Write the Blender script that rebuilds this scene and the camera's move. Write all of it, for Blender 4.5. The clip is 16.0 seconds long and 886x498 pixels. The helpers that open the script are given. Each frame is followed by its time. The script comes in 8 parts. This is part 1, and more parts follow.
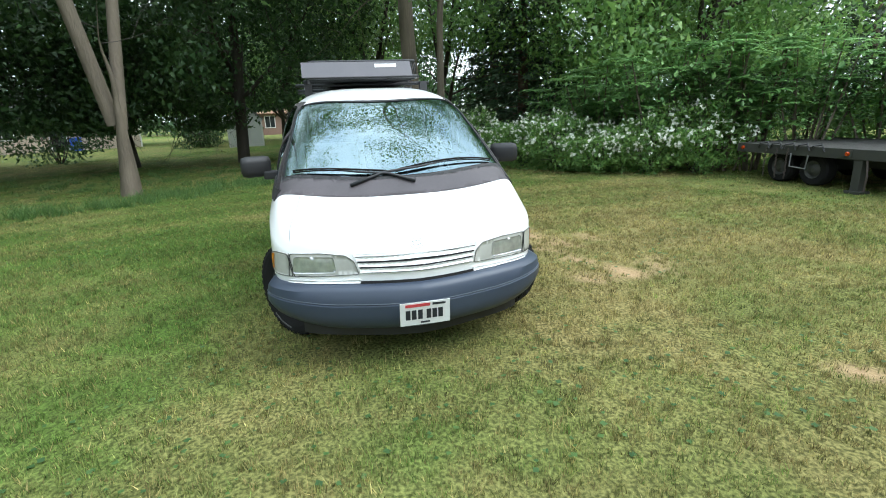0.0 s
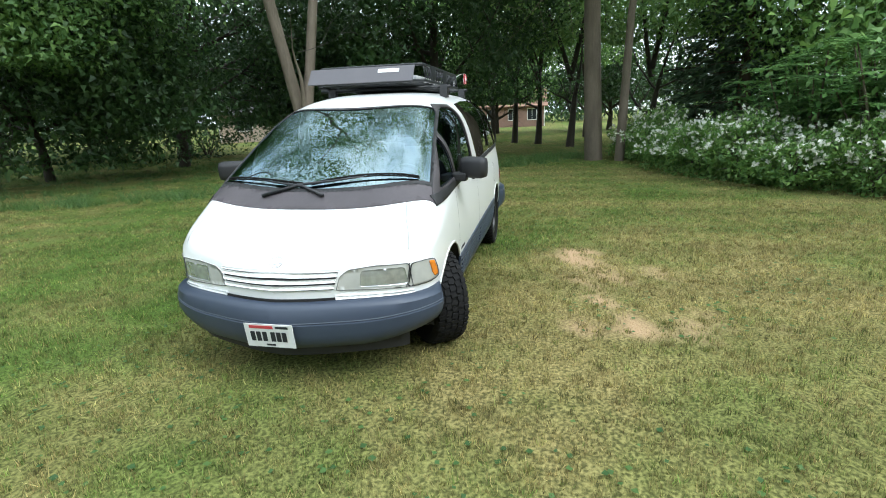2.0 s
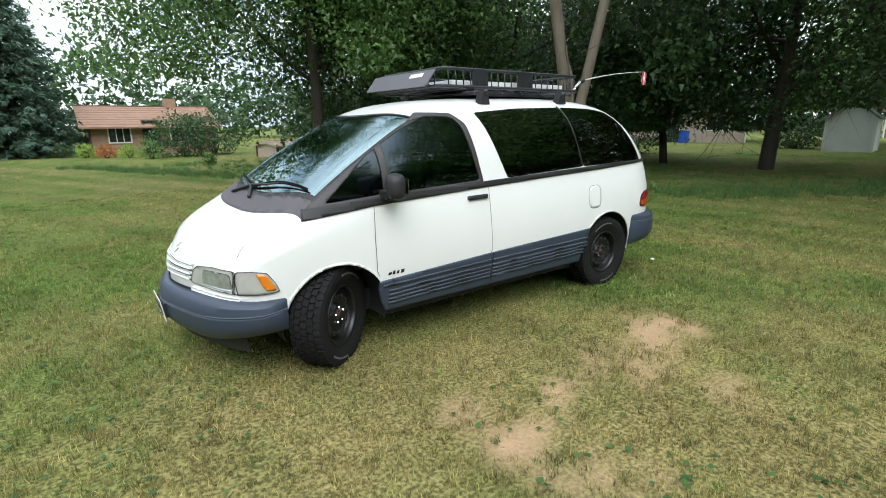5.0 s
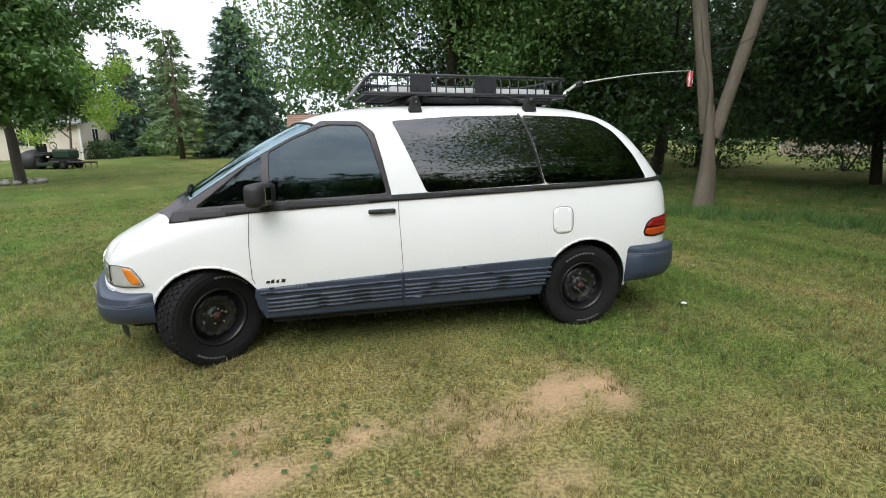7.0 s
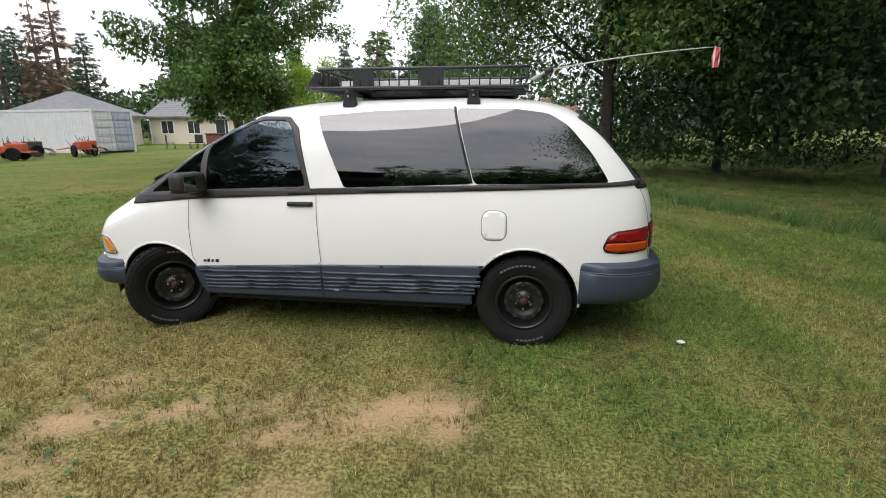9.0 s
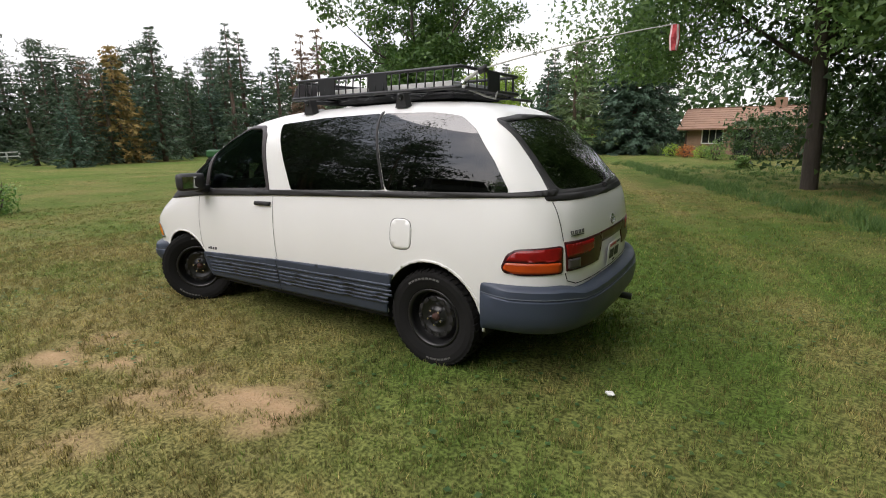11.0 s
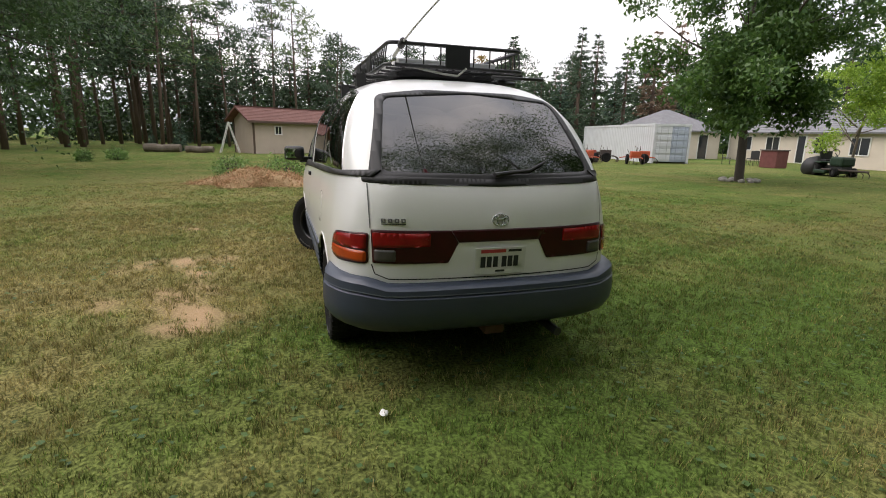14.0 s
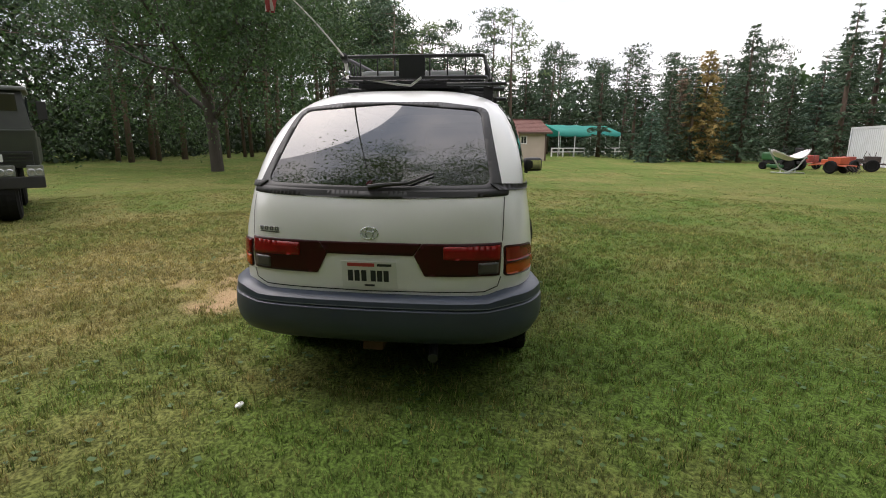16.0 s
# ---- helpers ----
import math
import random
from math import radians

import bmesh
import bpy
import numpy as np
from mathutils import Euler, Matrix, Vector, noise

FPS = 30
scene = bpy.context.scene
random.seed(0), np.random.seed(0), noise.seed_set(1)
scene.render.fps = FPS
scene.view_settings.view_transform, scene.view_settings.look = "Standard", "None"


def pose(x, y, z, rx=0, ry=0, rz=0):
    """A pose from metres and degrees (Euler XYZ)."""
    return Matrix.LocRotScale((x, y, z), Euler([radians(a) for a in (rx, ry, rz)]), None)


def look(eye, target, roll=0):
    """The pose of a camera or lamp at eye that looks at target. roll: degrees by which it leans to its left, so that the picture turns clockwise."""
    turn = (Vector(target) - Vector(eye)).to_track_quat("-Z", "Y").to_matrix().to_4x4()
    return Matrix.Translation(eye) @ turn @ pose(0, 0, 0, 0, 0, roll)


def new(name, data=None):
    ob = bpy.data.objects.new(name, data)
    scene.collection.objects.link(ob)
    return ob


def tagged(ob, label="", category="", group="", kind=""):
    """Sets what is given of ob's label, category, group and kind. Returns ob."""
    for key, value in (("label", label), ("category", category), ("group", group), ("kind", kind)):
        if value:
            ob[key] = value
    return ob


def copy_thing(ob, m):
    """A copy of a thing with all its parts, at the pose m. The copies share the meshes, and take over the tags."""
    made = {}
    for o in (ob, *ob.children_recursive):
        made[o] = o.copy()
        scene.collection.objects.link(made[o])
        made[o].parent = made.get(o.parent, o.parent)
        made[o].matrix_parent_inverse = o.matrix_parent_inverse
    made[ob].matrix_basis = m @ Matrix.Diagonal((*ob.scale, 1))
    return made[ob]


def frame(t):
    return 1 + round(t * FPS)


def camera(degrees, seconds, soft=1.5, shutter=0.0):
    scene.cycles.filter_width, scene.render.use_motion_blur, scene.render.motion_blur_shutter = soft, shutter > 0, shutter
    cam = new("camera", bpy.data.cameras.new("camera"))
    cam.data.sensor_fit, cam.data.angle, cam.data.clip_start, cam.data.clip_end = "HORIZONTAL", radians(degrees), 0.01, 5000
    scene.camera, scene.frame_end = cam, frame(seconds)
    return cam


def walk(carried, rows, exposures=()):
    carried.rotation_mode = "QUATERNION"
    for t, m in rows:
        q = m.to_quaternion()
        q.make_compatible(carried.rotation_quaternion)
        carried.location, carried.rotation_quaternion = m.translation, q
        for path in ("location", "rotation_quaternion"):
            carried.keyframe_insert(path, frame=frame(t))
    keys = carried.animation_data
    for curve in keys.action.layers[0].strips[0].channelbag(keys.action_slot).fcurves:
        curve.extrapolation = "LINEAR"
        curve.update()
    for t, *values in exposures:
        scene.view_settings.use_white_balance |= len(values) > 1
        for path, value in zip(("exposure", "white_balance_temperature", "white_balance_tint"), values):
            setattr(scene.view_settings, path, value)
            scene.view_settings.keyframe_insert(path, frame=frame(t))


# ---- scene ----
cam = camera(83.0, 16.0, soft=1.0)
PATH = [
    (0, (6.563, -0.523, 1.535), (4.710, -0.087, 1.021), -2.3),
    (0.5, (6.502, -0.028, 1.535), (4.634, 0.215, 1.000), -2.5),
    (1, (6.462, 0.457, 1.557), (4.592, 0.510, 1.021), -2.4),
    (1.5, (6.298, 1.012, 1.545), (4.412, 0.833, 1.022), -2.3),
    (2, (6.193, 1.576, 1.578), (4.319, 1.156, 1.067), -2.1),
    (2.5, (5.934, 2.012, 1.575), (4.111, 1.342, 1.064), -2.1),
    (3, (5.664, 2.527, 1.603), (3.929, 1.606, 1.083), -2.1),
    (3.5, (5.345, 2.880, 1.612), (3.774, 1.770, 1.102), -1.8),
    (4, (4.913, 3.202, 1.638), (3.494, 1.920, 1.128), -1.1),
    (4.2, (4.788, 3.372, 1.617), (3.419, 2.025, 1.121), -0.8),
    (6.3, (2.840, 4.205, 1.567), (2.098, 2.410, 1.088), -1.1),
    (6.5, (2.634, 4.300, 1.561), (1.957, 2.477, 1.095), -0.8),
    (7, (2.177, 4.426, 1.585), (1.672, 2.544, 1.135), -0.1),
    (7.5, (1.674, 4.507, 1.586), (1.376, 2.579, 1.144), 0.0),
    (8, (1.225, 4.595, 1.631), (1.110, 2.652, 1.170), 0.3),
    (8.2, (1.001, 4.550, 1.610), (0.964, 2.609, 1.129), 0.4),
    (10.3, (-1.156, 3.979, 1.624), (-0.370, 2.197, 1.171), -1.3),
    (10.5, (-1.326, 3.852, 1.581), (-0.459, 2.109, 1.121), -1.3),
    (11, (-1.822, 3.539, 1.567), (-0.761, 1.903, 1.122), -1.1),
    (11.5, (-2.221, 3.272, 1.583), (-1.003, 1.744, 1.152), -0.4),
    (12, (-2.592, 2.851, 1.566), (-1.201, 1.481, 1.133), 0.0),
    (12.5, (-2.945, 2.512, 1.557), (-1.391, 1.325, 1.137), 0.1),
    (13, (-3.133, 2.095, 1.518), (-1.452, 1.098, 1.094), 0.4),
    (13.5, (-3.373, 1.628, 1.504), (-1.590, 0.838, 1.061), 1.0),
    (14, (-3.456, 1.143, 1.422), (-1.599, 0.544, 0.982), 1.3),
    (14.5, (-3.578, 0.619, 1.450), (-1.668, 0.229, 1.004), 2.0),
    (15, (-3.597, 0.199, 1.443), (-1.654, 0.005, 1.011), 1.9),
    (15.5, (-3.546, -0.310, 1.438), (-1.593, -0.279, 1.011), 0.6),
    (16, (-3.516, -0.736, 1.464), (-1.578, -0.483, 1.041), 0.3),
]
walk(cam, [(t, look(eye, target, roll)) for t, eye, target, roll in PATH],
     [(0.0, 0.87, 5950, 3), (4.0, 0.66, 6100, 5), (7.0, 0.46, 6300, 11), (11.0, 0.19, 6750, 16), (13.5, 0.22, 6800, 17), (16.0, 0.36, 6800, 17)])

# ---- overcast sky and a veiled sun ----
SUN_UP, SUN_TURN = radians(50), radians(62)
sky_world = bpy.data.worlds.new("overcast_sky")
scene.world = sky_world
sky_world.use_nodes = True
wt = sky_world.node_tree
wt.nodes.clear()
w_out = wt.nodes.new("ShaderNodeOutputWorld")
w_sky = wt.nodes.new("ShaderNodeTexSky")
w_sky.sky_type, w_sky.sun_disc = "NISHITA", False
w_sky.sun_elevation, w_sky.sun_rotation = SUN_UP, radians(90) - SUN_TURN
w_sky.air_density, w_sky.dust_density = 1.5, 3.0
w_blue = wt.nodes.new("ShaderNodeBackground")
w_blue.inputs[1].default_value = 0.10
wt.links.new(w_sky.outputs[0], w_blue.inputs[0])
w_co = wt.nodes.new("ShaderNodeTexCoord")
w_map = wt.nodes.new("ShaderNodeMapping")
w_map.inputs["Scale"].default_value = (1.0, 1.0, 2.6)
wt.links.new(w_co.outputs["Generated"], w_map.inputs[0])
w_noise = wt.nodes.new("ShaderNodeTexNoise")
w_noise.inputs["Scale"].default_value, w_noise.inputs["Detail"].default_value = 2.1, 6.0
w_noise.inputs["Roughness"].default_value = 0.55
wt.links.new(w_map.outputs[0], w_noise.inputs[0])
w_ramp = wt.nodes.new("ShaderNodeValToRGB")
w_ramp.color_ramp.elements[0].position, w_ramp.color_ramp.elements[1].position = 0.35, 0.66
w_ramp.color_ramp.elements[0].color = (0.47, 0.54, 0.64, 1)
w_ramp.color_ramp.elements[1].color = (1.0, 1.0, 1.0, 1)
wt.links.new(w_noise.outputs[0], w_ramp.inputs[0])
w_cloud = wt.nodes.new("ShaderNodeBackground")
w_cloud.inputs[1].default_value = 1.25
# the overcast is about twice as bright overhead as at the horizon
w_sep = wt.nodes.new("ShaderNodeSeparateXYZ")
wt.links.new(w_co.outputs["Generated"], w_sep.inputs[0])
w_up = wt.nodes.new("ShaderNodeMapRange")
w_up.inputs[3].default_value, w_up.inputs[4].default_value = 1.0, 2.0
wt.links.new(w_sep.outputs[2], w_up.inputs[0])
w_mul = wt.nodes.new("ShaderNodeMix")
w_mul.data_type, w_mul.blend_type = "RGBA", "MULTIPLY"
w_mul.inputs[0].default_value = 1.0
wt.links.new(w_ramp.outputs[0], w_mul.inputs[6])
wt.links.new(w_up.outputs[0], w_mul.inputs[7])
wt.links.new(w_mul.outputs[2], w_cloud.inputs[0])
w_mix = wt.nodes.new("ShaderNodeMixShader")
w_mix.inputs[0].default_value = 0.84
wt.links.new(w_blue.outputs[0], w_mix.inputs[1])
wt.links.new(w_cloud.outputs[0], w_mix.inputs[2])
wt.links.new(w_mix.outputs[0], w_out.inputs[0])

sun_data = bpy.data.lights.new("sun", "SUN")
sun_data.energy, sun_data.angle, sun_data.color = 1.6, radians(48), (1.0, 0.975, 0.94)
sun = new("sun", sun_data)
sun_from = Vector((math.cos(SUN_UP) * math.cos(SUN_TURN), math.cos(SUN_UP) * math.sin(SUN_TURN), math.sin(SUN_UP)))
sun.matrix_world = look(sun_from * 60, (0, 0, 0))

# ---- materials ----
MATS = {}


def mat(name, col, col2=None, rough=0.6, metal=0.0, scale=6.0, grain=60.0, bump=0.0, rand=0.0, island=0.0,
        coat=0.0, spec=0.5, stretch=(1, 1, 1), trans=0.0, leaf=0.0, fine=0.35):
    """A surface with broad stains and fine grain: two colours mixed by noise, with relief, and a tone that differs per object or piece."""
    if name in MATS:
        return MATS[name]
    m = bpy.data.materials.new(name)
    m.use_nodes = True
    t = m.node_tree
    b = t.nodes["Principled BSDF"]
    col2 = col2 or tuple(c * 0.75 for c in col)
    co = t.nodes.new("ShaderNodeTexCoord")
    mp = t.nodes.new("ShaderNodeMapping")
    mp.inputs["Scale"].default_value = stretch
    t.links.new(co.outputs["Object"], mp.inputs[0])
    n1 = t.nodes.new("ShaderNodeTexNoise")
    n1.inputs["Scale"].default_value, n1.inputs["Detail"].default_value = scale, 4
    n2 = t.nodes.new("ShaderNodeTexNoise")
    n2.inputs["Scale"].default_value, n2.inputs["Detail"].default_value = grain, 3
    t.links.new(mp.outputs[0], n1.inputs[0])
    t.links.new(mp.outputs[0], n2.inputs[0])
    mx = t.nodes.new("ShaderNodeMath")
    mx.operation = "MULTIPLY_ADD"
    t.links.new(n2.outputs[0], mx.inputs[0])
    mx.inputs[1].default_value = fine
    sub = t.nodes.new("ShaderNodeMath")
    sub.operation = "MULTIPLY_ADD"
    t.links.new(n1.outputs[0], sub.inputs[0])
    sub.inputs[1].default_value, sub.inputs[2].default_value = 1.6, -0.3 - fine / 2
    t.links.new(sub.outputs[0], mx.inputs[2])
    mx.use_clamp = True
    cm = t.nodes.new("ShaderNodeMix")
    cm.data_type = "RGBA"
    cm.inputs[6].default_value, cm.inputs[7].default_value = (*col, 1), (*col2, 1)
    t.links.new(mx.outputs[0], cm.inputs[0])
    last = cm.outputs[2]
    for amount, node, sock in ((rand, "ShaderNodeObjectInfo", "Random"), (island, "ShaderNodeNewGeometry", "Random Per Island")):
        if amount:
            src = t.nodes.new(node)
            hs = t.nodes.new("ShaderNodeHueSaturation")
            rg = t.nodes.new("ShaderNodeMapRange")
            rg.inputs[3].default_value, rg.inputs[4].default_value = 1 - amount, 1 + amount
            t.links.new(src.outputs[sock], rg.inputs[0])
            t.links.new(rg.outputs[0], hs.inputs["Value"])
            hu = t.nodes.new("ShaderNodeMapRange")
            hu.inputs[3].default_value, hu.inputs[4].default_value = 0.5 + amount * 0.05, 0.5 - amount * 0.05
            t.links.new(src.outputs[sock], hu.inputs[0])
            t.links.new(hu.outputs[0], hs.inputs["Hue"])
            t.links.new(last, hs.inputs["Color"])
            last = hs.outputs[0]
    t.links.new(last, b.inputs["Base Color"])
    rr = t.nodes.new("ShaderNodeMapRange")
    rr.inputs[3].default_value, rr.inputs[4].default_value = max(rough * 0.8, 0.0), min(rough * 1.2, 1.0)
    t.links.new(n1.outputs[0], rr.inputs[0])
    t.links.new(rr.outputs[0], b.inputs["Roughness"])
    b.inputs["Metallic"].default_value = metal
    b.inputs["Specular IOR Level"].default_value = spec
    if coat:
        b.inputs["Coat Weight"].default_value, b.inputs["Coat Roughness"].default_value = coat, 0.04
    if bump:
        bp = t.nodes.new("ShaderNodeBump")
        bp.inputs["Strength"].default_value, bp.inputs["Distance"].default_value = min(bump, 1.0), 0.02 * bump
        t.links.new(n2.outputs[0], bp.inputs["Height"])
        t.links.new(bp.outputs[0], b.inputs["Normal"])
    if leaf:
        tl = t.nodes.new("ShaderNodeBsdfTranslucent")
        t.links.new(last, tl.inputs[0])
        ms = t.nodes.new("ShaderNodeMixShader")
        ms.inputs[0].default_value = leaf
        t.links.new(b.outputs[0], ms.inputs[1])
        t.links.new(tl.outputs[0], ms.inputs[2])
        t.links.new(ms.outputs[0], t.nodes["Material Output"].inputs[0])
    MATS[name] = m
    return m


def glass(name, tint, ior=1.5, coat=(1, 1, 1)):
    """Clear or tinted pane: tinted see-through, with mirror gloss that grows at a glancing angle."""
    m = bpy.data.materials.new(name)
    m.use_nodes = True
    t = m.node_tree
    t.nodes.remove(t.nodes["Principled BSDF"])
    tr = t.nodes.new("ShaderNodeBsdfTransparent")
    tr.inputs[0].default_value = (*tint, 1)
    gl = t.nodes.new("ShaderNodeBsdfGlossy")
    gl.inputs["Roughness"].default_value = 0.012
    gl.inputs[0].default_value = (*coat, 1)
    fr = t.nodes.new("ShaderNodeFresnel")
    fr.inputs[0].default_value = ior
    co = t.nodes.new("ShaderNodeTexCoord")
    ns = t.nodes.new("ShaderNodeTexNoise")
    ns.inputs["Scale"].default_value = 2.5
    t.links.new(co.outputs["Object"], ns.inputs[0])
    bp = t.nodes.new("ShaderNodeBump")
    bp.inputs["Strength"].default_value, bp.inputs["Distance"].default_value = 0.12, 0.006
    t.links.new(ns.outputs[0], bp.inputs["Height"])
    t.links.new(bp.outputs[0], gl.inputs["Normal"])
    ms = t.nodes.new("ShaderNodeMixShader")
    t.links.new(fr.outputs[0], ms.inputs[0])
    t.links.new(tr.outputs[0], ms.inputs[1])
    t.links.new(gl.outputs[0], ms.inputs[2])
    t.links.new(ms.outputs[0], t.nodes["Material Output"].inputs[0])
    MATS[name] = m
    return m


WHITE = mat("white_paint", (.82, .82, .805), (.77, .77, .75), rough=.32, scale=1.2, grain=9, coat=.6, fine=.15)
CLADDING = mat("blue_grey_plastic", (.033, .044, .070), (.043, .056, .082), rough=.42, scale=3, grain=140, bump=.08)
# pale line colour: painted highlights of the sill ribs, and the bumper crease
CLADDING_LINE = mat("pale_edge_line", (.19, .21, .25), (.15, .17, .21), rough=.5)
BLACK_TRIM = mat("black_trim", (.010, .010, .011), (.022, .021, .022), rough=.58, scale=4, grain=120)
SURROUND = mat("weathered_black_border", (.026, .022, .023), (.050, .042, .044), rough=.55, scale=3, grain=50)
COWL = mat("faded_black_paint", (.045, .038, .042), (.085, .072, .078), rough=.55, scale=3, grain=50, bump=.03)
BLACK_METAL = mat("black_powder_coat", (.012, .013, .015), (.022, .023, .026), rough=.45, grain=160, bump=.05)
RUBBER = mat("tyre_rubber", (.008, .008, .0085), (.017, .0165, .016), rough=.9, scale=9, grain=120, bump=.25, spec=.18)
RUBBER_WHITE = mat("tyre_letter_white", (.17, .165, .16), (.06, .06, .058), rough=.8)
RIM = mat("black_rim_paint", (.007, .007, .008), (.014, .014, .014), rough=.36, scale=10)
CHROME = mat("bright_metal", (.72, .72, .73), (.55, .55, .56), rough=.2, metal=1.0)
LENS_CLEAR = mat("hazed_lamp_lens", (.36, .36, .33), (.48, .475, .44), rough=.22, scale=9, grain=40, coat=.35)
LENS_CORE = mat("lamp_reflector", (.78, .80, .83), (.40, .41, .43), rough=.16, metal=.7, scale=22)
LENS_AMBER = mat("amber_lens", (.80, .25, .02), (.62, .17, .015), rough=.25, coat=.3, scale=14)
LENS_RED = mat("red_lens", (.30, .010, .009), (.17, .006, .006), rough=.25, coat=.15, scale=12, spec=.35)
LENS_RED_DARK = mat("dark_red_panel", (.048, .0035, .005), (.030, .0025, .004), rough=.3, coat=.05, scale=10, spec=.3)
LENS_ORANGE = mat("tail_orange_lens", (.50, .070, .008), (.36, .045, .007), rough=.25, coat=.15, scale=12, spec=.35)
LENS_GREY = mat("reverse_lens", (.085, .075, .075), (.05, .045, .045), rough=.3, coat=.15, scale=12)
PLATE_WHITE = mat("plate_white", (.74, .74, .72), (.66, .66, .65), rough=.45, scale=20)
PLATE_INK = mat("plate_ink", (.02, .022, .03), rough=.5)
PLATE_RED = mat("plate_red", (.55, .06, .07), rough=.5)
GAP = mat("shut_line", (.10, .10, .10), (.06, .06, .06), rough=.8)
DARK_VOID = mat("dark_underside", (.012, .012, .012), (.02, .019, .018), rough=.9)
SEAT = mat("grey_seat_cloth", (.07, .072, .078), (.05, .05, .055), rough=.9, scale=6, grain=200, bump=.2)
DASH = mat("grey_dashboard", (.055, .06, .066), (.04, .043, .048), rough=.7)
GLASS_CLEAR = glass("windscreen_glass", (.22, .29, .29), 3.3, (.72, .93, 1.0))
GLASS_SIDE = glass("tinted_side_glass", (.10, .135, .14), 1.95, (.76, .92, 1.0))
GLASS_DARK = glass("privacy_glass", (.020, .021, .026), 2.05)
GLASS_REAR = glass("rear_privacy_glass", (.020, .021, .026), 1.85)
BARK = mat("bark", (.22, .178, .133), (.095, .077, .058), rough=.95, scale=3, grain=26, bump=1.0, stretch=(1, 1, .25))
BARK_DARK = mat("dark_bark", (.070, .056, .045), (.035, .029, .024), rough=.95, scale=3, grain=24, bump=1.0, stretch=(1, 1, .25))
PINE_BARK = mat("pine_bark", (.15, .10, .07), (.075, .055, .045), rough=.95, scale=2, grain=16, bump=1.0, stretch=(1, 1, .3))
LEAF_MAPLE = mat("maple_leaves", (0.195, 0.335, 0.082), (0.122, 0.235, 0.058), rough=.5, scale=.9, grain=5, island=.35, leaf=.35)
LEAF_ROUND = mat("full_maple_leaves", (0.092, 0.180, 0.038), (0.056, 0.122, 0.027), rough=.5, scale=.9, grain=5, island=.35, leaf=.35)
LEAF_LOCUST = mat("locust_leaves", (0.150, 0.262, 0.075), (0.092, 0.180, 0.050), rough=.5, scale=.9, grain=5, island=.35, leaf=.4)
# leaf colour darkened to carry the shade inside the wood
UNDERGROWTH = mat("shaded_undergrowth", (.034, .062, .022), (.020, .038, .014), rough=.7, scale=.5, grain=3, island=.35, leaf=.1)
LEAF_DARK = mat("dark_leaves", (0.056, 0.112, 0.032), (0.034, 0.074, 0.022), rough=.5, scale=.7, grain=4, island=.35, leaf=.3)
LEAF_LIGHT = mat("light_leaves", (0.220, 0.346, 0.104), (0.139, 0.242, 0.069), rough=.5, scale=.9, grain=5, island=.35, leaf=.4)
LEAF_YOUNG = mat("bright_young_leaves", (0.346, 0.484, 0.069), (0.207, 0.346, 0.050), rough=.5, scale=.9, grain=5, island=.3, leaf=.4)
LEAF_SUMAC = mat("sumac_leaves", (0.211, 0.374, 0.108), (0.120, 0.255, 0.078), rough=.5, scale=1.2, grain=6, island=.35, leaf=.35)
NEEDLE = mat("spruce_needles", (0.060, 0.104, 0.050), (0.041, 0.076, 0.041), rough=.7, scale=.6, grain=4, island=.35, leaf=.12)
NEEDLE_BLUE = mat("blue_spruce_needles", (0.078, 0.142, 0.088), (0.050, 0.096, 0.062), rough=.7, scale=.6, grain=4, island=.3, leaf=.12)
NEEDLE_LIGHT = mat("pine_needles", (0.131, 0.193, 0.071), (0.084, 0.138, 0.050), rough=.7, scale=.6, grain=4, island=.3, leaf=.15)
NEEDLE_YELLOW = mat("yellowing_needles", (0.353, 0.244, 0.067), (0.202, 0.160, 0.050), rough=.75, scale=.7, grain=4, island=.3, leaf=.2)
NEEDLE_BROWN = mat("dead_brown_needles", (0.218, 0.143, 0.084), (0.126, 0.092, 0.060), rough=.8, scale=.7, grain=4, island=.3, leaf=.15)

# ---- building tools ----
from mathutils.geometry import delaunay_2d_cdt


def link_mesh(name, me, material, parent=None, label=""):
    for m in (material if isinstance(material, (list, tuple)) else (material,)):
        me.materials.append(m)
    ob = new(name, me)
    if parent is not None:
        ob.parent = parent
    if label:
        ob["label"] = label
    return ob


def part(name, bm, material, parent=None, label="", smooth=False):
    """Links a bmesh as one mesh object, under a thing or a part where one is given."""
    me = bpy.data.meshes.new(name)
    bm.normal_update()
    bm.to_mesh(me)
    bm.free()
    if smooth:
        me.shade_smooth()
    return link_mesh(name, me, material, parent, label)


def thing(name, label, category, at=None, group=""):
    ob = tagged(new(name), label, category, group)
    if at is not None:
        ob.matrix_world = at
    return ob


def cuboid(bm, x0, y0, z0, x1, y1, z1, bevel=0.0, m=None):
    made = bmesh.ops.create_cube(bm, size=1)["verts"]
    for v in made:
        v.co = Vector(((x0 + x1) / 2 + v.co.x * (x1 - x0), (y0 + y1) / 2 + v.co.y * (y1 - y0), (z0 + z1) / 2 + v.co.z * (z1 - z0)))
    if m is not None:
        bmesh.ops.transform(bm, matrix=m, verts=made)
    if bevel:
        edges = list({e for v in made for e in v.link_edges})
        bmesh.ops.bevel(bm, geom=edges, offset=bevel, segments=2, affect="EDGES", profile=0.6)
    return bm


def one_box(x0, y0, z0, x1, y1, z1, bevel=0.0, m=None):
    return cuboid(bmesh.new(), x0, y0, z0, x1, y1, z1, bevel, m)


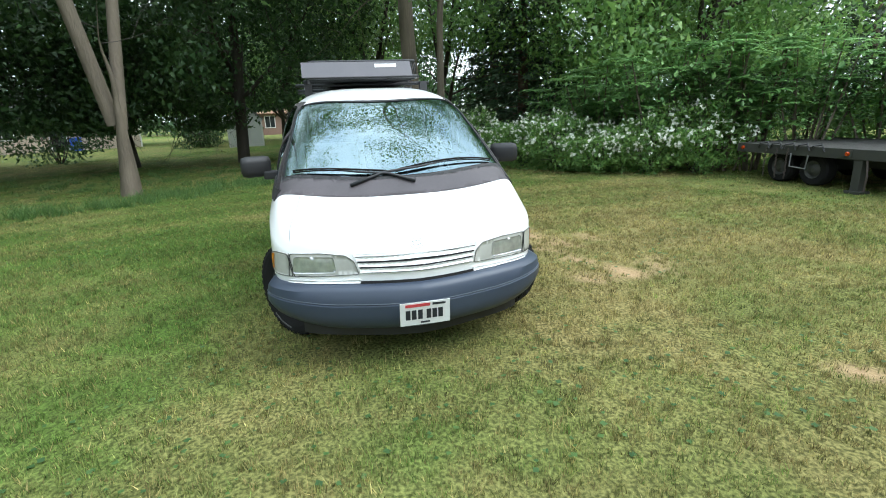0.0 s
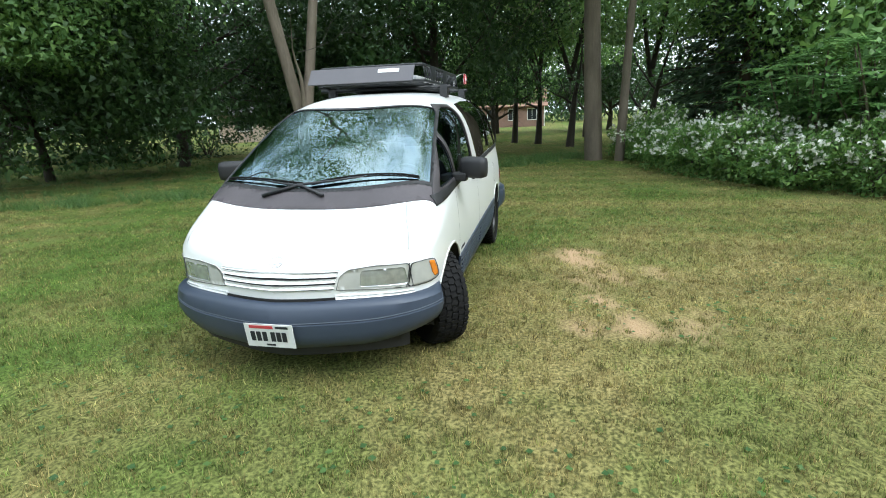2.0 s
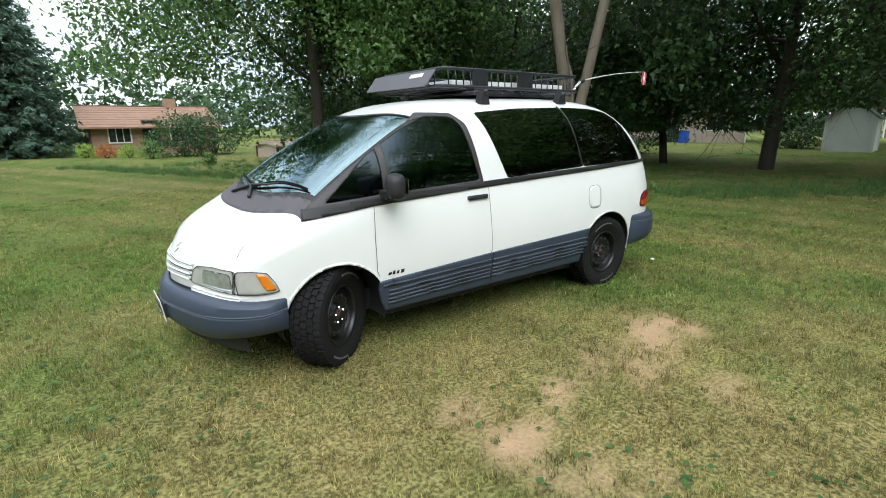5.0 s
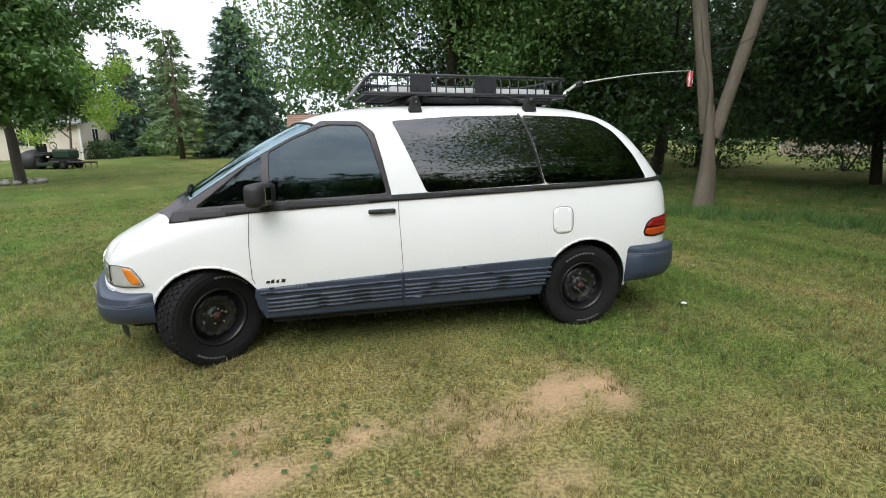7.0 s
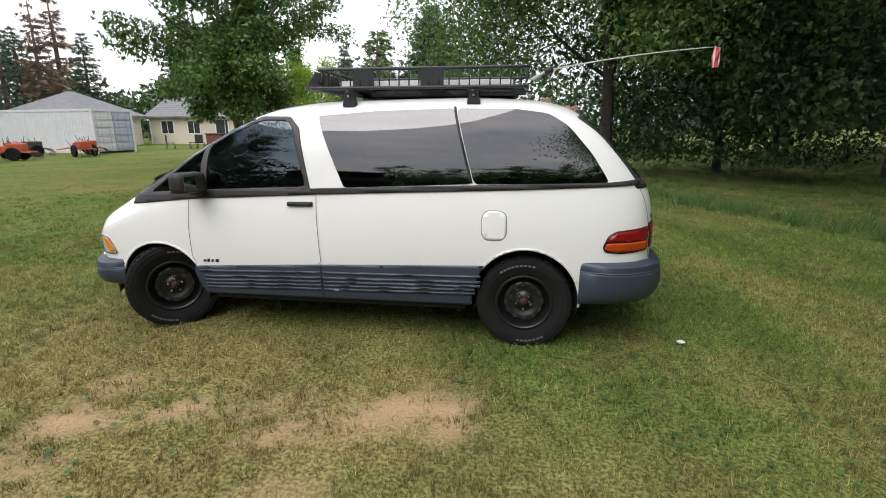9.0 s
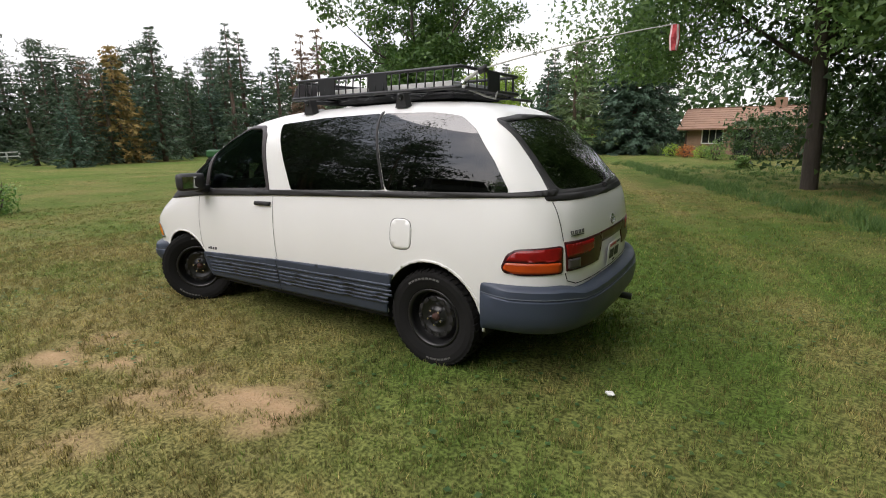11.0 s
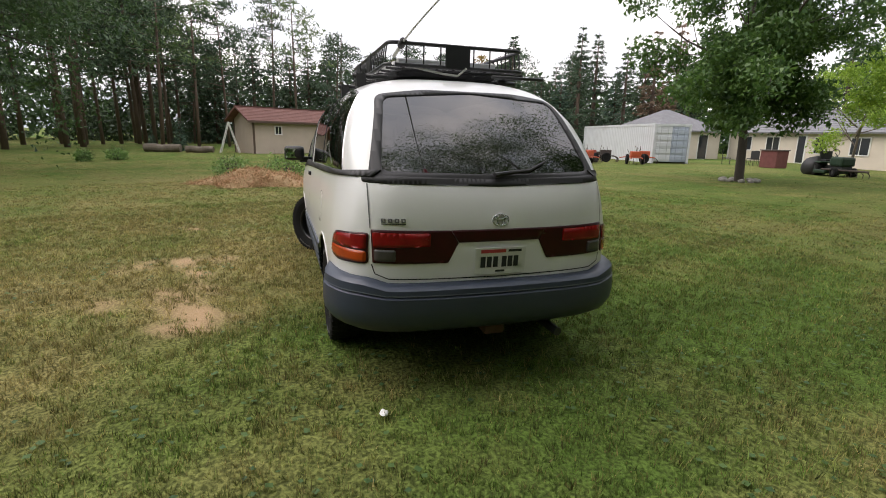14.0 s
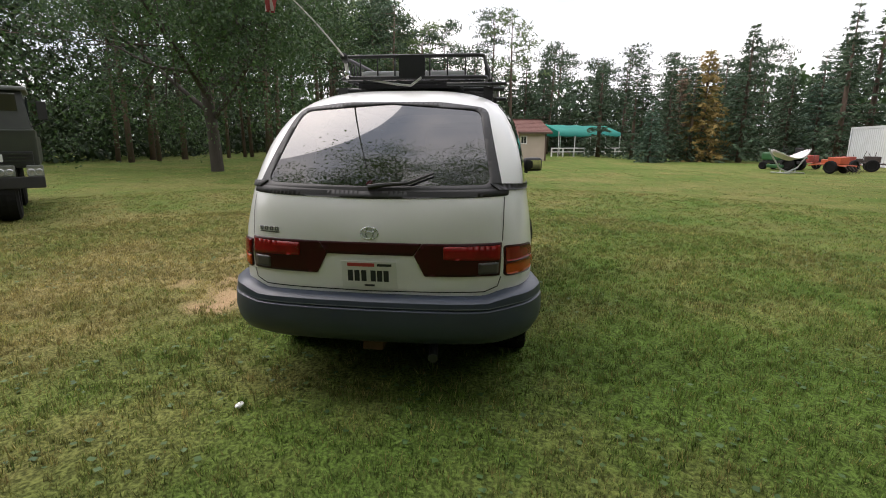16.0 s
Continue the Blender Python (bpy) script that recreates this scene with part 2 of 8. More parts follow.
def tube(bm, pts, radii, seg=8, closed=False, cap=True):
    """A round bar along the points."""
    pts = [Vector(p) for p in pts]
    if not isinstance(radii, (list, tuple)):
        radii = [radii] * len(pts)
    rings, n = [], len(pts)
    up = Vector((0.13, 0.21, 1)).normalized()
    for i, p in enumerate(pts):
        a = pts[(i - 1) % n] if (closed or i) else p
        b = pts[(i + 1) % n] if (closed or i < n - 1) else p
        d = (b - a).normalized() if (b - a).length else Vector((0, 0, 1))
        side = d.cross(up)
        side = side.normalized() if side.length > 1e-3 else d.cross(Vector((1, 0, 0))).normalized()
        other = side.cross(d)
        rings.append([bm.verts.new(p + radii[i] * (math.cos(6.2832 * k / seg) * side + math.sin(6.2832 * k / seg) * other)) for k in range(seg)])
    for i in range(n if closed else n - 1):
        r0, r1 = rings[i], rings[(i + 1) % n]
        for k in range(seg):
            bm.faces.new((r0[k], r0[(k + 1) % seg], r1[(k + 1) % seg], r1[k]))
    if cap and not closed:
        bm.faces.new(rings[0][::-1])
        bm.faces.new(rings[-1])
    return bm


def lathe(bm, profile, seg=48, axis="y", closed=False):
    """Turns a profile of (radius, along) round the axis."""
    rings = []
    for r, a in profile:
        ring = []
        for k in range(seg):
            c, s = math.cos(6.28318 * k / seg) * r, math.sin(6.28318 * k / seg) * r
            ring.append(bm.verts.new((c, a, s) if axis == "y" else (c, s, a)))
        rings.append(ring)
    n = len(rings)
    for i in range(n if closed else n - 1):
        r0, r1 = rings[i], rings[(i + 1) % n]
        for k in range(seg):
            bm.faces.new((r0[k], r0[(k + 1) % seg], r1[(k + 1) % seg], r1[k]))
    return bm


def prism(bm, outline, y0, y1, m=None):
    """A flat outline of (x, z) given depth along y."""
    a = [bm.verts.new((x, y0, z)) for x, z in outline]
    b = [bm.verts.new((x, y1, z)) for x, z in outline]
    bm.faces.new(a)
    bm.faces.new(b[::-1])
    for i in range(len(a)):
        j = (i + 1) % len(a)
        bm.faces.new((a[j], a[i], b[i], b[j]))
    if m is not None:
        bmesh.ops.transform(bm, matrix=m, verts=a + b)
    return bm

# ---- the van's skin as a function ----
def smooth_table(xs, ys):
    """A monotone cubic through the table."""
    xs, ys = np.array(xs, float), np.array(ys, float)
    lx = [float(c) for c in xs]
    h = np.diff(xs)
    d = np.diff(ys) / h
    m = np.zeros(len(xs))
    for i in range(1, len(xs) - 1):
        if d[i - 1] * d[i] > 0:
            w1, w2 = 2 * h[i] + h[i - 1], h[i] + 2 * h[i - 1]
            m[i] = (w1 + w2) / (w1 / d[i - 1] + w2 / d[i])
    m[0], m[-1] = d[0], d[-1]
    ly, lh, lm, last = [float(c) for c in ys], [float(c) for c in h], [float(c) for c in m], len(lx) - 2

    def value(x):
        x = min(max(x, lx[0]), lx[-1])
        i = 0
        while i < last and lx[i + 1] <= x:
            i += 1
        t = (x - lx[i]) / lh[i]
        return ((1 + 2 * t) * (1 - t) ** 2 * ly[i] + t * (1 - t) ** 2 * lh[i] * lm[i]
                     + t * t * (3 - 2 * t) * ly[i + 1] + t * t * (t - 1) * lh[i] * lm[i + 1])
    return value


XR, XF = -0.945, 3.715
half_width = smooth_table([-.945, -.935, -.90, -.85, -.75, -.6, -.45, -.1, .4, 2.2, 2.8, 3.06, 3.23, 3.355, 3.44, 3.505, 3.55, 3.59, 3.635, 3.683, 3.706, 3.715],
                          [0, .36, .60, .715, .81, .865, .885, .895, .90, .90, .90, .896, .884, .858, .80, .715, .62, .515, .375, .21, .09, 0])
top_line = smooth_table([-.945, -.93, -.90, -.85, -.77, -.694, -.56, -.43, -.3, -.185, .05, .5, 1.15, 1.6, 1.95, 2.23, 2.455, 2.68, 3.015, 3.18, 3.29, 3.44, 3.535, 3.60, 3.657, 3.691, 3.715],
                        [.92, 1.02, 1.12, 1.225, 1.31, 1.385, 1.53, 1.65, 1.725, 1.765, 1.80, 1.82, 1.81, 1.795, 1.755, 1.672, 1.555, 1.42, 1.19, 1.07, 1.005, .925, .870, .822, .768, .722, .67])
shoulder = smooth_table([-.945, -.9, -.83, -.69, -.43, 0, 2.3, 2.7, 3.03, 3.26, 3.485, 3.675, 3.715],
                        [.70, .80, .88, .97, 1.05, 1.10, 1.06, 1.02, .94, .85, .74, .62, .55])
LEAN, PN, PM = .12, 5.0, 3.5


def low_factor(z):
    return 1 - .05 * ((z - .72) / .42) ** 2


def skin_y(x, z):
    """Half the width of the skin at x, z."""
    zb, zt, w = shoulder(x), top_line(x), half_width(x)
    if z <= zb:
        return w * low_factor(z)
    q = (z - zb) / (zt - zb)
    if q >= 1:
        return 0.0
    return w * low_factor(zb) * (1 - LEAN * q) * (1 - q ** PN) ** (1 / PM)


def skin_z(x, y):
    """The height of the skin over x, y."""
    lo, hi = shoulder(x), top_line(x)
    if skin_y(x, lo) <= abs(y):
        return lo
    for _ in range(40):
        mid = (lo + hi) / 2
        lo, hi = (mid, hi) if skin_y(x, mid) > abs(y) else (lo, mid)
    return (lo + hi) / 2


def skin_x(y, z, ahead):
    """The end of the skin over y, z: the nose (ahead) or the tail."""
    a, b = (1.5, XF) if ahead else (1.0, XR)
    for _ in range(40):
        mid = (a + b) / 2
        a, b = (mid, b) if skin_y(mid, z) > abs(y) else (a, mid)
    return (a + b) / 2

# ---- the minivan ----
def in_poly(u, v, poly):
    hit, j = False, len(poly) - 1
    for i in range(len(poly)):
        (a, b), (c, d) = poly[i], poly[j]
        if (b > v) != (d > v) and u < (c - a) * (v - b) / (d - b) + a:
            hit = not hit
        j = i
    return hit


def dense(poly, step):
    out = []
    for i, (a, b) in enumerate(poly):
        c, d = poly[(i + 1) % len(poly)]
        n = max(1, int(math.hypot(c - a, d - b) / step))
        out += [(a + (c - a) * k / n, b + (d - b) * k / n) for k in range(n)]
    return out


def rounded(poly, r, seg=4):
    """The outline with its corners rounded."""
    out, n = [], len(poly)
    for i in range(n):
        p, a, b = Vector(poly[i]), Vector(poly[i - 1]), Vector(poly[(i + 1) % n])
        ra = min(r, (a - p).length * .45, (b - p).length * .45)
        s, e = p + (a - p).normalized() * ra, p + (b - p).normalized() * ra
        for k in range(seg + 1):
            t = k / seg
            out.append(tuple((1 - t) ** 2 * s + 2 * t * (1 - t) * p + t * t * e))
    return out


def triangulate(outer, holes, grid):
    loops = [outer, *holes]
    verts, edges = [], []
    for lp in loops:
        o = len(verts)
        verts += [Vector(p) for p in lp]
        edges += [(o + i, o + (i + 1) % len(lp)) for i in range(len(lp))]
    verts += [Vector(p) for p in grid if in_poly(*p, outer) and not any(in_poly(*p, h) for h in holes)]
    vs, _, fs, _, _, _ = delaunay_2d_cdt(verts, edges, [], 0, 1e-6)
    keep = []
    for f in fs:
        u, v = sum(vs[i].x for i in f) / len(f), sum(vs[i].y for i in f) / len(f)
        if in_poly(u, v, outer) and not any(in_poly(u, v, h) for h in holes):
            keep.append(f)
    return vs, keep


def skin_at(kind, u, v):
    if kind in "LR":
        s = 1 if kind == "L" else -1
        return Vector((u, s * skin_y(u, v), v))
    if kind == "T":
        return Vector((u, v, skin_z(u, v)))
    return Vector((skin_x(u, v, kind == "F"), u, v))


def skin_normal(p):
    e = 2e-3
    s = 1.0 if p.y >= 0 else -1.0
    dx = skin_y(min(p.x + e, XF), p.z) - skin_y(max(p.x - e, XR), p.z)
    dz = skin_y(p.x, p.z + e) - skin_y(p.x, p.z - e)
    n = Vector((-dx / (2 * e), s, -dz / (2 * e)))
    if abs(p.y) < .03:
        n.y *= abs(p.y) / .03
    return n.normalized()


def smooth_normal(kind, u, v, e=.02):
    """The skin's normal from its slope over a wider stretch."""
    if kind == "T":
        return Vector((-(skin_z(u + e, v) - skin_z(u - e, v)) / (2 * e), -(skin_z(u, v + e) - skin_z(u, v - e)) / (2 * e), 1)).normalized()
    if kind in "LR":
        s = 1 if kind == "L" else -1
        return Vector((-(skin_y(u + e, v) - skin_y(u - e, v)) / (2 * e), s, -(skin_y(u, v + e) - skin_y(u, v - e)) / (2 * e))).normalized()
    a = kind == "F"
    s = 1 if a else -1
    return Vector((s, -s * (skin_x(u + e, v, a) - skin_x(u - e, v, a)) / (2 * e), -s * (skin_x(u, v + e, a) - skin_x(u, v - e, a)) / (2 * e))).normalized()


def flat_shading(ob, lift, bow):
    """Gives the nearly flat rear pane an even, gently bowed shading."""
    up = radians(lift)
    ob.data.normals_split_custom_set_from_vertices([Vector((-math.cos(up), bow * v.co.y, math.sin(up) + 1.0 * (v.co.z - 1.42))).normalized() for v in ob.data.vertices])
    return ob


def pane_shading(ob, kind):
    """Gives a side pane an even tilt that grows a little towards the roof."""
    s = 1 if kind == "L" else -1
    ob.data.normals_split_custom_set_from_vertices([Vector((.6 * smooth_normal(kind, v.co.x, min(v.co.z, 1.5)).x, s, .20 + .5 * (v.co.z - 1.45))).normalized() for v in ob.data.vertices])
    return ob


def even_shading(ob, kind):
    """Gives a pane the skin's own smooth normals, so that it mirrors without ripples."""
    pick = {"T": lambda c: (c.x, c.y), "L": lambda c: (c.x, c.z), "R": lambda c: (c.x, c.z)}.get(kind, lambda c: (c.y, c.z))
    ob.data.normals_split_custom_set_from_vertices([smooth_normal(kind, *pick(v.co)) for v in ob.data.vertices])
    return ob


def skin_patch(outline, kind, off, thick=0.0, step=.035, holes=()):
    """A plate that follows the skin, off metres proud of it, with a rim of that thickness."""
    outer = dense(outline, step)
    hs = [dense(h, step) for h in holes]
    us, vs_ = [p[0] for p in outer], [p[1] for p in outer]
    grid = [(u + .0007 * math.sin(v * 91), v) for u in np.arange(min(us) + step * .6, max(us), step) for v in np.arange(min(vs_) + step * .6, max(vs_), step)]
    vs, fs = triangulate(outer, hs, grid)
    bm = bmesh.new()
    base = [skin_at(kind, p.x, p.y) for p in vs]
    nor = [smooth_normal(kind, p.x, p.y, .006) if kind in "TBF" else skin_normal(q) for p, q in zip(vs, base)]
    top = [bm.verts.new(p + n * off) for p, n in zip(base, nor)]
    for f in fs:
        try:
            fc = bm.faces.new([top[i] for i in f])
        except ValueError:
            continue
        fc.normal_update()
        if fc.normal.dot(nor[f[0]]) < 0:
            fc.normal_flip()
        fc.smooth = True
    if thick:
        rim = [e for e in bm.edges if len(e.link_faces) == 1]
        low = {}
        index = {v: i for i, v in enumerate(top)}
        for e in rim:
            for v in e.verts:
                if v not in low:
                    low[v] = bm.verts.new(v.co - nor[index[v]] * thick)
        for e in rim:
            a, b = e.verts
            bm.faces.new((a, b, low[b], low[a]))
    loose = [v for v in bm.verts if not v.link_faces]
    bmesh.ops.delete(bm, geom=loose, context="VERTS")
    return bm


def ribbon(points, width):
    """The outline of a narrow strip along the points."""
    a, b = [], []
    for i, p in enumerate(points):
        q0, q1 = Vector(points[max(i - 1, 0)]), Vector(points[min(i + 1, len(points) - 1)])
        d = (q1 - q0).normalized()
        n = Vector((-d.y, d.x)) * width / 2
        a.append(tuple(Vector(p) + n))
        b.append(tuple(Vector(p) - n))
    return a + b[::-1]


z_low = smooth_table([-.95, -.45, -.36, 3.15, 3.22, 3.74], [.44, .44, .31, .31, .42, .42])


def sigma_point(x, g):
    """The point of the skin at x, g of the way up the section: 0 sill, 1 shoulder, 2 roof centre."""
    zb, zt, w = shoulder(x), top_line(x), half_width(x)
    if g <= 1:
        z = z_low(x) + g * (zb - z_low(x))
        return Vector((x, w * low_factor(z), z))
    q45, c45 = .5 ** (1 / PN), .5 ** (1 / PM)
    if g <= 1.5:
        q = (g - 1) * 2 * q45
        c = (1 - q ** PN) ** (1 / PM)
    else:
        c = c45 * (2 - g) * 2
        q = (1 - c ** PM) ** (1 / PN)
    return Vector((x, w * low_factor(zb) * (1 - LEAN * q) * c, zb + q * (zt - zb)))


def to_sigma(p):
    zb, zt = shoulder(p.x), top_line(p.x)
    if p.z <= zb:
        return (p.x, (p.z - z_low(p.x)) / (zb - z_low(p.x)))
    q45, c45 = .5 ** (1 / PN), .5 ** (1 / PM)
    q = min((p.z - zb) / (zt - zb), 1)
    if q <= q45:
        return (p.x, 1 + .5 * q / q45)
    c = (1 - q ** PN) ** (1 / PM)
    return (p.x, 1.5 + .5 * (1 - c / c45))


# outlines of the openings, on the left side as (x, z), at the ends as (y, z), on top as (x, y)
DOOR_GLASS = rounded([(2.43, 1.135), (2.43, 1.455), (2.23, 1.592), (2.0, 1.645), (1.80, 1.638), (1.745, 1.57), (1.70, 1.40), (1.635, 1.168)], .03)
QUARTER_GLASS = rounded([(2.905, 1.105), (2.485, 1.135), (2.478, 1.448)], .02)
SIDE_GLASS_A = rounded([(1.565, 1.671), (1.10, 1.706), (.555, 1.720), (.410, 1.202), (1.340, 1.165)], .025)
SIDE_GLASS_B = rounded([(.533, 1.720), (.10, 1.712), (-.12, 1.681), (-.255, 1.597), (-.42, 1.405), (-.540, 1.217), (.388, 1.201)], .04)
BELT = [(3.07, 1.012), (2.576, 1.062), (1.54, 1.112), (.09, 1.164), (-.55, 1.193), (-.77, 1.200), (-.77, 1.234), (-.55, 1.222), (.09, 1.204), (1.54, 1.157), (2.576, 1.120), (3.05, 1.078)]
REAR_GLASS = rounded([(.552, 1.642), (0, 1.684), (-.552, 1.642), (-.64, 1.232), (0, 1.218), (.64, 1.232)], .05)
REAR_SURROUND = rounded([(.592, 1.660), (.3, 1.696), (-.3, 1.696), (-.592, 1.660), (-.70, 1.225), (-.69, 1.178), (0, 1.163), (.69, 1.178), (.70, 1.225)], .05)


def windscreen_outline(inset):
    """The windscreen seen from above, drawn in from its edges."""
    lower = [(3.12 - .14 * abs(y / .785) ** 2.6 - inset, y * (1 - inset * 1.1)) for y in np.linspace(-.80, .80, 17)]
    upper = [(2.255 - .14 * abs(y / .60) ** 2.4 + inset, y * (1 - inset * 1.1)) for y in np.linspace(.665, -.665, 13)]
    return [tuple(map(float, p)) for p in lower + upper]


def pillar_top(x):
    """The edge of the windscreen at x, as a height on the side."""
    y = .665 + (.80 - .665) * (x - 2.10) / (3.0 - 2.10)
    return skin_z(x, y)


DOOR_SURROUND = rounded([(3.065, 1.045)] + [(float(x), pillar_top(x)) for x in np.linspace(3.01, 2.24, 12)] + [(2.06, 1.672), (1.79, 1.668), (1.70, 1.59), (1.655, 1.40), (1.60, 1.15)], .02, 3)


def arch(cx, cz, r):
    return [(cx + r * math.cos(a), cz + r * math.sin(a)) for a in np.linspace(-.25, math.pi + .25, 26)]


van = thing("minivan", "white rounded minivan with blue-grey bumpers and black steel wheels", "van")

# skin
xs = sorted({*(XF - np.array([0, .0006, .002, .005, .01, .018, .028, .042, .06, .085, .115, .15, .19, .235])),
             *(XR + np.array([0, .0006, .002, .005, .01, .018, .03, .045, .065, .09, .12, .16, .2])), *np.arange(-.72, 3.58, .045)})
gs = [*np.linspace(0, 1, 12), *np.linspace(1.05, 1.5, 10), *np.linspace(1.54, 2, 14)]
side_hole = [[to_sigma(skin_at("L", *p)) for p in dense(o, .03)] for o in (DOOR_GLASS, QUARTER_GLASS, SIDE_GLASS_A, SIDE_GLASS_B)]
arch_hole = [[(x, max((z - z_low(x)) / (shoulder(x) - z_low(x)), -.05)) for x, z in arch(*a)] for a in ((2.872, .345, .368), (.012, .36, .388))]
wind = [p for p in windscreen_outline(.028) if p[1] >= -1e-6]
wind_hole = [to_sigma(skin_at("T", x, y)) for x, y in dense(wind, .03) if y > .004]
rear_half = [(y, z) for y, z in dense(REAR_GLASS, .03) if y > .004]
rear_hole = [to_sigma(skin_at("B", y, z)) for y, z in rear_half]
outer = [(float(x), 0.0) for x in xs] + [(XF, float(g)) for g in gs[1:]] + [(float(x), 2.0) for x in xs[::-1][1:]] + [(XR, float(g)) for g in gs[::-1][1:-1]]


def open_to_middle(hole):
    """Carries a hole's ends on to the centre line."""
    first, last = hole[0], hole[-1]
    return [(first[0], 2.02), *hole, (last[0], 2.02)]


def order_from_middle(hole):
    k = max(range(len(hole)), key=lambda i: math.hypot(hole[i][0] - hole[i - 1][0], hole[i][1] - hole[i - 1][1]))
    return hole[k:] + hole[:k]


wind_hole, rear_hole = open_to_middle(order_from_middle(wind_hole)), open_to_middle(order_from_middle(rear_hole))
grid = [(float(x) + 1e-4 * math.sin(g * 50), float(g)) for x in xs[1:-1] for g in gs[1:-1]]
vs2, fs2 = triangulate(outer, side_hole + arch_hole + [wind_hole, rear_hole], grid)
bm = bmesh.new()
for sgn in (1, -1):
    row = []
    for p in vs2:
        q = sigma_point(min(max(p.x, XR), XF), min(max(p.y, 0), 2))
        row.append(bm.verts.new((q.x, q.y * sgn, q.z)))
    for f in fs2:
        try:
            fc = bm.faces.new([row[i] for i in (f if sgn == 1 else f[::-1])])
        except ValueError:
            continue
bmesh.ops.delete(bm, geom=[v for v in bm.verts if not v.link_faces], context="VERTS")
bmesh.ops.remove_doubles(bm, verts=bm.verts, dist=2e-4)
bmesh.ops.recalc_face_normals(bm, faces=bm.faces)
part("body", bm, WHITE, van, "glossy white body shell", smooth=True)

# black surrounds and glass, left and right
for kind in "LR":
    part("door_window_surround", skin_patch(DOOR_SURROUND, kind, .0055, .008, .02, holes=[DOOR_GLASS, QUARTER_GLASS]), SURROUND, van, "faded black door window surround")
    part("belt_moulding", skin_patch(BELT, kind, .009, .012, .025), BLACK_TRIM, van, "black belt moulding")
    pane_shading(part("door_window", skin_patch(DOOR_GLASS, kind, -.004, .003), GLASS_SIDE, van, "tinted door window"), kind)
    pane_shading(part("quarter_window", skin_patch(QUARTER_GLASS, kind, -.004, .003), GLASS_SIDE, van, "small fixed quarter window"), kind)
    pane_shading(part("side_window", skin_patch(SIDE_GLASS_A, kind, .005, .009, .03), GLASS_DARK, van, "dark privacy-glass side window"), kind)
    pane_shading(part("side_window", skin_patch(SIDE_GLASS_B, kind, .005, .009, .03), GLASS_DARK, van, "dark privacy-glass side window"), kind)
    part("window_divider", skin_patch(ribbon([(.549, 1.73), (.406, 1.208)], .018), kind, .008, .006), BLACK_TRIM, van)
    # gaps of doors, sill line and filler lid
    for pts in ([(2.576, 1.06), (2.59, .85), (2.585, .62), (2.57, .58)], [(1.555, 1.105), (1.553, .95), (1.535, .60)], [(1.553, .60), (1.535, .58)]):
        part("panel_gap", skin_patch(ribbon(pts, .0042), kind, .0025, 0, .03), GAP, van)
    part("door_handle", skin_patch(rounded([(1.775, 1.022), (1.775, 1.055), (1.58, 1.058), (1.58, 1.025)], .016), kind, .018, .02), BLACK_TRIM, van, "black door handle")
    sgn = 1 if kind == "L" else -1
    ring = [(.24 + .092 * math.copysign(abs(math.cos(a)) ** .6, math.cos(a)), .914 + .108 * math.copysign(abs(math.sin(a)) ** .6, math.sin(a))) for a in np.linspace(0, 6.283, 37)[:-1]]
    if kind == "L":
        inner = [(.24 + (x - .24) * .955, .914 + (z - .914) * .962) for x, z in ring]
        lid = part("filler_lid", skin_patch(inner, kind, .0012, .001), WHITE, van)
        part("filler_gap", skin_patch(ring, kind, .001, 0, .03, holes=[inner]), GAP, van)
    # ribbed sill cladding
    clad = [(2.515, .31), (2.56, .40), (2.578, .49), (2.57, .538), (1.55, .584), (.305, .622), (.345, .54), (.385, .42), (.40, .31)]
    sill = part("sill_cladding", skin_patch(clad, kind, .013, .016, .025), CLADDING, van, "ribbed blue-grey sill cladding")
    for k, z in enumerate((.395, .425, .455, .487, .53)):
        for a, b in ((2.50 if z < .5 else 2.54, 1.55), (1.525, .37 if z < .45 else .33)):
            part("rib", skin_patch(ribbon([(a, z - (.030 if a > 2 else .008)), ((a + b) / 2, z - (.018 if a > 2 else .001)), (b, z - (.008 if a > 2 else -.006))], .016), kind, .019, .009, .05), CLADDING, sill)
            # thin pale strip painting the highlight on top of the rib
            part("rib_edge", skin_patch(ribbon([(a, z + .010 - (.030 if a > 2 else .008)), ((a + b) / 2, z + .010 - (.018 if a > 2 else .001)), (b, z + .010 - (.008 if a > 2 else -.006))], .004), kind, .0135, 0, .06), CLADDING_LINE, sill)
    part("sill_gap", skin_patch(ribbon([(1.54, .31), (1.535, .582)], .006), kind, .0195, 0, .03), DARK_VOID, sill)
    # side script by the sill
    for k, (w, h) in enumerate(((.03, .017), (.024, .024), (.022, .02), (.03, .024))):
        x = 2.50 - k * .034
        part("badge_stroke", skin_patch(rounded([(x, .574), (x - .004, .574 + h), (x - w, .576 + h), (x - w + .004, .576)], .003), kind, .004, .003, .02), BLACK_TRIM, van)
    # wheel arch lips and liners
    for cx, cz, r in ((2.872, .345, .368), (.012, .36, .388)):
        ao, ai = arch(cx, cz, r + .013), arch(cx, cz, r - .004)
        lip = [p for p in ao if p[1] > .315] + [p for p in ai[::-1] if p[1] > .315]
        part("arch_lip", skin_patch(lip, kind, .004, .008, .02), WHITE, van)
        bm = bmesh.new()
        ring0 = [p for p in arch(cx, cz, r)]
        a = [bm.verts.new((x, sgn * (skin_y(x, max(z, .3)) - .004), z)) for x, z in ring0]
        b = [bm.verts.new((x, sgn * .50, z)) for x, z in ring0]
        for i in range(len(a) - 1):
            bm.faces.new((a[i], a[i + 1], b[i + 1], b[i]))
        bm.faces.new(b)
        part("wheel_arch_liner", bm, DARK_VOID, van)

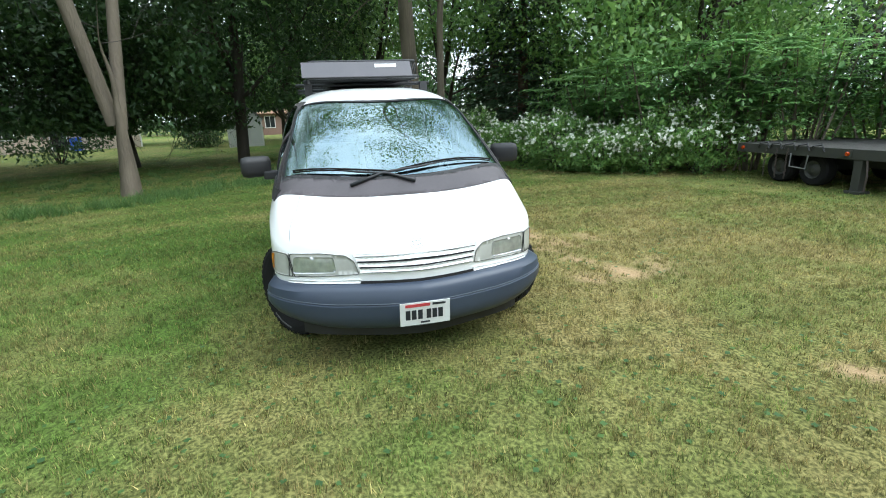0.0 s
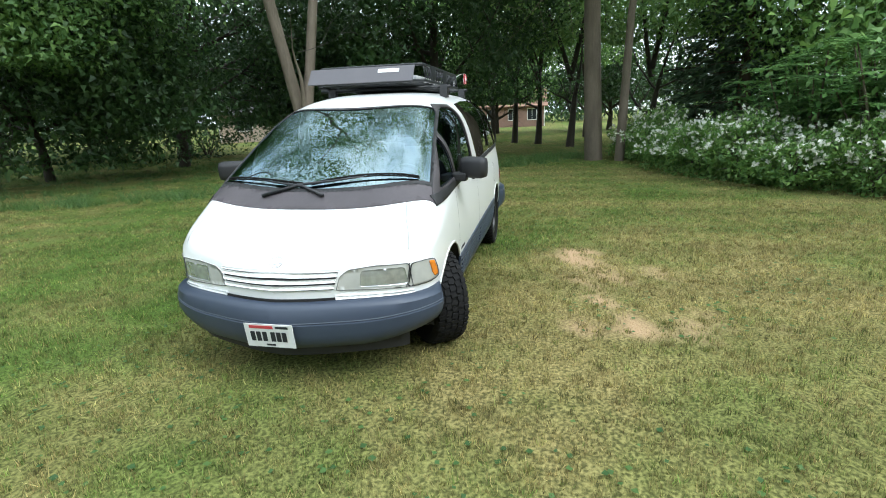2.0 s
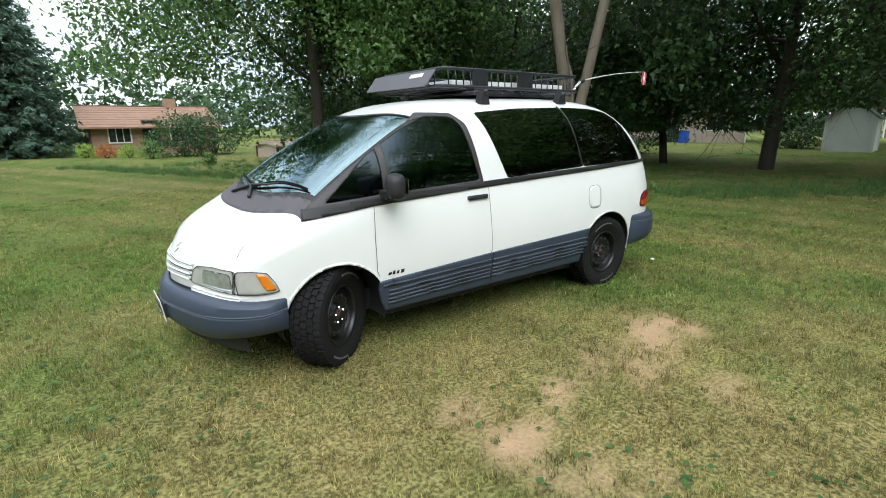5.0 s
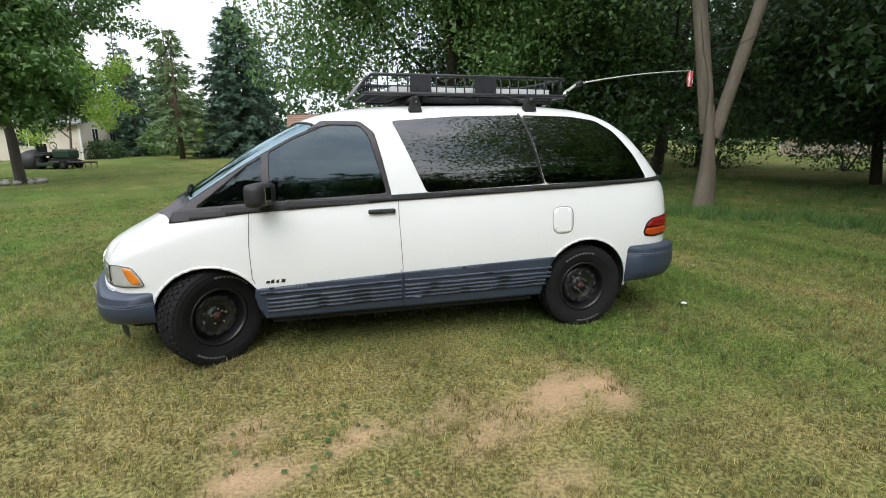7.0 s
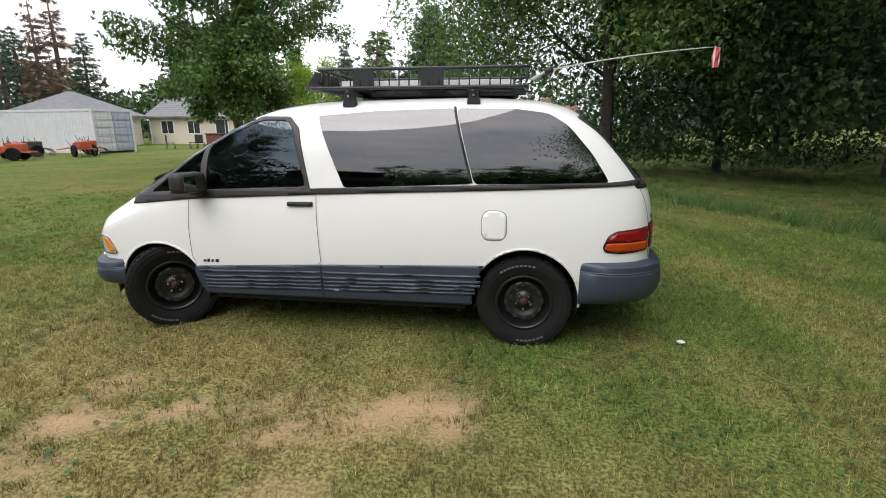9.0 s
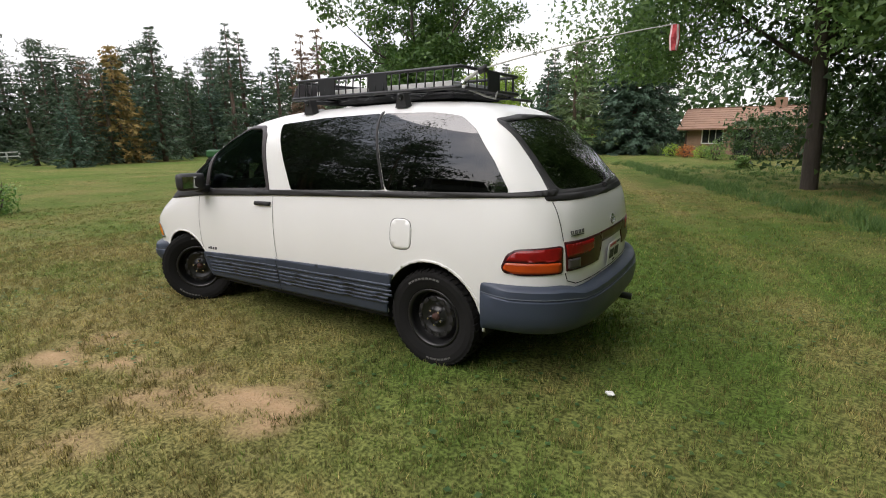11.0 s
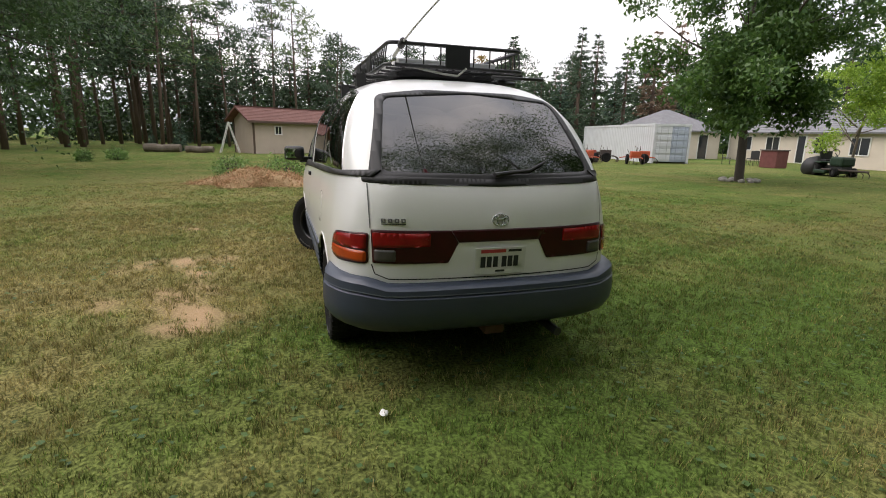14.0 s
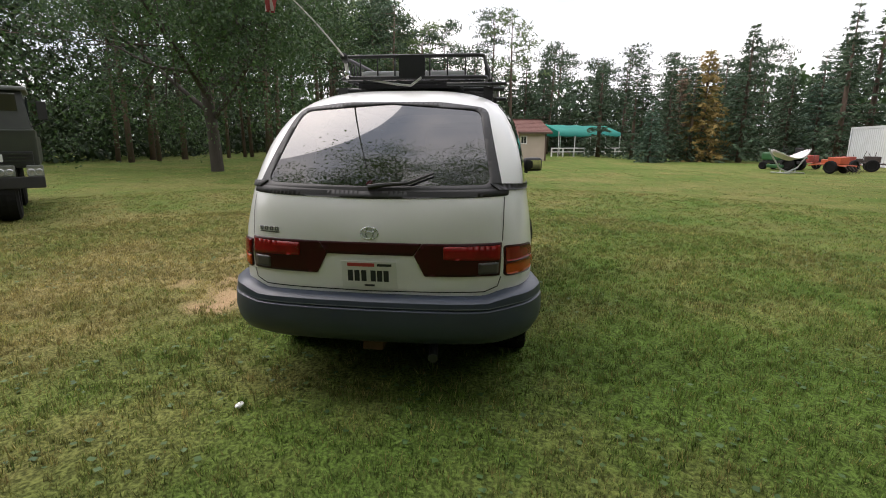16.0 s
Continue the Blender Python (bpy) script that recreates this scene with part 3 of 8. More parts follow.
# windscreen, rear window
even_shading(part("windscreen", skin_patch(windscreen_outline(.028), "T", -.003, 0, .05), GLASS_CLEAR, van, "sloping windscreen mirroring sky and branches"), "T")
part("windscreen_surround", skin_patch(windscreen_outline(0), "T", .003, .006, .03, holes=[windscreen_outline(.028)]), BLACK_TRIM, van, "black windscreen seal")
flat_shading(part("rear_window", skin_patch(REAR_GLASS, "B", -.004, 0, .045), GLASS_REAR, van, "dark tinted rear window"), 42, .22)
part("rear_window_surround", skin_patch(REAR_SURROUND, "B", .001, .003, .03, holes=[REAR_GLASS]), BLACK_TRIM, van, "faded black rear window surround")
part("rear_belt", skin_patch(rounded([(.735, 1.172), (.0, 1.154), (-.735, 1.172), (-.735, 1.212), (0, 1.192), (.735, 1.212)], .01), "B", .003, .004, .025), BLACK_TRIM, van, "black moulding under the rear window")
cowl_front = [(3.26 - .17 * abs(y / .80) ** 3, float(y)) for y in np.linspace(-.845, .845, 17)]
cowl_back = [(3.115 - .14 * abs(y / .785) ** 2.6, float(y)) for y in np.linspace(.815, -.815, 17)]
part("cowl_panel", skin_patch(cowl_front + cowl_back, "T", .003, .004), COWL, van, "faded black cowl panel below the windscreen")
for s in (1, -1):
    part("panel_gap", skin_patch(ribbon([(3.09, s * .655), (3.29, s * .70), (3.39, s * .74), (3.45, s * .752)], .003), "T", .0025, 0, .03), GAP, van)

# wipers
def glass_foot(y, up):
    """A point up the glass from its lower edge."""
    x = 3.12 - .14 * abs(y / .785) ** 2.6 - up
    return x, skin_z(x, y)


for y_tip, y_end, y_arm, up0, up1 in ((-.71, -.08, .10, .05, .055), (.71, -.02, -.34, .05, .085)):
    arm, blade = bmesh.new(), bmesh.new()
    y_mid = (y_tip + y_end) / 2
    pts = [(3.165, y_arm, skin_z(3.165, y_arm) + .02)]
    for t in (.35, .7, 1.0):
        x, z = glass_foot(y_arm + (y_mid - y_arm) * t, .01 + (up1 - .01) * t)
        pts.append((x, y_arm + (y_mid - y_arm) * t, z + .022))
    tube(arm, pts, [.013, .010, .008, .006], 8)
    wiper = part("wiper_arm", arm, BLACK_METAL, van, "black windscreen wiper arm", smooth=True)
    for h, r in ((.008, .005), (.020, .0065)):
        line_ = []
        for t in np.linspace(0, 1, 9):
            y = y_tip + (y_end - y_tip) * t
            x, z = glass_foot(y, up0 + (up1 - up0) * math.sin(math.pi * t))
            line_.append((x, y, z + h + .012 * math.sin(math.pi * t)))
        tube(blade, line_, r, 6)
    part("wiper_blade", blade, RUBBER, wiper)
bm = bmesh.new()
tube(bm, [(skin_x(y, z, False) - .022, y, z) for y, z in ((.02, 1.215), (-.06, 1.228), (-.2, 1.24), (-.33, 1.29))], [.016, .012, .009, .006], 8)
part("rear_wiper", bm, BLACK_TRIM, van, "black rear wiper")

# bumpers
def bumper(name, xs_, profile, label, rise=None):
    path = [(x, half_width(x) * .985) for x in xs_]
    path = path + [(x, -y) for x, y in path[::-1]]
    bm, rows = bmesh.new(), []
    for i, (x, y) in enumerate(path):
        a, b = Vector(path[max(i - 1, 0)]), Vector(path[min(i + 1, len(path) - 1)])
        d = (b - a).normalized()
        n = Vector((d.y, -d.x))
        if n.dot(Vector((x - 1.4, y))) < 0:
            n = -n
        lift = rise(y) if rise else 0
        ease = min(1, .12 + .30 * min(i, len(path) - 1 - i))
        rows.append([bm.verts.new((x + n.x * o * ease, y + n.y * o * ease, z + lift * f)) for o, z, f in profile])
    for r0, r1 in zip(rows, rows[1:]):
        for k in range(len(profile) - 1):
            bm.faces.new((r0[k], r0[k + 1], r1[k + 1], r1[k]))
    for r in (rows[0], rows[-1]):
        bm.faces.new(r)
    bmesh.ops.recalc_face_normals(bm, faces=bm.faces)
    ob = part(name, bm, CLADDING, van, label, smooth=True)
    ob.data.set_sharp_from_angle(angle=radians(35))
    # pale crease along the rubbing strip
    bm, rows = bmesh.new(), []
    crease = next(p for p in profile if p[2] == .51)
    for i, (x, y) in enumerate(path):
        a, b = Vector(path[max(i - 1, 0)]), Vector(path[min(i + 1, len(path) - 1)])
        d = (b - a).normalized()
        n = Vector((d.y, -d.x))
        if n.dot(Vector((x - 1.4, y))) < 0:
            n = -n
        lift = (rise(y) if rise else 0) * .51
        out = (crease[0] + .0005) * min(1, .12 + .30 * min(i, len(path) - 1 - i)) + .003
        rows.append([bm.verts.new((x + n.x * out, y + n.y * out, crease[1] + lift + h)) for h in (-.0035, .0025)])
    for r0, r1 in zip(rows, rows[1:]):
        bm.faces.new((r0[0], r0[1], r1[1], r1[0]))
    part("crease", bm, CLADDING_LINE, ob)
    return ob


fx = [3.212, 3.25, 3.295, 3.34, 3.385, 3.425, 3.46, 3.495, 3.53, 3.565, 3.60, 3.635, 3.663, 3.687, 3.70, 3.709, 3.714, 3.715]
rx = [-.37, -.43, -.50, -.58, -.65, -.71, -.76, -.80, -.835, -.865, -.89, -.91, -.925, -.936, -.941, -.945]
front_bumper = bumper("front_bumper", fx, [(-.03, .562, 0), (.02, .562, 0), (.050, .552, 0), (.072, .526, .1), (.080, .456, .51), (.069, .448, .5), (.086, .440, .5), (.085, .375, .8), (.072, .33, 1), (.044, .29, 1), (.0, .268, 1), (-.06, .262, 1)],
                      "blue-grey moulded front bumper with a crease line", lambda y: .085 * min(1, max(0, (abs(y) - .5) / .38)) ** 1.4)
rear_bumper = bumper("rear_bumper", rx, [(-.03, .640, 1), (.02, .640, 1), (.060, .631, 1), (.080, .616, 1), (.084, .590, .51), (.072, .581, .5), (.090, .571, .5), (.094, .50, 0), (.084, .44, 0), (.055, .39, 0), (.0, .358, 0), (-.06, .350, 0)],
                     "blue-grey moulded rear bumper with raised corners", lambda y: .028 * min(1, max(0, (abs(y) - .62) / .08)) ** 1.5)
# air dam carried down further to keep light from under the nose
bm = bmesh.new()
lip = [(x, half_width(x)) for x in fx[6:]]
lip = lip + [(x, -y) for x, y in lip[::-1]]
rows = [[bm.verts.new((x + .02, y, z)) for z in (.29, .205)] for x, y in [(x - .05, y * .93) for x, y in lip]]
for r0, r1 in zip(rows, rows[1:]):
    bm.faces.new((r0[0], r0[1], r1[1], r1[0]))
part("front_air_dam", bm, BLACK_TRIM, van)

# front lamps, grille
for s in (1, -1):
    lamp_o = rounded([(s * .356, .620), (s * .382, .700), (s * .430, .737), (s * .580, .752), (s * .758, .748), (s * .774, .602)], .015)
    lamp = part("headlamp", skin_patch(lamp_o, "F", .006, .02, .03), LENS_CLEAR, van, "hazed headlamp with yellowed lens")
    core = rounded([(s * .49, .634), (s * .50, .728), (s * .735, .730), (s * .748, .624)], .02)
    part("reflector", skin_patch(core, "F", .0085, .002, .02), LENS_CORE, lamp, "bright lamp reflector")
    part("lamp_border", skin_patch(lamp_o, "F", .009, .002, .03, holes=[[(s * .52 + (y - s * .52) * .984, .68 + (z - .68) * .955) for y, z in lamp_o]]), BLACK_TRIM, lamp)
    kind = "L" if s == 1 else "R"
    corner = rounded([(3.485, .602), (3.470, .748), (3.39, .752), (3.315, .738), (3.272, .672), (3.248, .612), (3.30, .604)], .018)
    cl = part("corner_lamp", skin_patch(corner, kind, .006, .02, .03), LENS_CLEAR, van, "hazed corner lamp with an amber reflector")
    amber = rounded([(3.375, .738), (3.325, .728), (3.288, .672), (3.268, .626), (3.318, .624), (3.345, .655)], .012)
    part("amber_reflector", skin_patch(amber, kind, .010, .003, .02), LENS_AMBER, cl)
    part("lamp_gap", skin_patch(ribbon([(3.489, .602), (3.474, .748)], .004), kind, .008, 0, .02), BLACK_TRIM, lamp)
    part("lamp_border", skin_patch(corner, kind, .0085, .002, .02, holes=[[(3.37 + (x - 3.37) * .965, .678 + (z - .678) * .95) for x, z in corner]]), BLACK_TRIM, cl)
    ridge = rounded([(s * .352, .566), (s * .352, .588), (s * .774, .582), (s * .778, .566)], .004)
    part("lamp_sill", skin_patch(ridge, "F", .014, .016, .03), WHITE, van)
part("grille_recess", skin_patch([(-.345, .626), (-.375, .726), (.375, .726), (.345, .626)], "F", .003, 0, .03), BLACK_TRIM, van)
for z in (.634, .668, .702):
    w = .349 + (z - .634) * .28
    part("grille_slat", skin_patch(rounded([(-w, z), (-w - .004, z + .021), (w + .004, z + .021), (w, z)], .004), "F", .016, .016, .03), WHITE, van, "white grille slat")
part("grille_lip", skin_patch([(-.380, .730), (-.385, .742), (.385, .742), (.380, .730)], "F", .008, .01, .03), WHITE, van)
part("lower_grille_gap", skin_patch([(-.355, .560), (-.355, .580), (.355, .580), (.355, .560)], "F", .010, 0, .03), DARK_VOID, van)


def oval_badge(name, y, z, kind, w):
    """Maker's oval, drawn as plain rings."""
    bm = bmesh.new()
    for ry, rz, cz in ((w, w * .66, 0), (w * .42, w * .66, 0), (w * .78, w * .26, w * .36)):
        pts = []
        for a in np.linspace(0, 6.2832, 29)[:-1]:
            yy, zz = y + ry * math.cos(a), z + cz + rz * math.sin(a)
            p = skin_at(kind, yy, zz)
            pts.append(p + skin_normal(p) * .006)
        tube(bm, pts, .0042, 6, closed=True)
    part(name, bm, WHITE if kind == "F" else CHROME, van, "oval badge of plain rings", smooth=True)


bm = bmesh.new()
for ry, rx_ in ((.042, .026), (.017, .026), (.032, .010)):
    tube(bm, [(3.645 + rx_ * math.cos(a), ry * math.sin(a), skin_z(3.645 + rx_ * math.cos(a), ry * math.sin(a)) + .003) for a in np.linspace(0, 6.2832, 25)[:-1]], .003, 6, closed=True)
part("front_badge", bm, CHROME, van, "worn oval badge of plain rings", smooth=True)
oval_badge("rear_badge", 0, .973, "B", .048)
for k in range(4):
    y = .655 - k * .034
    bm = skin_patch(rounded([(y, .968), (y, .990), (y - .022, .990), (y - .022, .968)], .003), "B", .004, .004, .03,
                    holes=[[(y - .007, .974), (y - .007, .985), (y - .016, .985), (y - .016, .974)]])
    part("tailgate_letter", bm, mat("dull_chrome", (.30, .30, .31), (.16, .16, .17), rough=.35, metal=.8), van, "worn chrome letter")
part("badge_underline", skin_patch([(.655, .959), (.655, .963), (.53, .963), (.53, .959)], "B", .004, .004), BLACK_TRIM, van)

# tail lamps
part("tail_panel", skin_patch([(.285, .926), (-.285, .926), (-.24, .858), (.24, .858)], "B", .006, .008), LENS_RED_DARK, van, "dark red panel between the tail lamps")
for s in (1, -1):
    kind = "L" if s == 1 else "R"
    tl = part("tail_lamp", skin_patch(rounded([(s * .700, .750), (s * .706, .93), (s * .287, .926), (s * .242, .858), (s * .30, .747)], .008), "B", .006, .012, .03), LENS_RED_DARK, van, "dark red tail lamp")
    part("brake_lens", skin_patch(rounded([(s * .694, .835), (s * .698, .915), (s * .40, .912), (s * .40, .840)], .01), "B", .010, .004, .03), LENS_RED, tl, "red brake lens")
    part("reverse_lens", skin_patch(rounded([(s * .690, .762), (s * .692, .825), (s * .585, .822), (s * .585, .760)], .01), "B", .010, .004, .03), LENS_GREY, tl, "grey reversing lens")
    cl = part("tail_corner_lamp", skin_patch(rounded([(-.846, .742), (-.840, .912), (-.60, .890), (-.545, .855), (-.513, .775), (-.533, .742), (-.64, .730)], .02), kind, .006, .012, .03), LENS_RED_DARK, van, "wrap-round tail lamp with an orange indicator")
    part("brake_lens", skin_patch(rounded([(-.838, .822), (-.834, .902), (-.61, .880), (-.565, .850), (-.545, .815)], .015), kind, .010, .004, .03), LENS_RED, cl)
    part("indicator_lens", skin_patch(rounded([(-.838, .750), (-.838, .812), (-.540, .806), (-.525, .765), (-.60, .742)], .015), kind, .010, .004, .03), LENS_ORANGE, cl, "orange indicator lens")
# tailgate gap along the bottom
part("panel_gap", skin_patch(ribbon([(.706, .742), (.69, .690), (.62, .662), (0, .655), (-.62, .662), (-.69, .690), (-.706, .742)], .006), "B", .0025, 0, .03), DARK_VOID, van)
for s in (1, -1):
    part("panel_gap", skin_patch(ribbon([(s * .712, 1.165), (s * .712, 1.05), (s * .709, .935)], .005), "B", .0025, 0, .03), GAP, van)


def number_plate(m, label):
    """A plate with plain bars for its writing."""
    pl = part("number_plate", one_box(-.1525, -.002, -.076, .1525, .002, .076, .0), PLATE_WHITE, van, label)
    pl.matrix_local = m
    for k, (x, w, h) in enumerate(((-.105, .028, .062), (-.068, .028, .062), (-.030, .028, .062), (.022, .028, .062), (.058, .028, .062), (.094, .028, .062))):
        bar = part("bar", one_box(x - w / 2, -.0045, -.036, x + w / 2, -.0021, h - .036), PLATE_INK, pl)
    part("bar", one_box(-.12, -.004, .047, .03, -.0021, .066), PLATE_RED, pl)
    part("bar", one_box(.045, -.004, .05, .125, -.0021, .064), PLATE_INK, pl)
    part("bar", one_box(-.028, -.004, -.065, .028, -.0021, -.054), PLATE_INK, pl)
    return pl


number_plate(pose(3.808, 0, .388, 0, 0, 90) @ pose(0, 0, 0, 8), "white number plate on the front bumper")
number_plate(pose(-.962, 0, .750, 0, 0, -90) @ pose(0, 0, 0, 4), "white number plate between the tail lamps")
part("plate_bracket", one_box(3.74, -.14, .34, 3.802, .14, .44), BLACK_TRIM, van)

# mirrors
for s in (1, -1):
    bm = one_box(-.06, -.112, -.078, .06, .112, .078, .045)
    for v in bm.verts:
        v.co.x += .02 * (v.co.y * s / .105)
    bmesh.ops.transform(bm, matrix=pose(2.48, s * 1.00, 1.20, 0, 0, s * -14), verts=bm.verts)
    mir = part("door_mirror", bm, BLACK_TRIM, van, "black door mirror housing", smooth=True)
    bm = one_box(-.002, -.085, -.05, .002, .085, .05)
    bmesh.ops.transform(bm, matrix=pose(2.42, s * 1.012, 1.20, 0, 0, s * -14), verts=bm.verts)
    part("mirror_glass", bm, mat("mirror", (.8, .8, .8), (.8, .8, .8), rough=.02, metal=1.0), mir)
    bm = one_box(2.42, min(s * .84, s * .95), 1.10, 2.52, max(s * .84, s * .95), 1.165, .015)
    part("mirror_foot", bm, BLACK_TRIM, mir)

# wheels
def tyre_mesh():
    bm = lathe(bmesh.new(), [(.205, -.085), (.232, -.098), (.275, -.112), (.312, -.113), (.334, -.104), (.339, -.085), (.339, .085), (.334, .104), (.312, .113), (.275, .112), (.232, .098), (.205, .085)], 56, closed=True)
    rng = random.Random(5)
    for row, (y0, y1) in enumerate(((-.108, -.07), (-.062, -.026), (-.02, .02), (.026, .062), (.07, .108))):
        count = 46
        for k in range(count):
            a0 = 6.28318 * (k + .5 * (row % 2)) / count + rng.uniform(-.008, .008)
            ln = .048 + rng.uniform(-.006, .004)
            m = Matrix.Rotation(a0, 4, "Y") @ Matrix.Translation((.3435, (y0 + y1) / 2, 0)) @ Matrix.Rotation(rng.uniform(-.35, .35), 4, "X")
            outer_row = row in (0, 4)
            made = bmesh.ops.create_cube(bm, size=1)["verts"]
            for v in made:
                v.co = Vector((v.co.x * .012, v.co.y * (y1 - y0), v.co.z * ln * (.72 if not outer_row else .62)))
                if outer_row and v.co.y * (-1 if row == 0 else 1) > 0:
                    v.co.x -= .012
            bmesh.ops.transform(bm, matrix=m, verts=made)
    return bm


def make_wheel(m, label):
    w = part("wheel", lathe(bmesh.new(), [(.02, .045), (.055, .048), (.062, .03), (.09, .028), (.108, .045), (.135, .05), (.155, .035), (.165, .0), (.178, .0), (.186, .06), (.19, .088), (.206, .095), (.210, .088), (.2, .07), (.19, -.08), (.21, -.095)], 48), RIM, van, label, smooth=True)
    w.matrix_local = m
    t = part("tyre", tyre_mesh(), RUBBER, w, "chunky all-terrain tyre", smooth=False)
    for k in range(12):
        a = 6.28318 * k / 12
        bm = lathe(bmesh.new(), [(.0, .0555), (.0125, .0555), (.0125, .043)], 10)
        bmesh.ops.transform(bm, matrix=Matrix.Rotation(-a, 4, "Y") @ Matrix.Translation((.130, 0, 0)) @ Matrix.Diagonal((1.15, 1, 1.75, 1)), verts=bm.verts)
        part("rim_hole", bm, DARK_VOID, w)
    for k in range(5):
        a = 6.28318 * k / 5 + .3
        bm = lathe(bmesh.new(), [(.0, .074), (.008, .074), (.0115, .066), (.012, .03)], 6)
        bmesh.ops.transform(bm, matrix=Matrix.Translation((.055 * math.cos(a), 0, .055 * math.sin(a))), verts=bm.verts)
        part("lug_nut", bm, CHROME, w, "bright lug nut")
    bm = lathe(bmesh.new(), [(.0, .068), (.02, .066), (.028, .058), (.03, .04)], 20)
    part("hub_cap", bm, mat("rusty_hub", (.075, .028, .018), (.035, .018, .014), rough=.8, scale=30), w, "rust-brown hub centre", smooth=True)
    # raised pale lettering as plain bars round the side wall
    for a_mid, count, ln in ((2.0, 9, .022), (5.15, 7, .024)):
        for k in range(count):
            a = a_mid + (k - count / 2) * .105
            bm = one_box(-.0013, -.0013, -.0013, .0013, .0013, .0013)
            for v in bm.verts:
                v.co = Vector((v.co.x / .0013 * .0065, .1135 + v.co.y, v.co.z / .0013 * ln / 2))
            bmesh.ops.transform(bm, matrix=Matrix.Rotation(-a, 4, "Y") @ Matrix.Translation((.288, 0, 0)), verts=bm.verts)
            part("pale_bar", bm, RUBBER_WHITE, t)
    return w


STEER = 37
wheel_fl = make_wheel(pose(2.880, .755, .338, 0, 0, STEER), "steered front wheel, black steel rim")
wheel_rl = make_wheel(pose(.012, .768, .338, 0, 33, 0), "rear wheel, black steel rim")
for src, m in ((wheel_fl, pose(2.880, -.755, .338, 0, 0, 180 + STEER)), (wheel_rl, pose(.012, -.768, .338, 0, 70, 180))):
    cp = copy_thing(src, m)
    cp.parent = van

# underside and cabin
# underbody hung low to darken the grass beneath
part("underbody", one_box(-.50, -.62, .24, 3.45, .62, .42, .03), DARK_VOID, van)
# added dark slab between the wheels, blocks light to deepen the ground shadow
part("sill_box", one_box(.45, -.80, .25, 2.48, .80, .36, .0), DARK_VOID, van)
bm = bmesh.new()
tube(bm, [(-.55, -.30, .33), (-.85, -.34, .33), (-1.03, -.36, .315)], .026, 12)
part("exhaust_pipe", bm, BLACK_METAL, van, "dark exhaust tail pipe")
bm = one_box(-.93, -.06, .30, -.80, .06, .36, .01)
part("tow_bracket", bm, mat("rusty_steel", (.14, .06, .035), (.07, .035, .025), rough=.9, scale=20), van)
part("cabin_floor", one_box(.45, -.80, .44, 2.42, .80, .50), DASH, van)
bm = bmesh.new()
prism(bm, [(3.0, .62), (3.0, .95), (2.85, 1.03), (2.55, 1.04), (2.40, .98), (2.42, .85), (2.6, .6)], -.74, .74)
part("dashboard", bm, DASH, van, "dark grey dashboard", smooth=False)
bm = bmesh.new()
tube(bm, [(0, .185 * math.cos(a), .185 * math.sin(a)) for a in np.linspace(0, 6.2832, 29)[:-1]], .016, 8, closed=True)
for a in (0.2, 2.94, 4.71):
    tube(bm, [(0, 0, 0), (0, .18 * math.cos(a), .18 * math.sin(a))], .016, 6)
lathe(bm, [(.0, -.02), (.05, -.02), (.06, .03), (.0, .03)], 16)
bmesh.ops.transform(bm, matrix=pose(2.27, .38, 1.03, 0, -28, 0), verts=bm.verts)
part("steering_wheel", bm, BLACK_TRIM, van, "black steering wheel", smooth=True)


def seat(x, y, w):
    bm = one_box(x - .25, y - w / 2, .55, x + .26, y + w / 2, .74, .06)
    cuboid(bm, -.07, -w / 2, 0, .07, w / 2, .62, .06, pose(x - .26, y, .70, 0, -14, 0))
    cuboid(bm, -.05, -.13, .64, .05, .13, .86, .04, pose(x - .28, y, .70, 0, -14, 0))
    part("seat", bm, SEAT, van, "grey cloth seat", smooth=True)


for x, ys, w in ((1.85, (.4, -.4), .52), (.95, (.42, -.35), .52), (.05, (.35, -.35), .56)):
    for y in ys:
        seat(x, y, w)
part("headlining", skin_patch([(1.9, -.6), (1.9, .6), (-.2, .6), (-.2, -.6)], "T", -.03, 0, .08), DASH, van)
bm = one_box(2.06, -.12, 1.56, 2.09, .12, 1.615, .01)
part("inside_mirror", bm, BLACK_TRIM, van)

# ---- roof basket and what it carries ----
basket = thing("roof_basket", "black steel roof basket with sloping wind deflector on the van", "roof rack")
CY, HWB = -.055, .485
ZB, ZT = 1.885, 2.025
RX0, RX1 = .03, 1.66


def bar(name, pts, r, mtl=None, label="", closed=False, seg=8, parent=None):
    return part(name, tube(bmesh.new(), pts, r, seg, closed), mtl or BLACK_METAL, parent or basket, label, smooth=True)


def hoop(z, x0, x1, hw, c=.05):
    out = []
    for cx, cy, a0 in ((x1 - c, CY + hw - c, 0), (x0 + c, CY + hw - c, 90), (x0 + c, CY - hw + c, 180), (x1 - c, CY - hw + c, 270)):
        out += [(cx + c * math.cos(radians(a0 + k * 30)), cy + c * math.sin(radians(a0 + k * 30)), z) for k in range(4)]
    return out


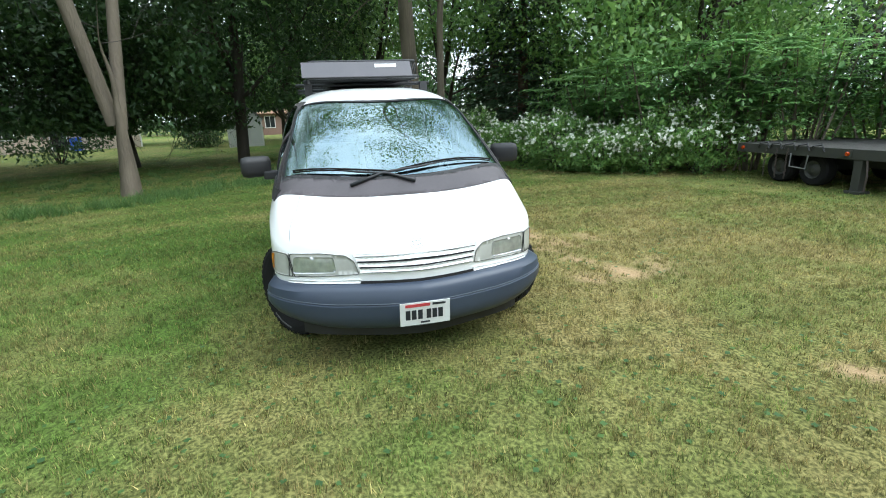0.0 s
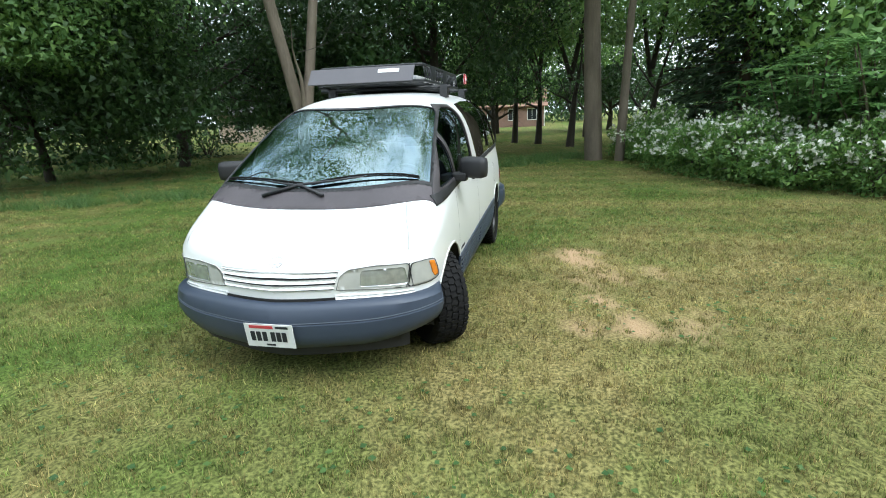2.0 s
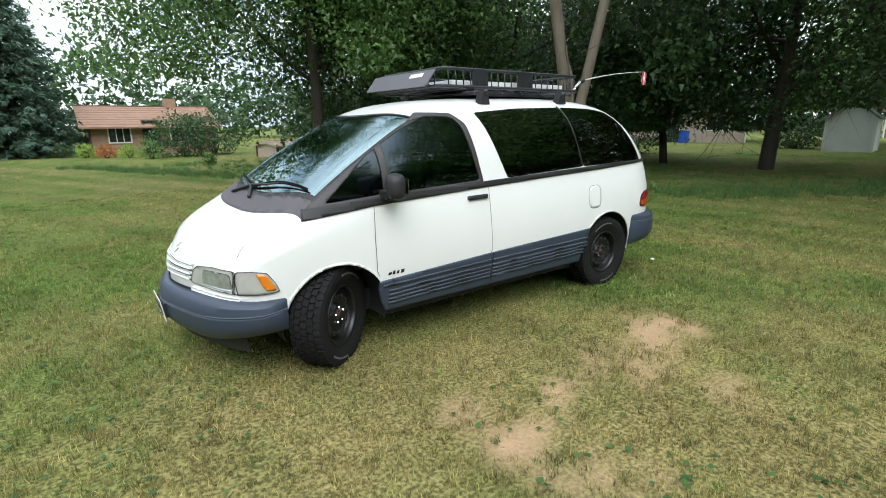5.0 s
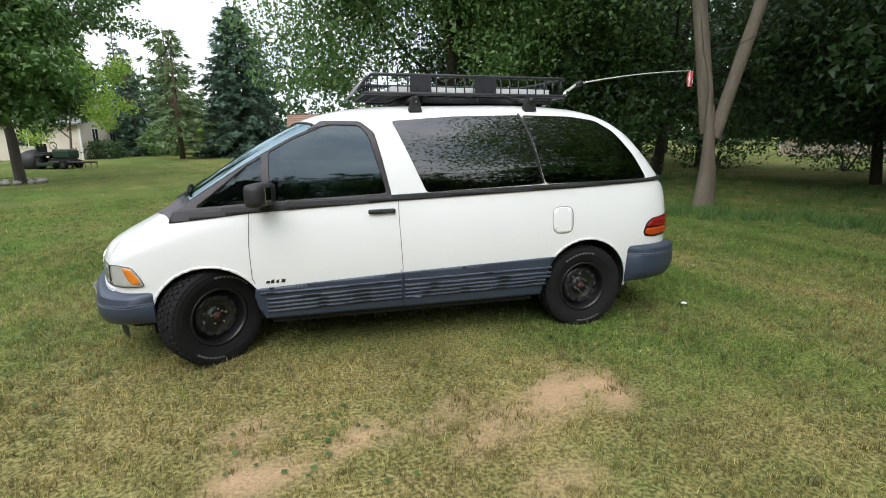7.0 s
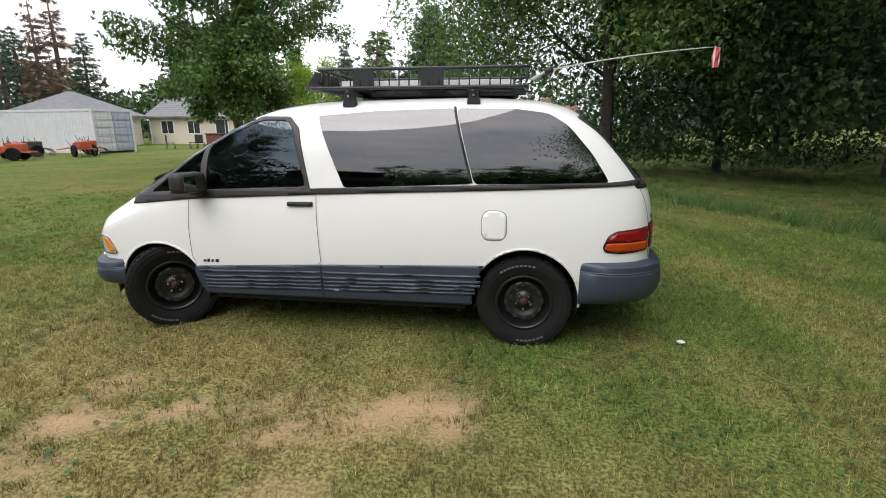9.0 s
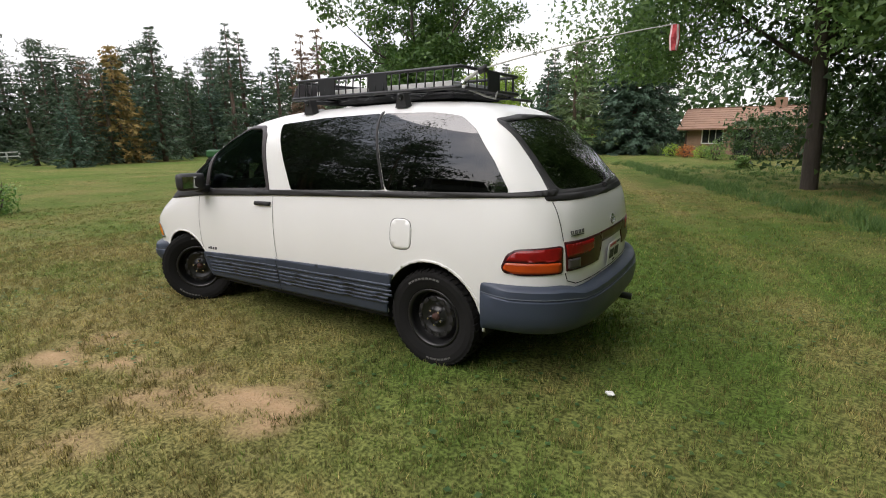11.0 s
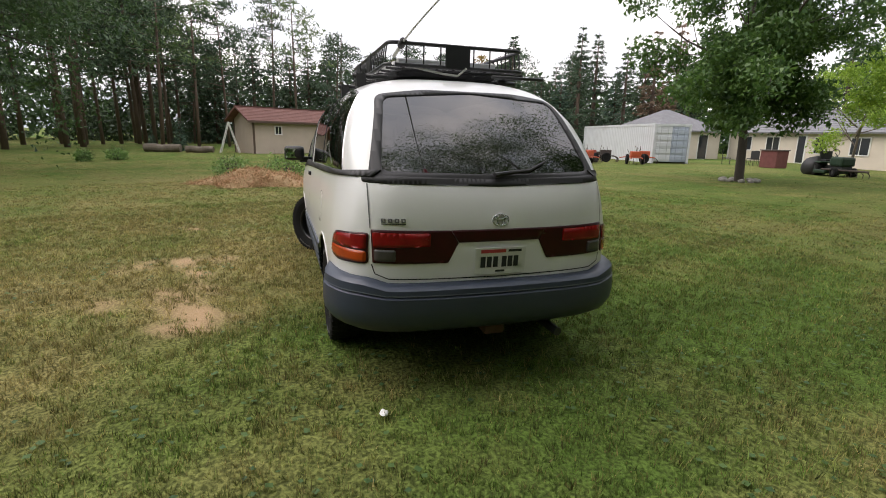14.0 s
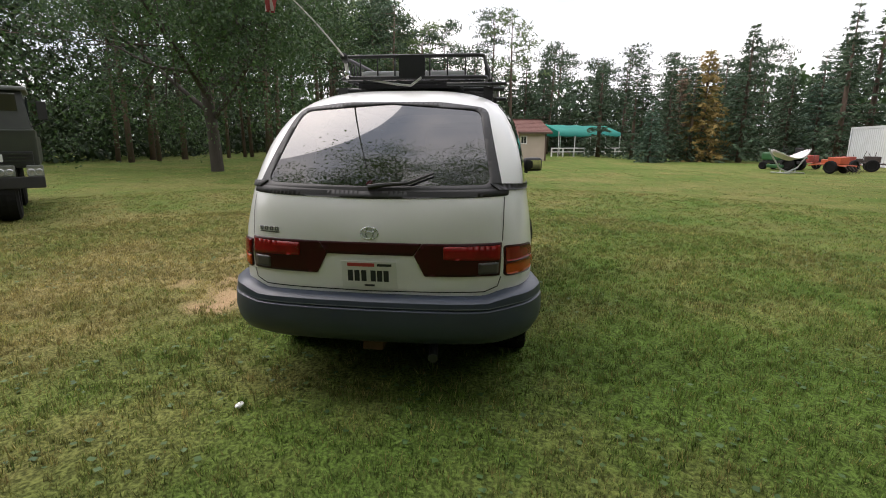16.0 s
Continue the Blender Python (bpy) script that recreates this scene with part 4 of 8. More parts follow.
bar("bottom_rail", hoop(ZB, RX0, RX1 + .06, HWB + .02), .014, closed=True)
bar("top_rail", hoop(ZT, RX0, RX1, HWB), .013, closed=True)
for s in (1, -1):
    y = CY + s * HWB
    for k in range(21):
        x = RX0 + .05 + k * (RX1 - RX0 - .09) / 20
        bar("upright", [(x, y, ZT), (x, y + s * .012, (ZT + ZB) / 2), (x, y + s * .016, ZB)], .0055, seg=6)
    for x0, x1 in ((1.20, 1.37), (.66, .84)):
        part("side_plate", one_box(x0, y - .004 + s * .012, ZB - .004, x1, y + .004 + s * .012, ZT + .004), BLACK_METAL, basket, "black mounting plate")
for k in range(1, 8):
    y = CY - HWB + k * 2 * HWB / 8
    for x in (RX0, RX1):
        bar("upright", [(x, y, ZT), (x, y, ZB)], .0055, seg=6)
    bar("floor_bar", [(RX0, y, ZB), (RX1 + .04, y, ZB)], .009, seg=6)
part("rear_plate", one_box(RX0 - .014, -.145, ZB - .005, RX0 - .006, .035, ZT + .005), BLACK_METAL, basket, "black plate on the rear rail")
for k in range(9):
    x = RX0 + .1 + k * .185
    bar("floor_bar", [(x, CY - HWB, ZB - .012), (x, CY + HWB, ZB - .012)], .009, seg=6)
for x in (1.36, .42):
    bar("cross_bar", [(x, -.68, 1.842), (x, .62, 1.842)], .017, label="black cross bar")
    for s in (1, -1):
        zr = skin_z(x, s * .56)
        bm = bmesh.new()
        prism(bm, [(x - .05, zr - .004), (x - .042, zr + .03), (x - .022, 1.858), (x + .022, 1.858), (x + .042, zr + .03), (x + .05, zr - .004)], s * .56 - .035, s * .56 + .035)
        part("foot", bm, BLACK_TRIM, basket, "black clamp foot")
        part("bolt", one_box(x - .008, s * .598 - .004, 1.81, x + .008, s * .598 + .004, 1.826), CHROME, basket)
# deflector
bm = one_box(-.004, -.49, -.085, .004, .49, .085, .0)
bmesh.ops.transform(bm, matrix=pose(1.745, -.115, 1.950, 0, -38, 0), verts=bm.verts)
fairing = part("wind_deflector", bm, mat("dark_grey_panel", (.075, .07, .08), (.10, .092, .10), rough=.45, scale=4, grain=40), basket, "dark grey sloping wind deflector")
bm = one_box(.0045, .16, .015, .0065, .355, .055)
bmesh.ops.transform(bm, matrix=pose(1.745, -.115, 1.950, 0, -38, 0), verts=bm.verts)
part("sticker", bm, PLATE_WHITE, fairing, "white sticker")
for y in (-.45, -.1, .25):
    bar("deflector_stay", [(1.72, y, 1.95), (1.66, y, ZB)], .008, seg=6)
bar("awning_rail", [(.10, -.585, 1.865), (1.60, -.585, 1.865)], .016)
bar("awning_rail", [(-.02, -.30, 1.835), (-.02, -.70, 1.835)], .012)
bar("strap", [(.05, .30, ZB), (.02, .05, 1.84), (.0, -.05, 1.83), (.02, -.12, ZB)], .008, mat("pale_strap", (.45, .45, .42), rough=.8), seg=6)
rng = random.Random(11)
for k in range(5):
    x = .3 + k * .26
    bar("tie_wire", [(x, CY + HWB, ZB), (x + rng.uniform(-.06, .06), CY + HWB + .03, 1.85), (x + rng.uniform(-.1, .1), .50, 1.83)], .004, seg=5)
for k in range(9):
    x = rng.uniform(.0, .5)
    bar("loose_rod", [(x - .05, .35 - k * .07, 1.845 + rng.uniform(0, .02)), (x + rng.uniform(.4, .8), .38 - k * .08, 1.85 + rng.uniform(0, .02))], .006, seg=5)

cargo = thing("cargo_panel", "flat white and grey panels lying in the roof basket", "panel")
part("panel", one_box(.16, -.40, ZB + .008, 1.50, .33, ZB + .062, .008), mat("white_panel", (.62, .63, .65), (.5, .51, .54), rough=.4), cargo)
part("panel_edge", one_box(.14, .332, ZB + .008, 1.51, .344, ZB + .058, .002), PLATE_WHITE, cargo, "white edge strip")
duffel = thing("black_duffel_bag", "black bag strapped under the roof basket", "bag")
part("bag", one_box(.12, -.38, 1.822, 1.25, .36, 1.868, .02), mat("black_canvas", (.012, .012, .014), (.02, .02, .022), rough=.9, grain=150, bump=.3), duffel)

whip = thing("whip_antenna", "thin pale whip antenna on a spring mount at the basket corner", "antenna")
bar("mount", [(.03, .40, ZB), (.01, .40, 1.93)], .020, CHROME, parent=whip)
bar("spring", [(-.09, .375, 1.985), (-.15, .37, 2.005)], .024, BLACK_TRIM, parent=whip)
bar("lower_rod", [(.01, .40, 1.93), (-.09, .375, 1.985)], .012, mat("pale_rod", (.6, .6, .56), rough=.4), parent=whip)
arc = []
for t in np.linspace(0, 1, 14):
    arc.append((-.15 - 1.15 * t, .37 - .06 * t, 2.005 + .215 * t - .075 * t * t))
bar("rod", arc, [.0065 - .0035 * k / 13 for k in range(14)], mat("pale_rod", (.6, .6, .56)), parent=whip, seg=6)
flag = thing("small_flag", "small furled red and white striped flag tied to the antenna tip", "flag")
bm = bmesh.new()
rows = []
for i in range(9):
    z = 2.140 - .135 * i / 8
    wdt = .032 * (1 - .25 * abs(i - 4) / 4)
    rows.append([bm.verts.new((-1.30 + wdt * math.cos(a) * .9, .31 + wdt * math.sin(a) * (.75 + .2 * math.sin(3 * a + i)), z)) for a in np.linspace(0, 6.2832, 13)[:-1]])
for r0, r1 in zip(rows, rows[1:]):
    for k in range(12):
        fc = bm.faces.new((r0[k], r0[(k + 1) % 12], r1[(k + 1) % 12], r1[k]))
        fc.material_index = 1 if k % 3 == 1 else 0
part("cloth", bm, [mat("flag_red", (.55, .08, .09), (.42, .05, .06), rough=.8), mat("flag_white", (.75, .62, .62), (.65, .5, .5), rough=.8)], flag)

# ---- lawn ----
def lattice(ix, iy, seed):
    h = (ix * 374761393 + iy * 668265263 + seed * 974711) & 0x7fffffff
    h = ((h ^ (h >> 13)) * 1274126177) & 0x7fffffff
    return ((h ^ (h >> 16)) & 0xffff) / 65535.0


def vnoise(x, y, size, seed):
    """Smooth noise from 0 to 1 with lumps of that size."""
    u, v = x / size, y / size
    iu, iv = np.floor(u).astype(np.int64), np.floor(v).astype(np.int64)
    fu, fv = u - iu, v - iv
    fu, fv = fu * fu * (3 - 2 * fu), fv * fv * (3 - 2 * fv)
    a, b = lattice(iu, iv, seed), lattice(iu + 1, iv, seed)
    c, d = lattice(iu, iv + 1, seed), lattice(iu + 1, iv + 1, seed)
    return (a * (1 - fu) + b * fu) * (1 - fv) + (c * (1 - fu) + d * fu) * fv


def bell(x, y, cx, cy, r):
    return np.exp(-((x - cx) ** 2 + (y - cy) ** 2) / (2 * r * r))


def bare_at(x, y):
    """How far the soil shows through, 0 to 1."""
    m = np.zeros_like(x)
    for cx, cy, r, k in ((2.55, 2.18, .26, 1.25), (2.45, 1.95, .2, .9), (.55, 1.72, .22, 1.2), (.78, 1.92, .24, 1.0), (1.30, 2.08, .26, .85), (1.06, 2.62, .3, .75),
                         (1.75, 1.95, .28, .7), (.38, 2.02, .2, .8), (2.5, 2.6, .3, .7), (4.6, 2.4, .12, .8)):
        m = np.maximum(m, k * bell(x, y, cx, cy, r))
    m = m + .85 * (vnoise(x, y, .16, 3) - .5) + .45 * (vnoise(x, y, .05, 4) - .5)
    return np.clip((m - .56) / .42, 0, 1)


def dry_at(x, y):
    """How dry and yellow the grass is, 0 to 1."""
    m = .15 + .46 * bell(x, y, 1.8, 2.6, 1.7) + .20 * bell(x, y, 5.2, 1.5, 2.6) + .22 * bell(x, y, 7, 5, 5)  + .15 * bell(x, y, 9, 6, 6)
    m = m - .22 * bell(x, y, -3.2, -2.8, 3.4) + .12 * bell(x, y, -3.5, 4.0, 2.4) + .10 * bell(x, y, 10, -14, 14) - .10 * bell(x, y, 7, -11, 6)
    m = m + .11 * np.clip((2.5 - x) / 4, 0, 1) + .10 * np.clip((np.hypot(x - 1.4, y - .8) - 6) / 6, 0, 1)
    for (ax, ay), (bx, by) in (((9.0, -30.0), (-.45, -7.0)), ((-.45, -7.0), (-2.0, -2.9)), ((-2.0, -2.9), (-2.75, .8)), ((-2.75, .8), (-3.2, 8.0)), ((10.6, -30.0), (1.1, -7.6)), ((1.1, -7.6), (-.9, -3.2))):
        t = np.clip(((x - ax) * (bx - ax) + (y - ay) * (by - ay)) / ((bx - ax) ** 2 + (by - ay) ** 2), 0, 1)
        d = np.hypot(x - ax - t * (bx - ax), y - ay - t * (by - ay))
        m = m + .30 * np.exp(-(d / .22) ** 2)
    m = m + .55 * (vnoise(x, y, .9, 7) - .5) + .5 * (vnoise(x, y, .28, 8) - .5) + .35 * (vnoise(x, y, 3.5, 9) - .5)
    return np.clip(m, 0, 1)


def mown_at(x, y):
    """The mower's swaths: lighter and darker bands beside its track."""
    best = np.full(np.shape(x), 99.0)
    for (ax, ay), (bx, by) in (((9.0, -30.0), (-.45, -7.0)), ((-.45, -7.0), (-2.0, -2.9)), ((-2.0, -2.9), (-2.75, .8)), ((-2.75, .8), (-3.2, 8.0))):
        t = np.clip(((x - ax) * (bx - ax) + (y - ay) * (by - ay)) / ((bx - ax) ** 2 + (by - ay) ** 2), 0, 1)
        best = np.minimum(best, np.hypot(x - ax - t * (bx - ax), y - ay - t * (by - ay)))
    d = best + .25 * (vnoise(x, y, 1.4, 51) - .5)
    return np.tanh(2.2 * np.sin(6.283 * d / 1.15)) * np.clip(1.2 - best / 14, 0, 1)


def rough_at(x, y):
    """Where the grass is left long: a strip behind the van's right side."""
    ax = [-12.0, -6.6, -5.1, -4.3, -3.2, -1.0, .8, 4.0]
    ay = [3.0, -1.2, -3.0, -4.4, -6.0, -10.2, -13.6, -21.0]
    edge = np.interp(x, ax, ay)
    return np.clip((edge - y) / .5, 0, 1) * np.clip((6 - x) / 3, 0, 1)


def ground_z(x, y):
    return .02 * (vnoise(x, y, 1.3, 21) - .5) + .05 * (vnoise(x, y, 5.0, 22) - .5) * np.clip((np.hypot(x - 1.4, y) - 4) / 6, 0, 1)


def spread_axis(c):
    near = np.arange(c - 9, c + 9.01, .20)
    out, step = [near[-1]], .16
    while out[-1] < c + 900:
        out.append(out[-1] + step)
        step *= 1.09
    return np.concatenate([2 * c - np.array(out[:0:-1]), near, out[1:]])


gx, gy = spread_axis(1.4), spread_axis(.8)
GX, GY = np.meshgrid(gx, gy, indexing="ij")
GZ = ground_z(GX, GY)
nx_, ny_ = GX.shape
quad = np.arange(nx_ * ny_).reshape(nx_, ny_)
faces = np.stack([quad[:-1, :-1], quad[1:, :-1], quad[1:, 1:], quad[:-1, 1:]], -1).reshape(-1, 4)


def fast_mesh(name, verts, faces_, attrs=None, smooth=False):
    """A mesh straight from arrays; all faces have the same number of corners."""
    me = bpy.data.meshes.new(name)
    n, k = len(faces_), faces_.shape[1]
    me.vertices.add(len(verts))
    me.vertices.foreach_set("co", np.ascontiguousarray(verts, np.float32).ravel())
    me.loops.add(n * k)
    me.loops.foreach_set("vertex_index", np.ascontiguousarray(faces_, np.int32).ravel())
    me.polygons.add(n)
    me.polygons.foreach_set("loop_start", np.arange(0, n * k, k, dtype=np.int32))
    for key, vals in (attrs or {}).items():
        at = me.attributes.new(key, "FLOAT", "POINT")
        at.data.foreach_set("value", np.ascontiguousarray(vals, np.float32))
    me.update(calc_edges=True)
    if smooth:
        me.shade_smooth()
    return me


def grass_material(name, blade):
    m = bpy.data.materials.new(name)
    m.use_nodes = True
    t = m.node_tree
    b = t.nodes["Principled BSDF"]

    def attr(key):
        a = t.nodes.new("ShaderNodeAttribute")
        a.attribute_name = key
        return a.outputs["Fac"]

    def blend(fac, c1, c2):
        mx = t.nodes.new("ShaderNodeMix")
        mx.data_type = "RGBA"
        if isinstance(fac, float):
            mx.inputs[0].default_value = fac
        else:
            t.links.new(fac, mx.inputs[0])
        for i, c in ((6, c1), (7, c2)):
            if isinstance(c, tuple):
                mx.inputs[i].default_value = (*c, 1)
            else:
                t.links.new(c, mx.inputs[i])
        return mx.outputs[2]

    co = t.nodes.new("ShaderNodeTexCoord")

    def nz(scale, detail=3):
        n = t.nodes.new("ShaderNodeTexNoise")
        n.inputs["Scale"].default_value, n.inputs["Detail"].default_value = scale, detail
        t.links.new(co.outputs["Object"], n.inputs[0])
        return n.outputs[0]

    green = blend(nz(.35), (.093, .166, .031), (.132, .200, .044))
    straw = blend(nz(9.0), (.252, .214, .080), (.348, .282, .120))
    col = blend(attr("dry"), green, straw)
    if blade:
        geo = t.nodes.new("ShaderNodeNewGeometry")
        hs = t.nodes.new("ShaderNodeHueSaturation")
        rg = t.nodes.new("ShaderNodeMapRange")
        rg.inputs[3].default_value, rg.inputs[4].default_value = .5, 1.65
        t.links.new(geo.outputs["Random Per Island"], rg.inputs[0])
        tn = t.nodes.new("ShaderNodeMath")
        tn.operation = "MULTIPLY"
        t.links.new(rg.outputs[0], tn.inputs[0])
        t.links.new(attr("tone"), tn.inputs[1])
        t.links.new(tn.outputs[0], hs.inputs["Value"])
        t.links.new(col, hs.inputs["Color"])
        col = hs.outputs[0]
    else:
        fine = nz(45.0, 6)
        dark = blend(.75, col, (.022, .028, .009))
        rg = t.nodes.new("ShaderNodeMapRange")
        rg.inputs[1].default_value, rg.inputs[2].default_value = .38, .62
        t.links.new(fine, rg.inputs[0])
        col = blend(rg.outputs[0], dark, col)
        hs = t.nodes.new("ShaderNodeHueSaturation")
        t.links.new(attr("tone"), hs.inputs["Value"])
        t.links.new(col, hs.inputs["Color"])
        col = hs.outputs[0]
        soil = blend(nz(30.0, 5), (.36, .230, .125), (.47, .335, .205))
        col = blend(attr("bare"), col, soil)
        bp = t.nodes.new("ShaderNodeBump")
        bp.inputs["Strength"].default_value, bp.inputs["Distance"].default_value = .8, .03
        t.links.new(fine, bp.inputs["Height"])
        t.links.new(bp.outputs[0], b.inputs["Normal"])
    t.links.new(col, b.inputs["Base Color"])
    b.inputs["Roughness"].default_value = .75 if blade else .95
    b.inputs["Specular IOR Level"].default_value = .3 if blade else .05
    if blade:
        tl = t.nodes.new("ShaderNodeBsdfTranslucent")
        t.links.new(col, tl.inputs[0])
        ms = t.nodes.new("ShaderNodeMixShader")
        ms.inputs[0].default_value = .3
        t.links.new(b.outputs[0], ms.inputs[1])
        t.links.new(tl.outputs[0], ms.inputs[2])
        t.links.new(ms.outputs[0], t.nodes["Material Output"].inputs[0])
    return m


LAWN, BLADE = grass_material("lawn", False), grass_material("grass_blades", True)
flat = lambda a: a.ravel()
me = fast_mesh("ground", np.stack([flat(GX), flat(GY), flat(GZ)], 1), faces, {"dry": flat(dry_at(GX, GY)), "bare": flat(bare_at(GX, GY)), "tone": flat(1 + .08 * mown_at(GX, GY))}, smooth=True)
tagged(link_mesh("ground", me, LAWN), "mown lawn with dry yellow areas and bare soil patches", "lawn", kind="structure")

rs = np.random.RandomState(4)


def blades(name, label, x, y, high, wide, dry, lean=.55, flop=0.0, tone=None, skin=None):
    """Grass blades, a bent triangle each."""
    n = len(x)
    z = ground_z(x, y)
    a = rs.uniform(0, 6.283, n)
    b = rs.uniform(0, 6.283, n)
    l = lean * high * np.abs(rs.normal(.5, .45, n)) + flop * high
    v = np.empty((n, 3, 3))
    v[:, 0] = np.stack([x - np.cos(a) * wide / 2, y - np.sin(a) * wide / 2, z - .004], 1)
    v[:, 1] = np.stack([x + np.cos(a) * wide / 2, y + np.sin(a) * wide / 2, z - .004], 1)
    v[:, 2] = np.stack([x + np.cos(b) * l, y + np.sin(b) * l, z + high], 1)
    me = fast_mesh(name, v.reshape(-1, 3), np.arange(3 * n).reshape(-1, 3), {"dry": np.repeat(dry, 3), "tone": np.repeat(tone if tone is not None else np.ones(n), 3)})
    ob = link_mesh(name, me, skin or BLADE)
    return tagged(ob, label, "grass", kind="stuff")


def scatter(n, r0, r1):
    r = np.sqrt(rs.uniform(r0 * r0, r1 * r1, n))
    a = rs.uniform(0, 6.283, n)
    return 1.4 + r * np.cos(a), .8 + r * np.sin(a)


gxs, gys, gh, gw, gd, gt = [], [], [], [], [], []
for n, per, r0, r1, h, w, wide in ((55000, 10, 0, 6.3, .033, .0056, .016), (26000, 9, 6.3, 11.5, .030, .0105, .03), (12000, 8, 11.5, 26, .022, .022, .08)):
    x, y = scatter(n, r0, r1)
    bare = bare_at(x, y)
    keep = (rs.uniform(0, 1, n) > bare * .93) & ~((np.abs(x - 1.4) < 2.1) & (np.abs(y) < .7) & (rs.uniform(0, 1, n) > .3))
    x, y = x[keep], y[keep]
    # tufts, each with a height and a dryness of its own
    lush = (.7 + .6 * vnoise(x, y, .22, 31)) * rs.uniform(.6, 1.35, len(x))
    dry = np.clip(dry_at(x, y) + rs.normal(0, .26, len(x)), 0, 1)
    x0, y0 = x, y
    x, y = np.repeat(x, per) + rs.normal(0, wide, len(x) * per), np.repeat(y, per) + rs.normal(0, wide, len(y) * per)
    gxs.append(x), gys.append(y)
    gt.append(np.repeat(np.clip(rs.normal(1.0, .26 if r0 < 6 else .20, len(lush)) * (1 + .09 * mown_at(x0, y0)), .35, 1.9), per))
    gh.append(h * np.repeat(lush, per) * rs.uniform(.6, 1.25, len(x))), gw.append(w * rs.uniform(.6, 1.4, len(x)))
    gd.append(np.where(rs.uniform(0, 1, len(x)) < .10, 1.0, np.clip(np.repeat(dry, per) + rs.normal(0, .08, len(x)), 0, 1)))
blades("lawn_grass", "short mown grass blades, green mixed with straw", np.concatenate(gxs), np.concatenate(gys), np.concatenate(gh), np.concatenate(gw), np.concatenate(gd), lean=.75, tone=np.concatenate(gt))

# the long strip, in arching clumps
cx, cy = rs.uniform(-13, 4.5, 9000), rs.uniform(-22, 3, 9000)
edge_keep = (rough_at(cx, cy) > .2)
cx, cy = cx[edge_keep], cy[edge_keep]
deep = np.interp(cx, [-12.0, -6.6, -5.1, -4.3, -3.2, -1.0, .8, 4.0], [3.0, -1.2, -3.0, -4.4, -6.0, -10.2, -13.6, -21.0]) - cy
keep = rs.uniform(0, 1, len(cx)) < np.where(deep < 2.2, 1.0, .22)
cx, cy, deep = cx[keep], cy[keep], deep[keep]
per = 26
x = np.repeat(cx, per) + rs.normal(0, .07, len(cx) * per)
y = np.repeat(cy, per) + rs.normal(0, .07, len(cx) * per)
tall = np.repeat(np.where(deep < 2.2, .20, .12) * rs.uniform(.6, 1.3, len(cx)), per) * rs.uniform(.6, 1.2, len(x))
blades("long_grass", "long unmown grass arching in dense dark clumps", x, y, tall, .011 * rs.uniform(.7, 1.4, len(x)), np.clip(rs.normal(.10, .1, len(x)), 0, 1), lean=.7, flop=.25,
       skin=mat("long_grass_blades", (.072, .155, .036), (.110, .195, .050), rough=.55, scale=2, grain=20, island=.4, leaf=.3))

# clover and plantain leaves in the lawn
x, y = scatter(9000, 0, 8)
keep = vnoise(x, y, 1.1, 41) > .52
x, y = x[keep], y[keep]
n = len(x)
a = rs.uniform(0, 6.283, n)
s = rs.uniform(.010, .022, n)
z = ground_z(x, y) + rs.uniform(.012, .03, n)
v = np.empty((n, 4, 3))
for k in range(4):
    v[:, k] = np.stack([x + s * np.cos(a + k * 1.5708), y + s * np.sin(a + k * 1.5708), z + rs.uniform(-.005, .005, n)], 1)
me = fast_mesh("clover", v.reshape(-1, 3), np.arange(4 * n).reshape(-1, 4))
tagged(link_mesh("clover", me, mat("clover_leaf", (.06, .13, .03), (.045, .1, .022), rough=.6, island=.3, leaf=.3)), "low green clover leaves among the grass", "weeds", kind="stuff")
litter = thing("paper_scrap", "crumpled white paper scrap lying on the grass", "litter")
bm = bmesh.new()
bmesh.ops.create_icosphere(bm, subdivisions=2, radius=.022)
for vv in bm.verts:
    vv.co = Vector((vv.co.x * 1.3, vv.co.y, vv.co.z * .6)) * random.uniform(.7, 1.2) + Vector((-1.16, .70, .03))
part("paper", bm, PLATE_WHITE, litter)

# ---- trees ----
def leaf_mesh(name, centres, size, seed, droop=.25, slim=.55):
    """Many small leaves, a pointed blade each, turned every way."""
    r = np.random.RandomState(seed)
    n = len(centres)
    d = r.normal(0, 1, (n, 3))
    d[:, 2] -= droop * 2
    d /= np.linalg.norm(d, axis=1)[:, None]
    e = r.normal(0, 1, (n, 3))
    e -= d * (e * d).sum(1)[:, None]
    e /= np.linalg.norm(e, axis=1)[:, None]
    s = size * r.uniform(.6, 1.35, n)[:, None]
    v = np.empty((n, 3, 3))
    v[:, 0], v[:, 1], v[:, 2] = centres + e * s * slim / 2, centres - e * s * slim / 2, centres + d * s
    return fast_mesh(name, v.reshape(-1, 3), np.arange(3 * n).reshape(-1, 3))


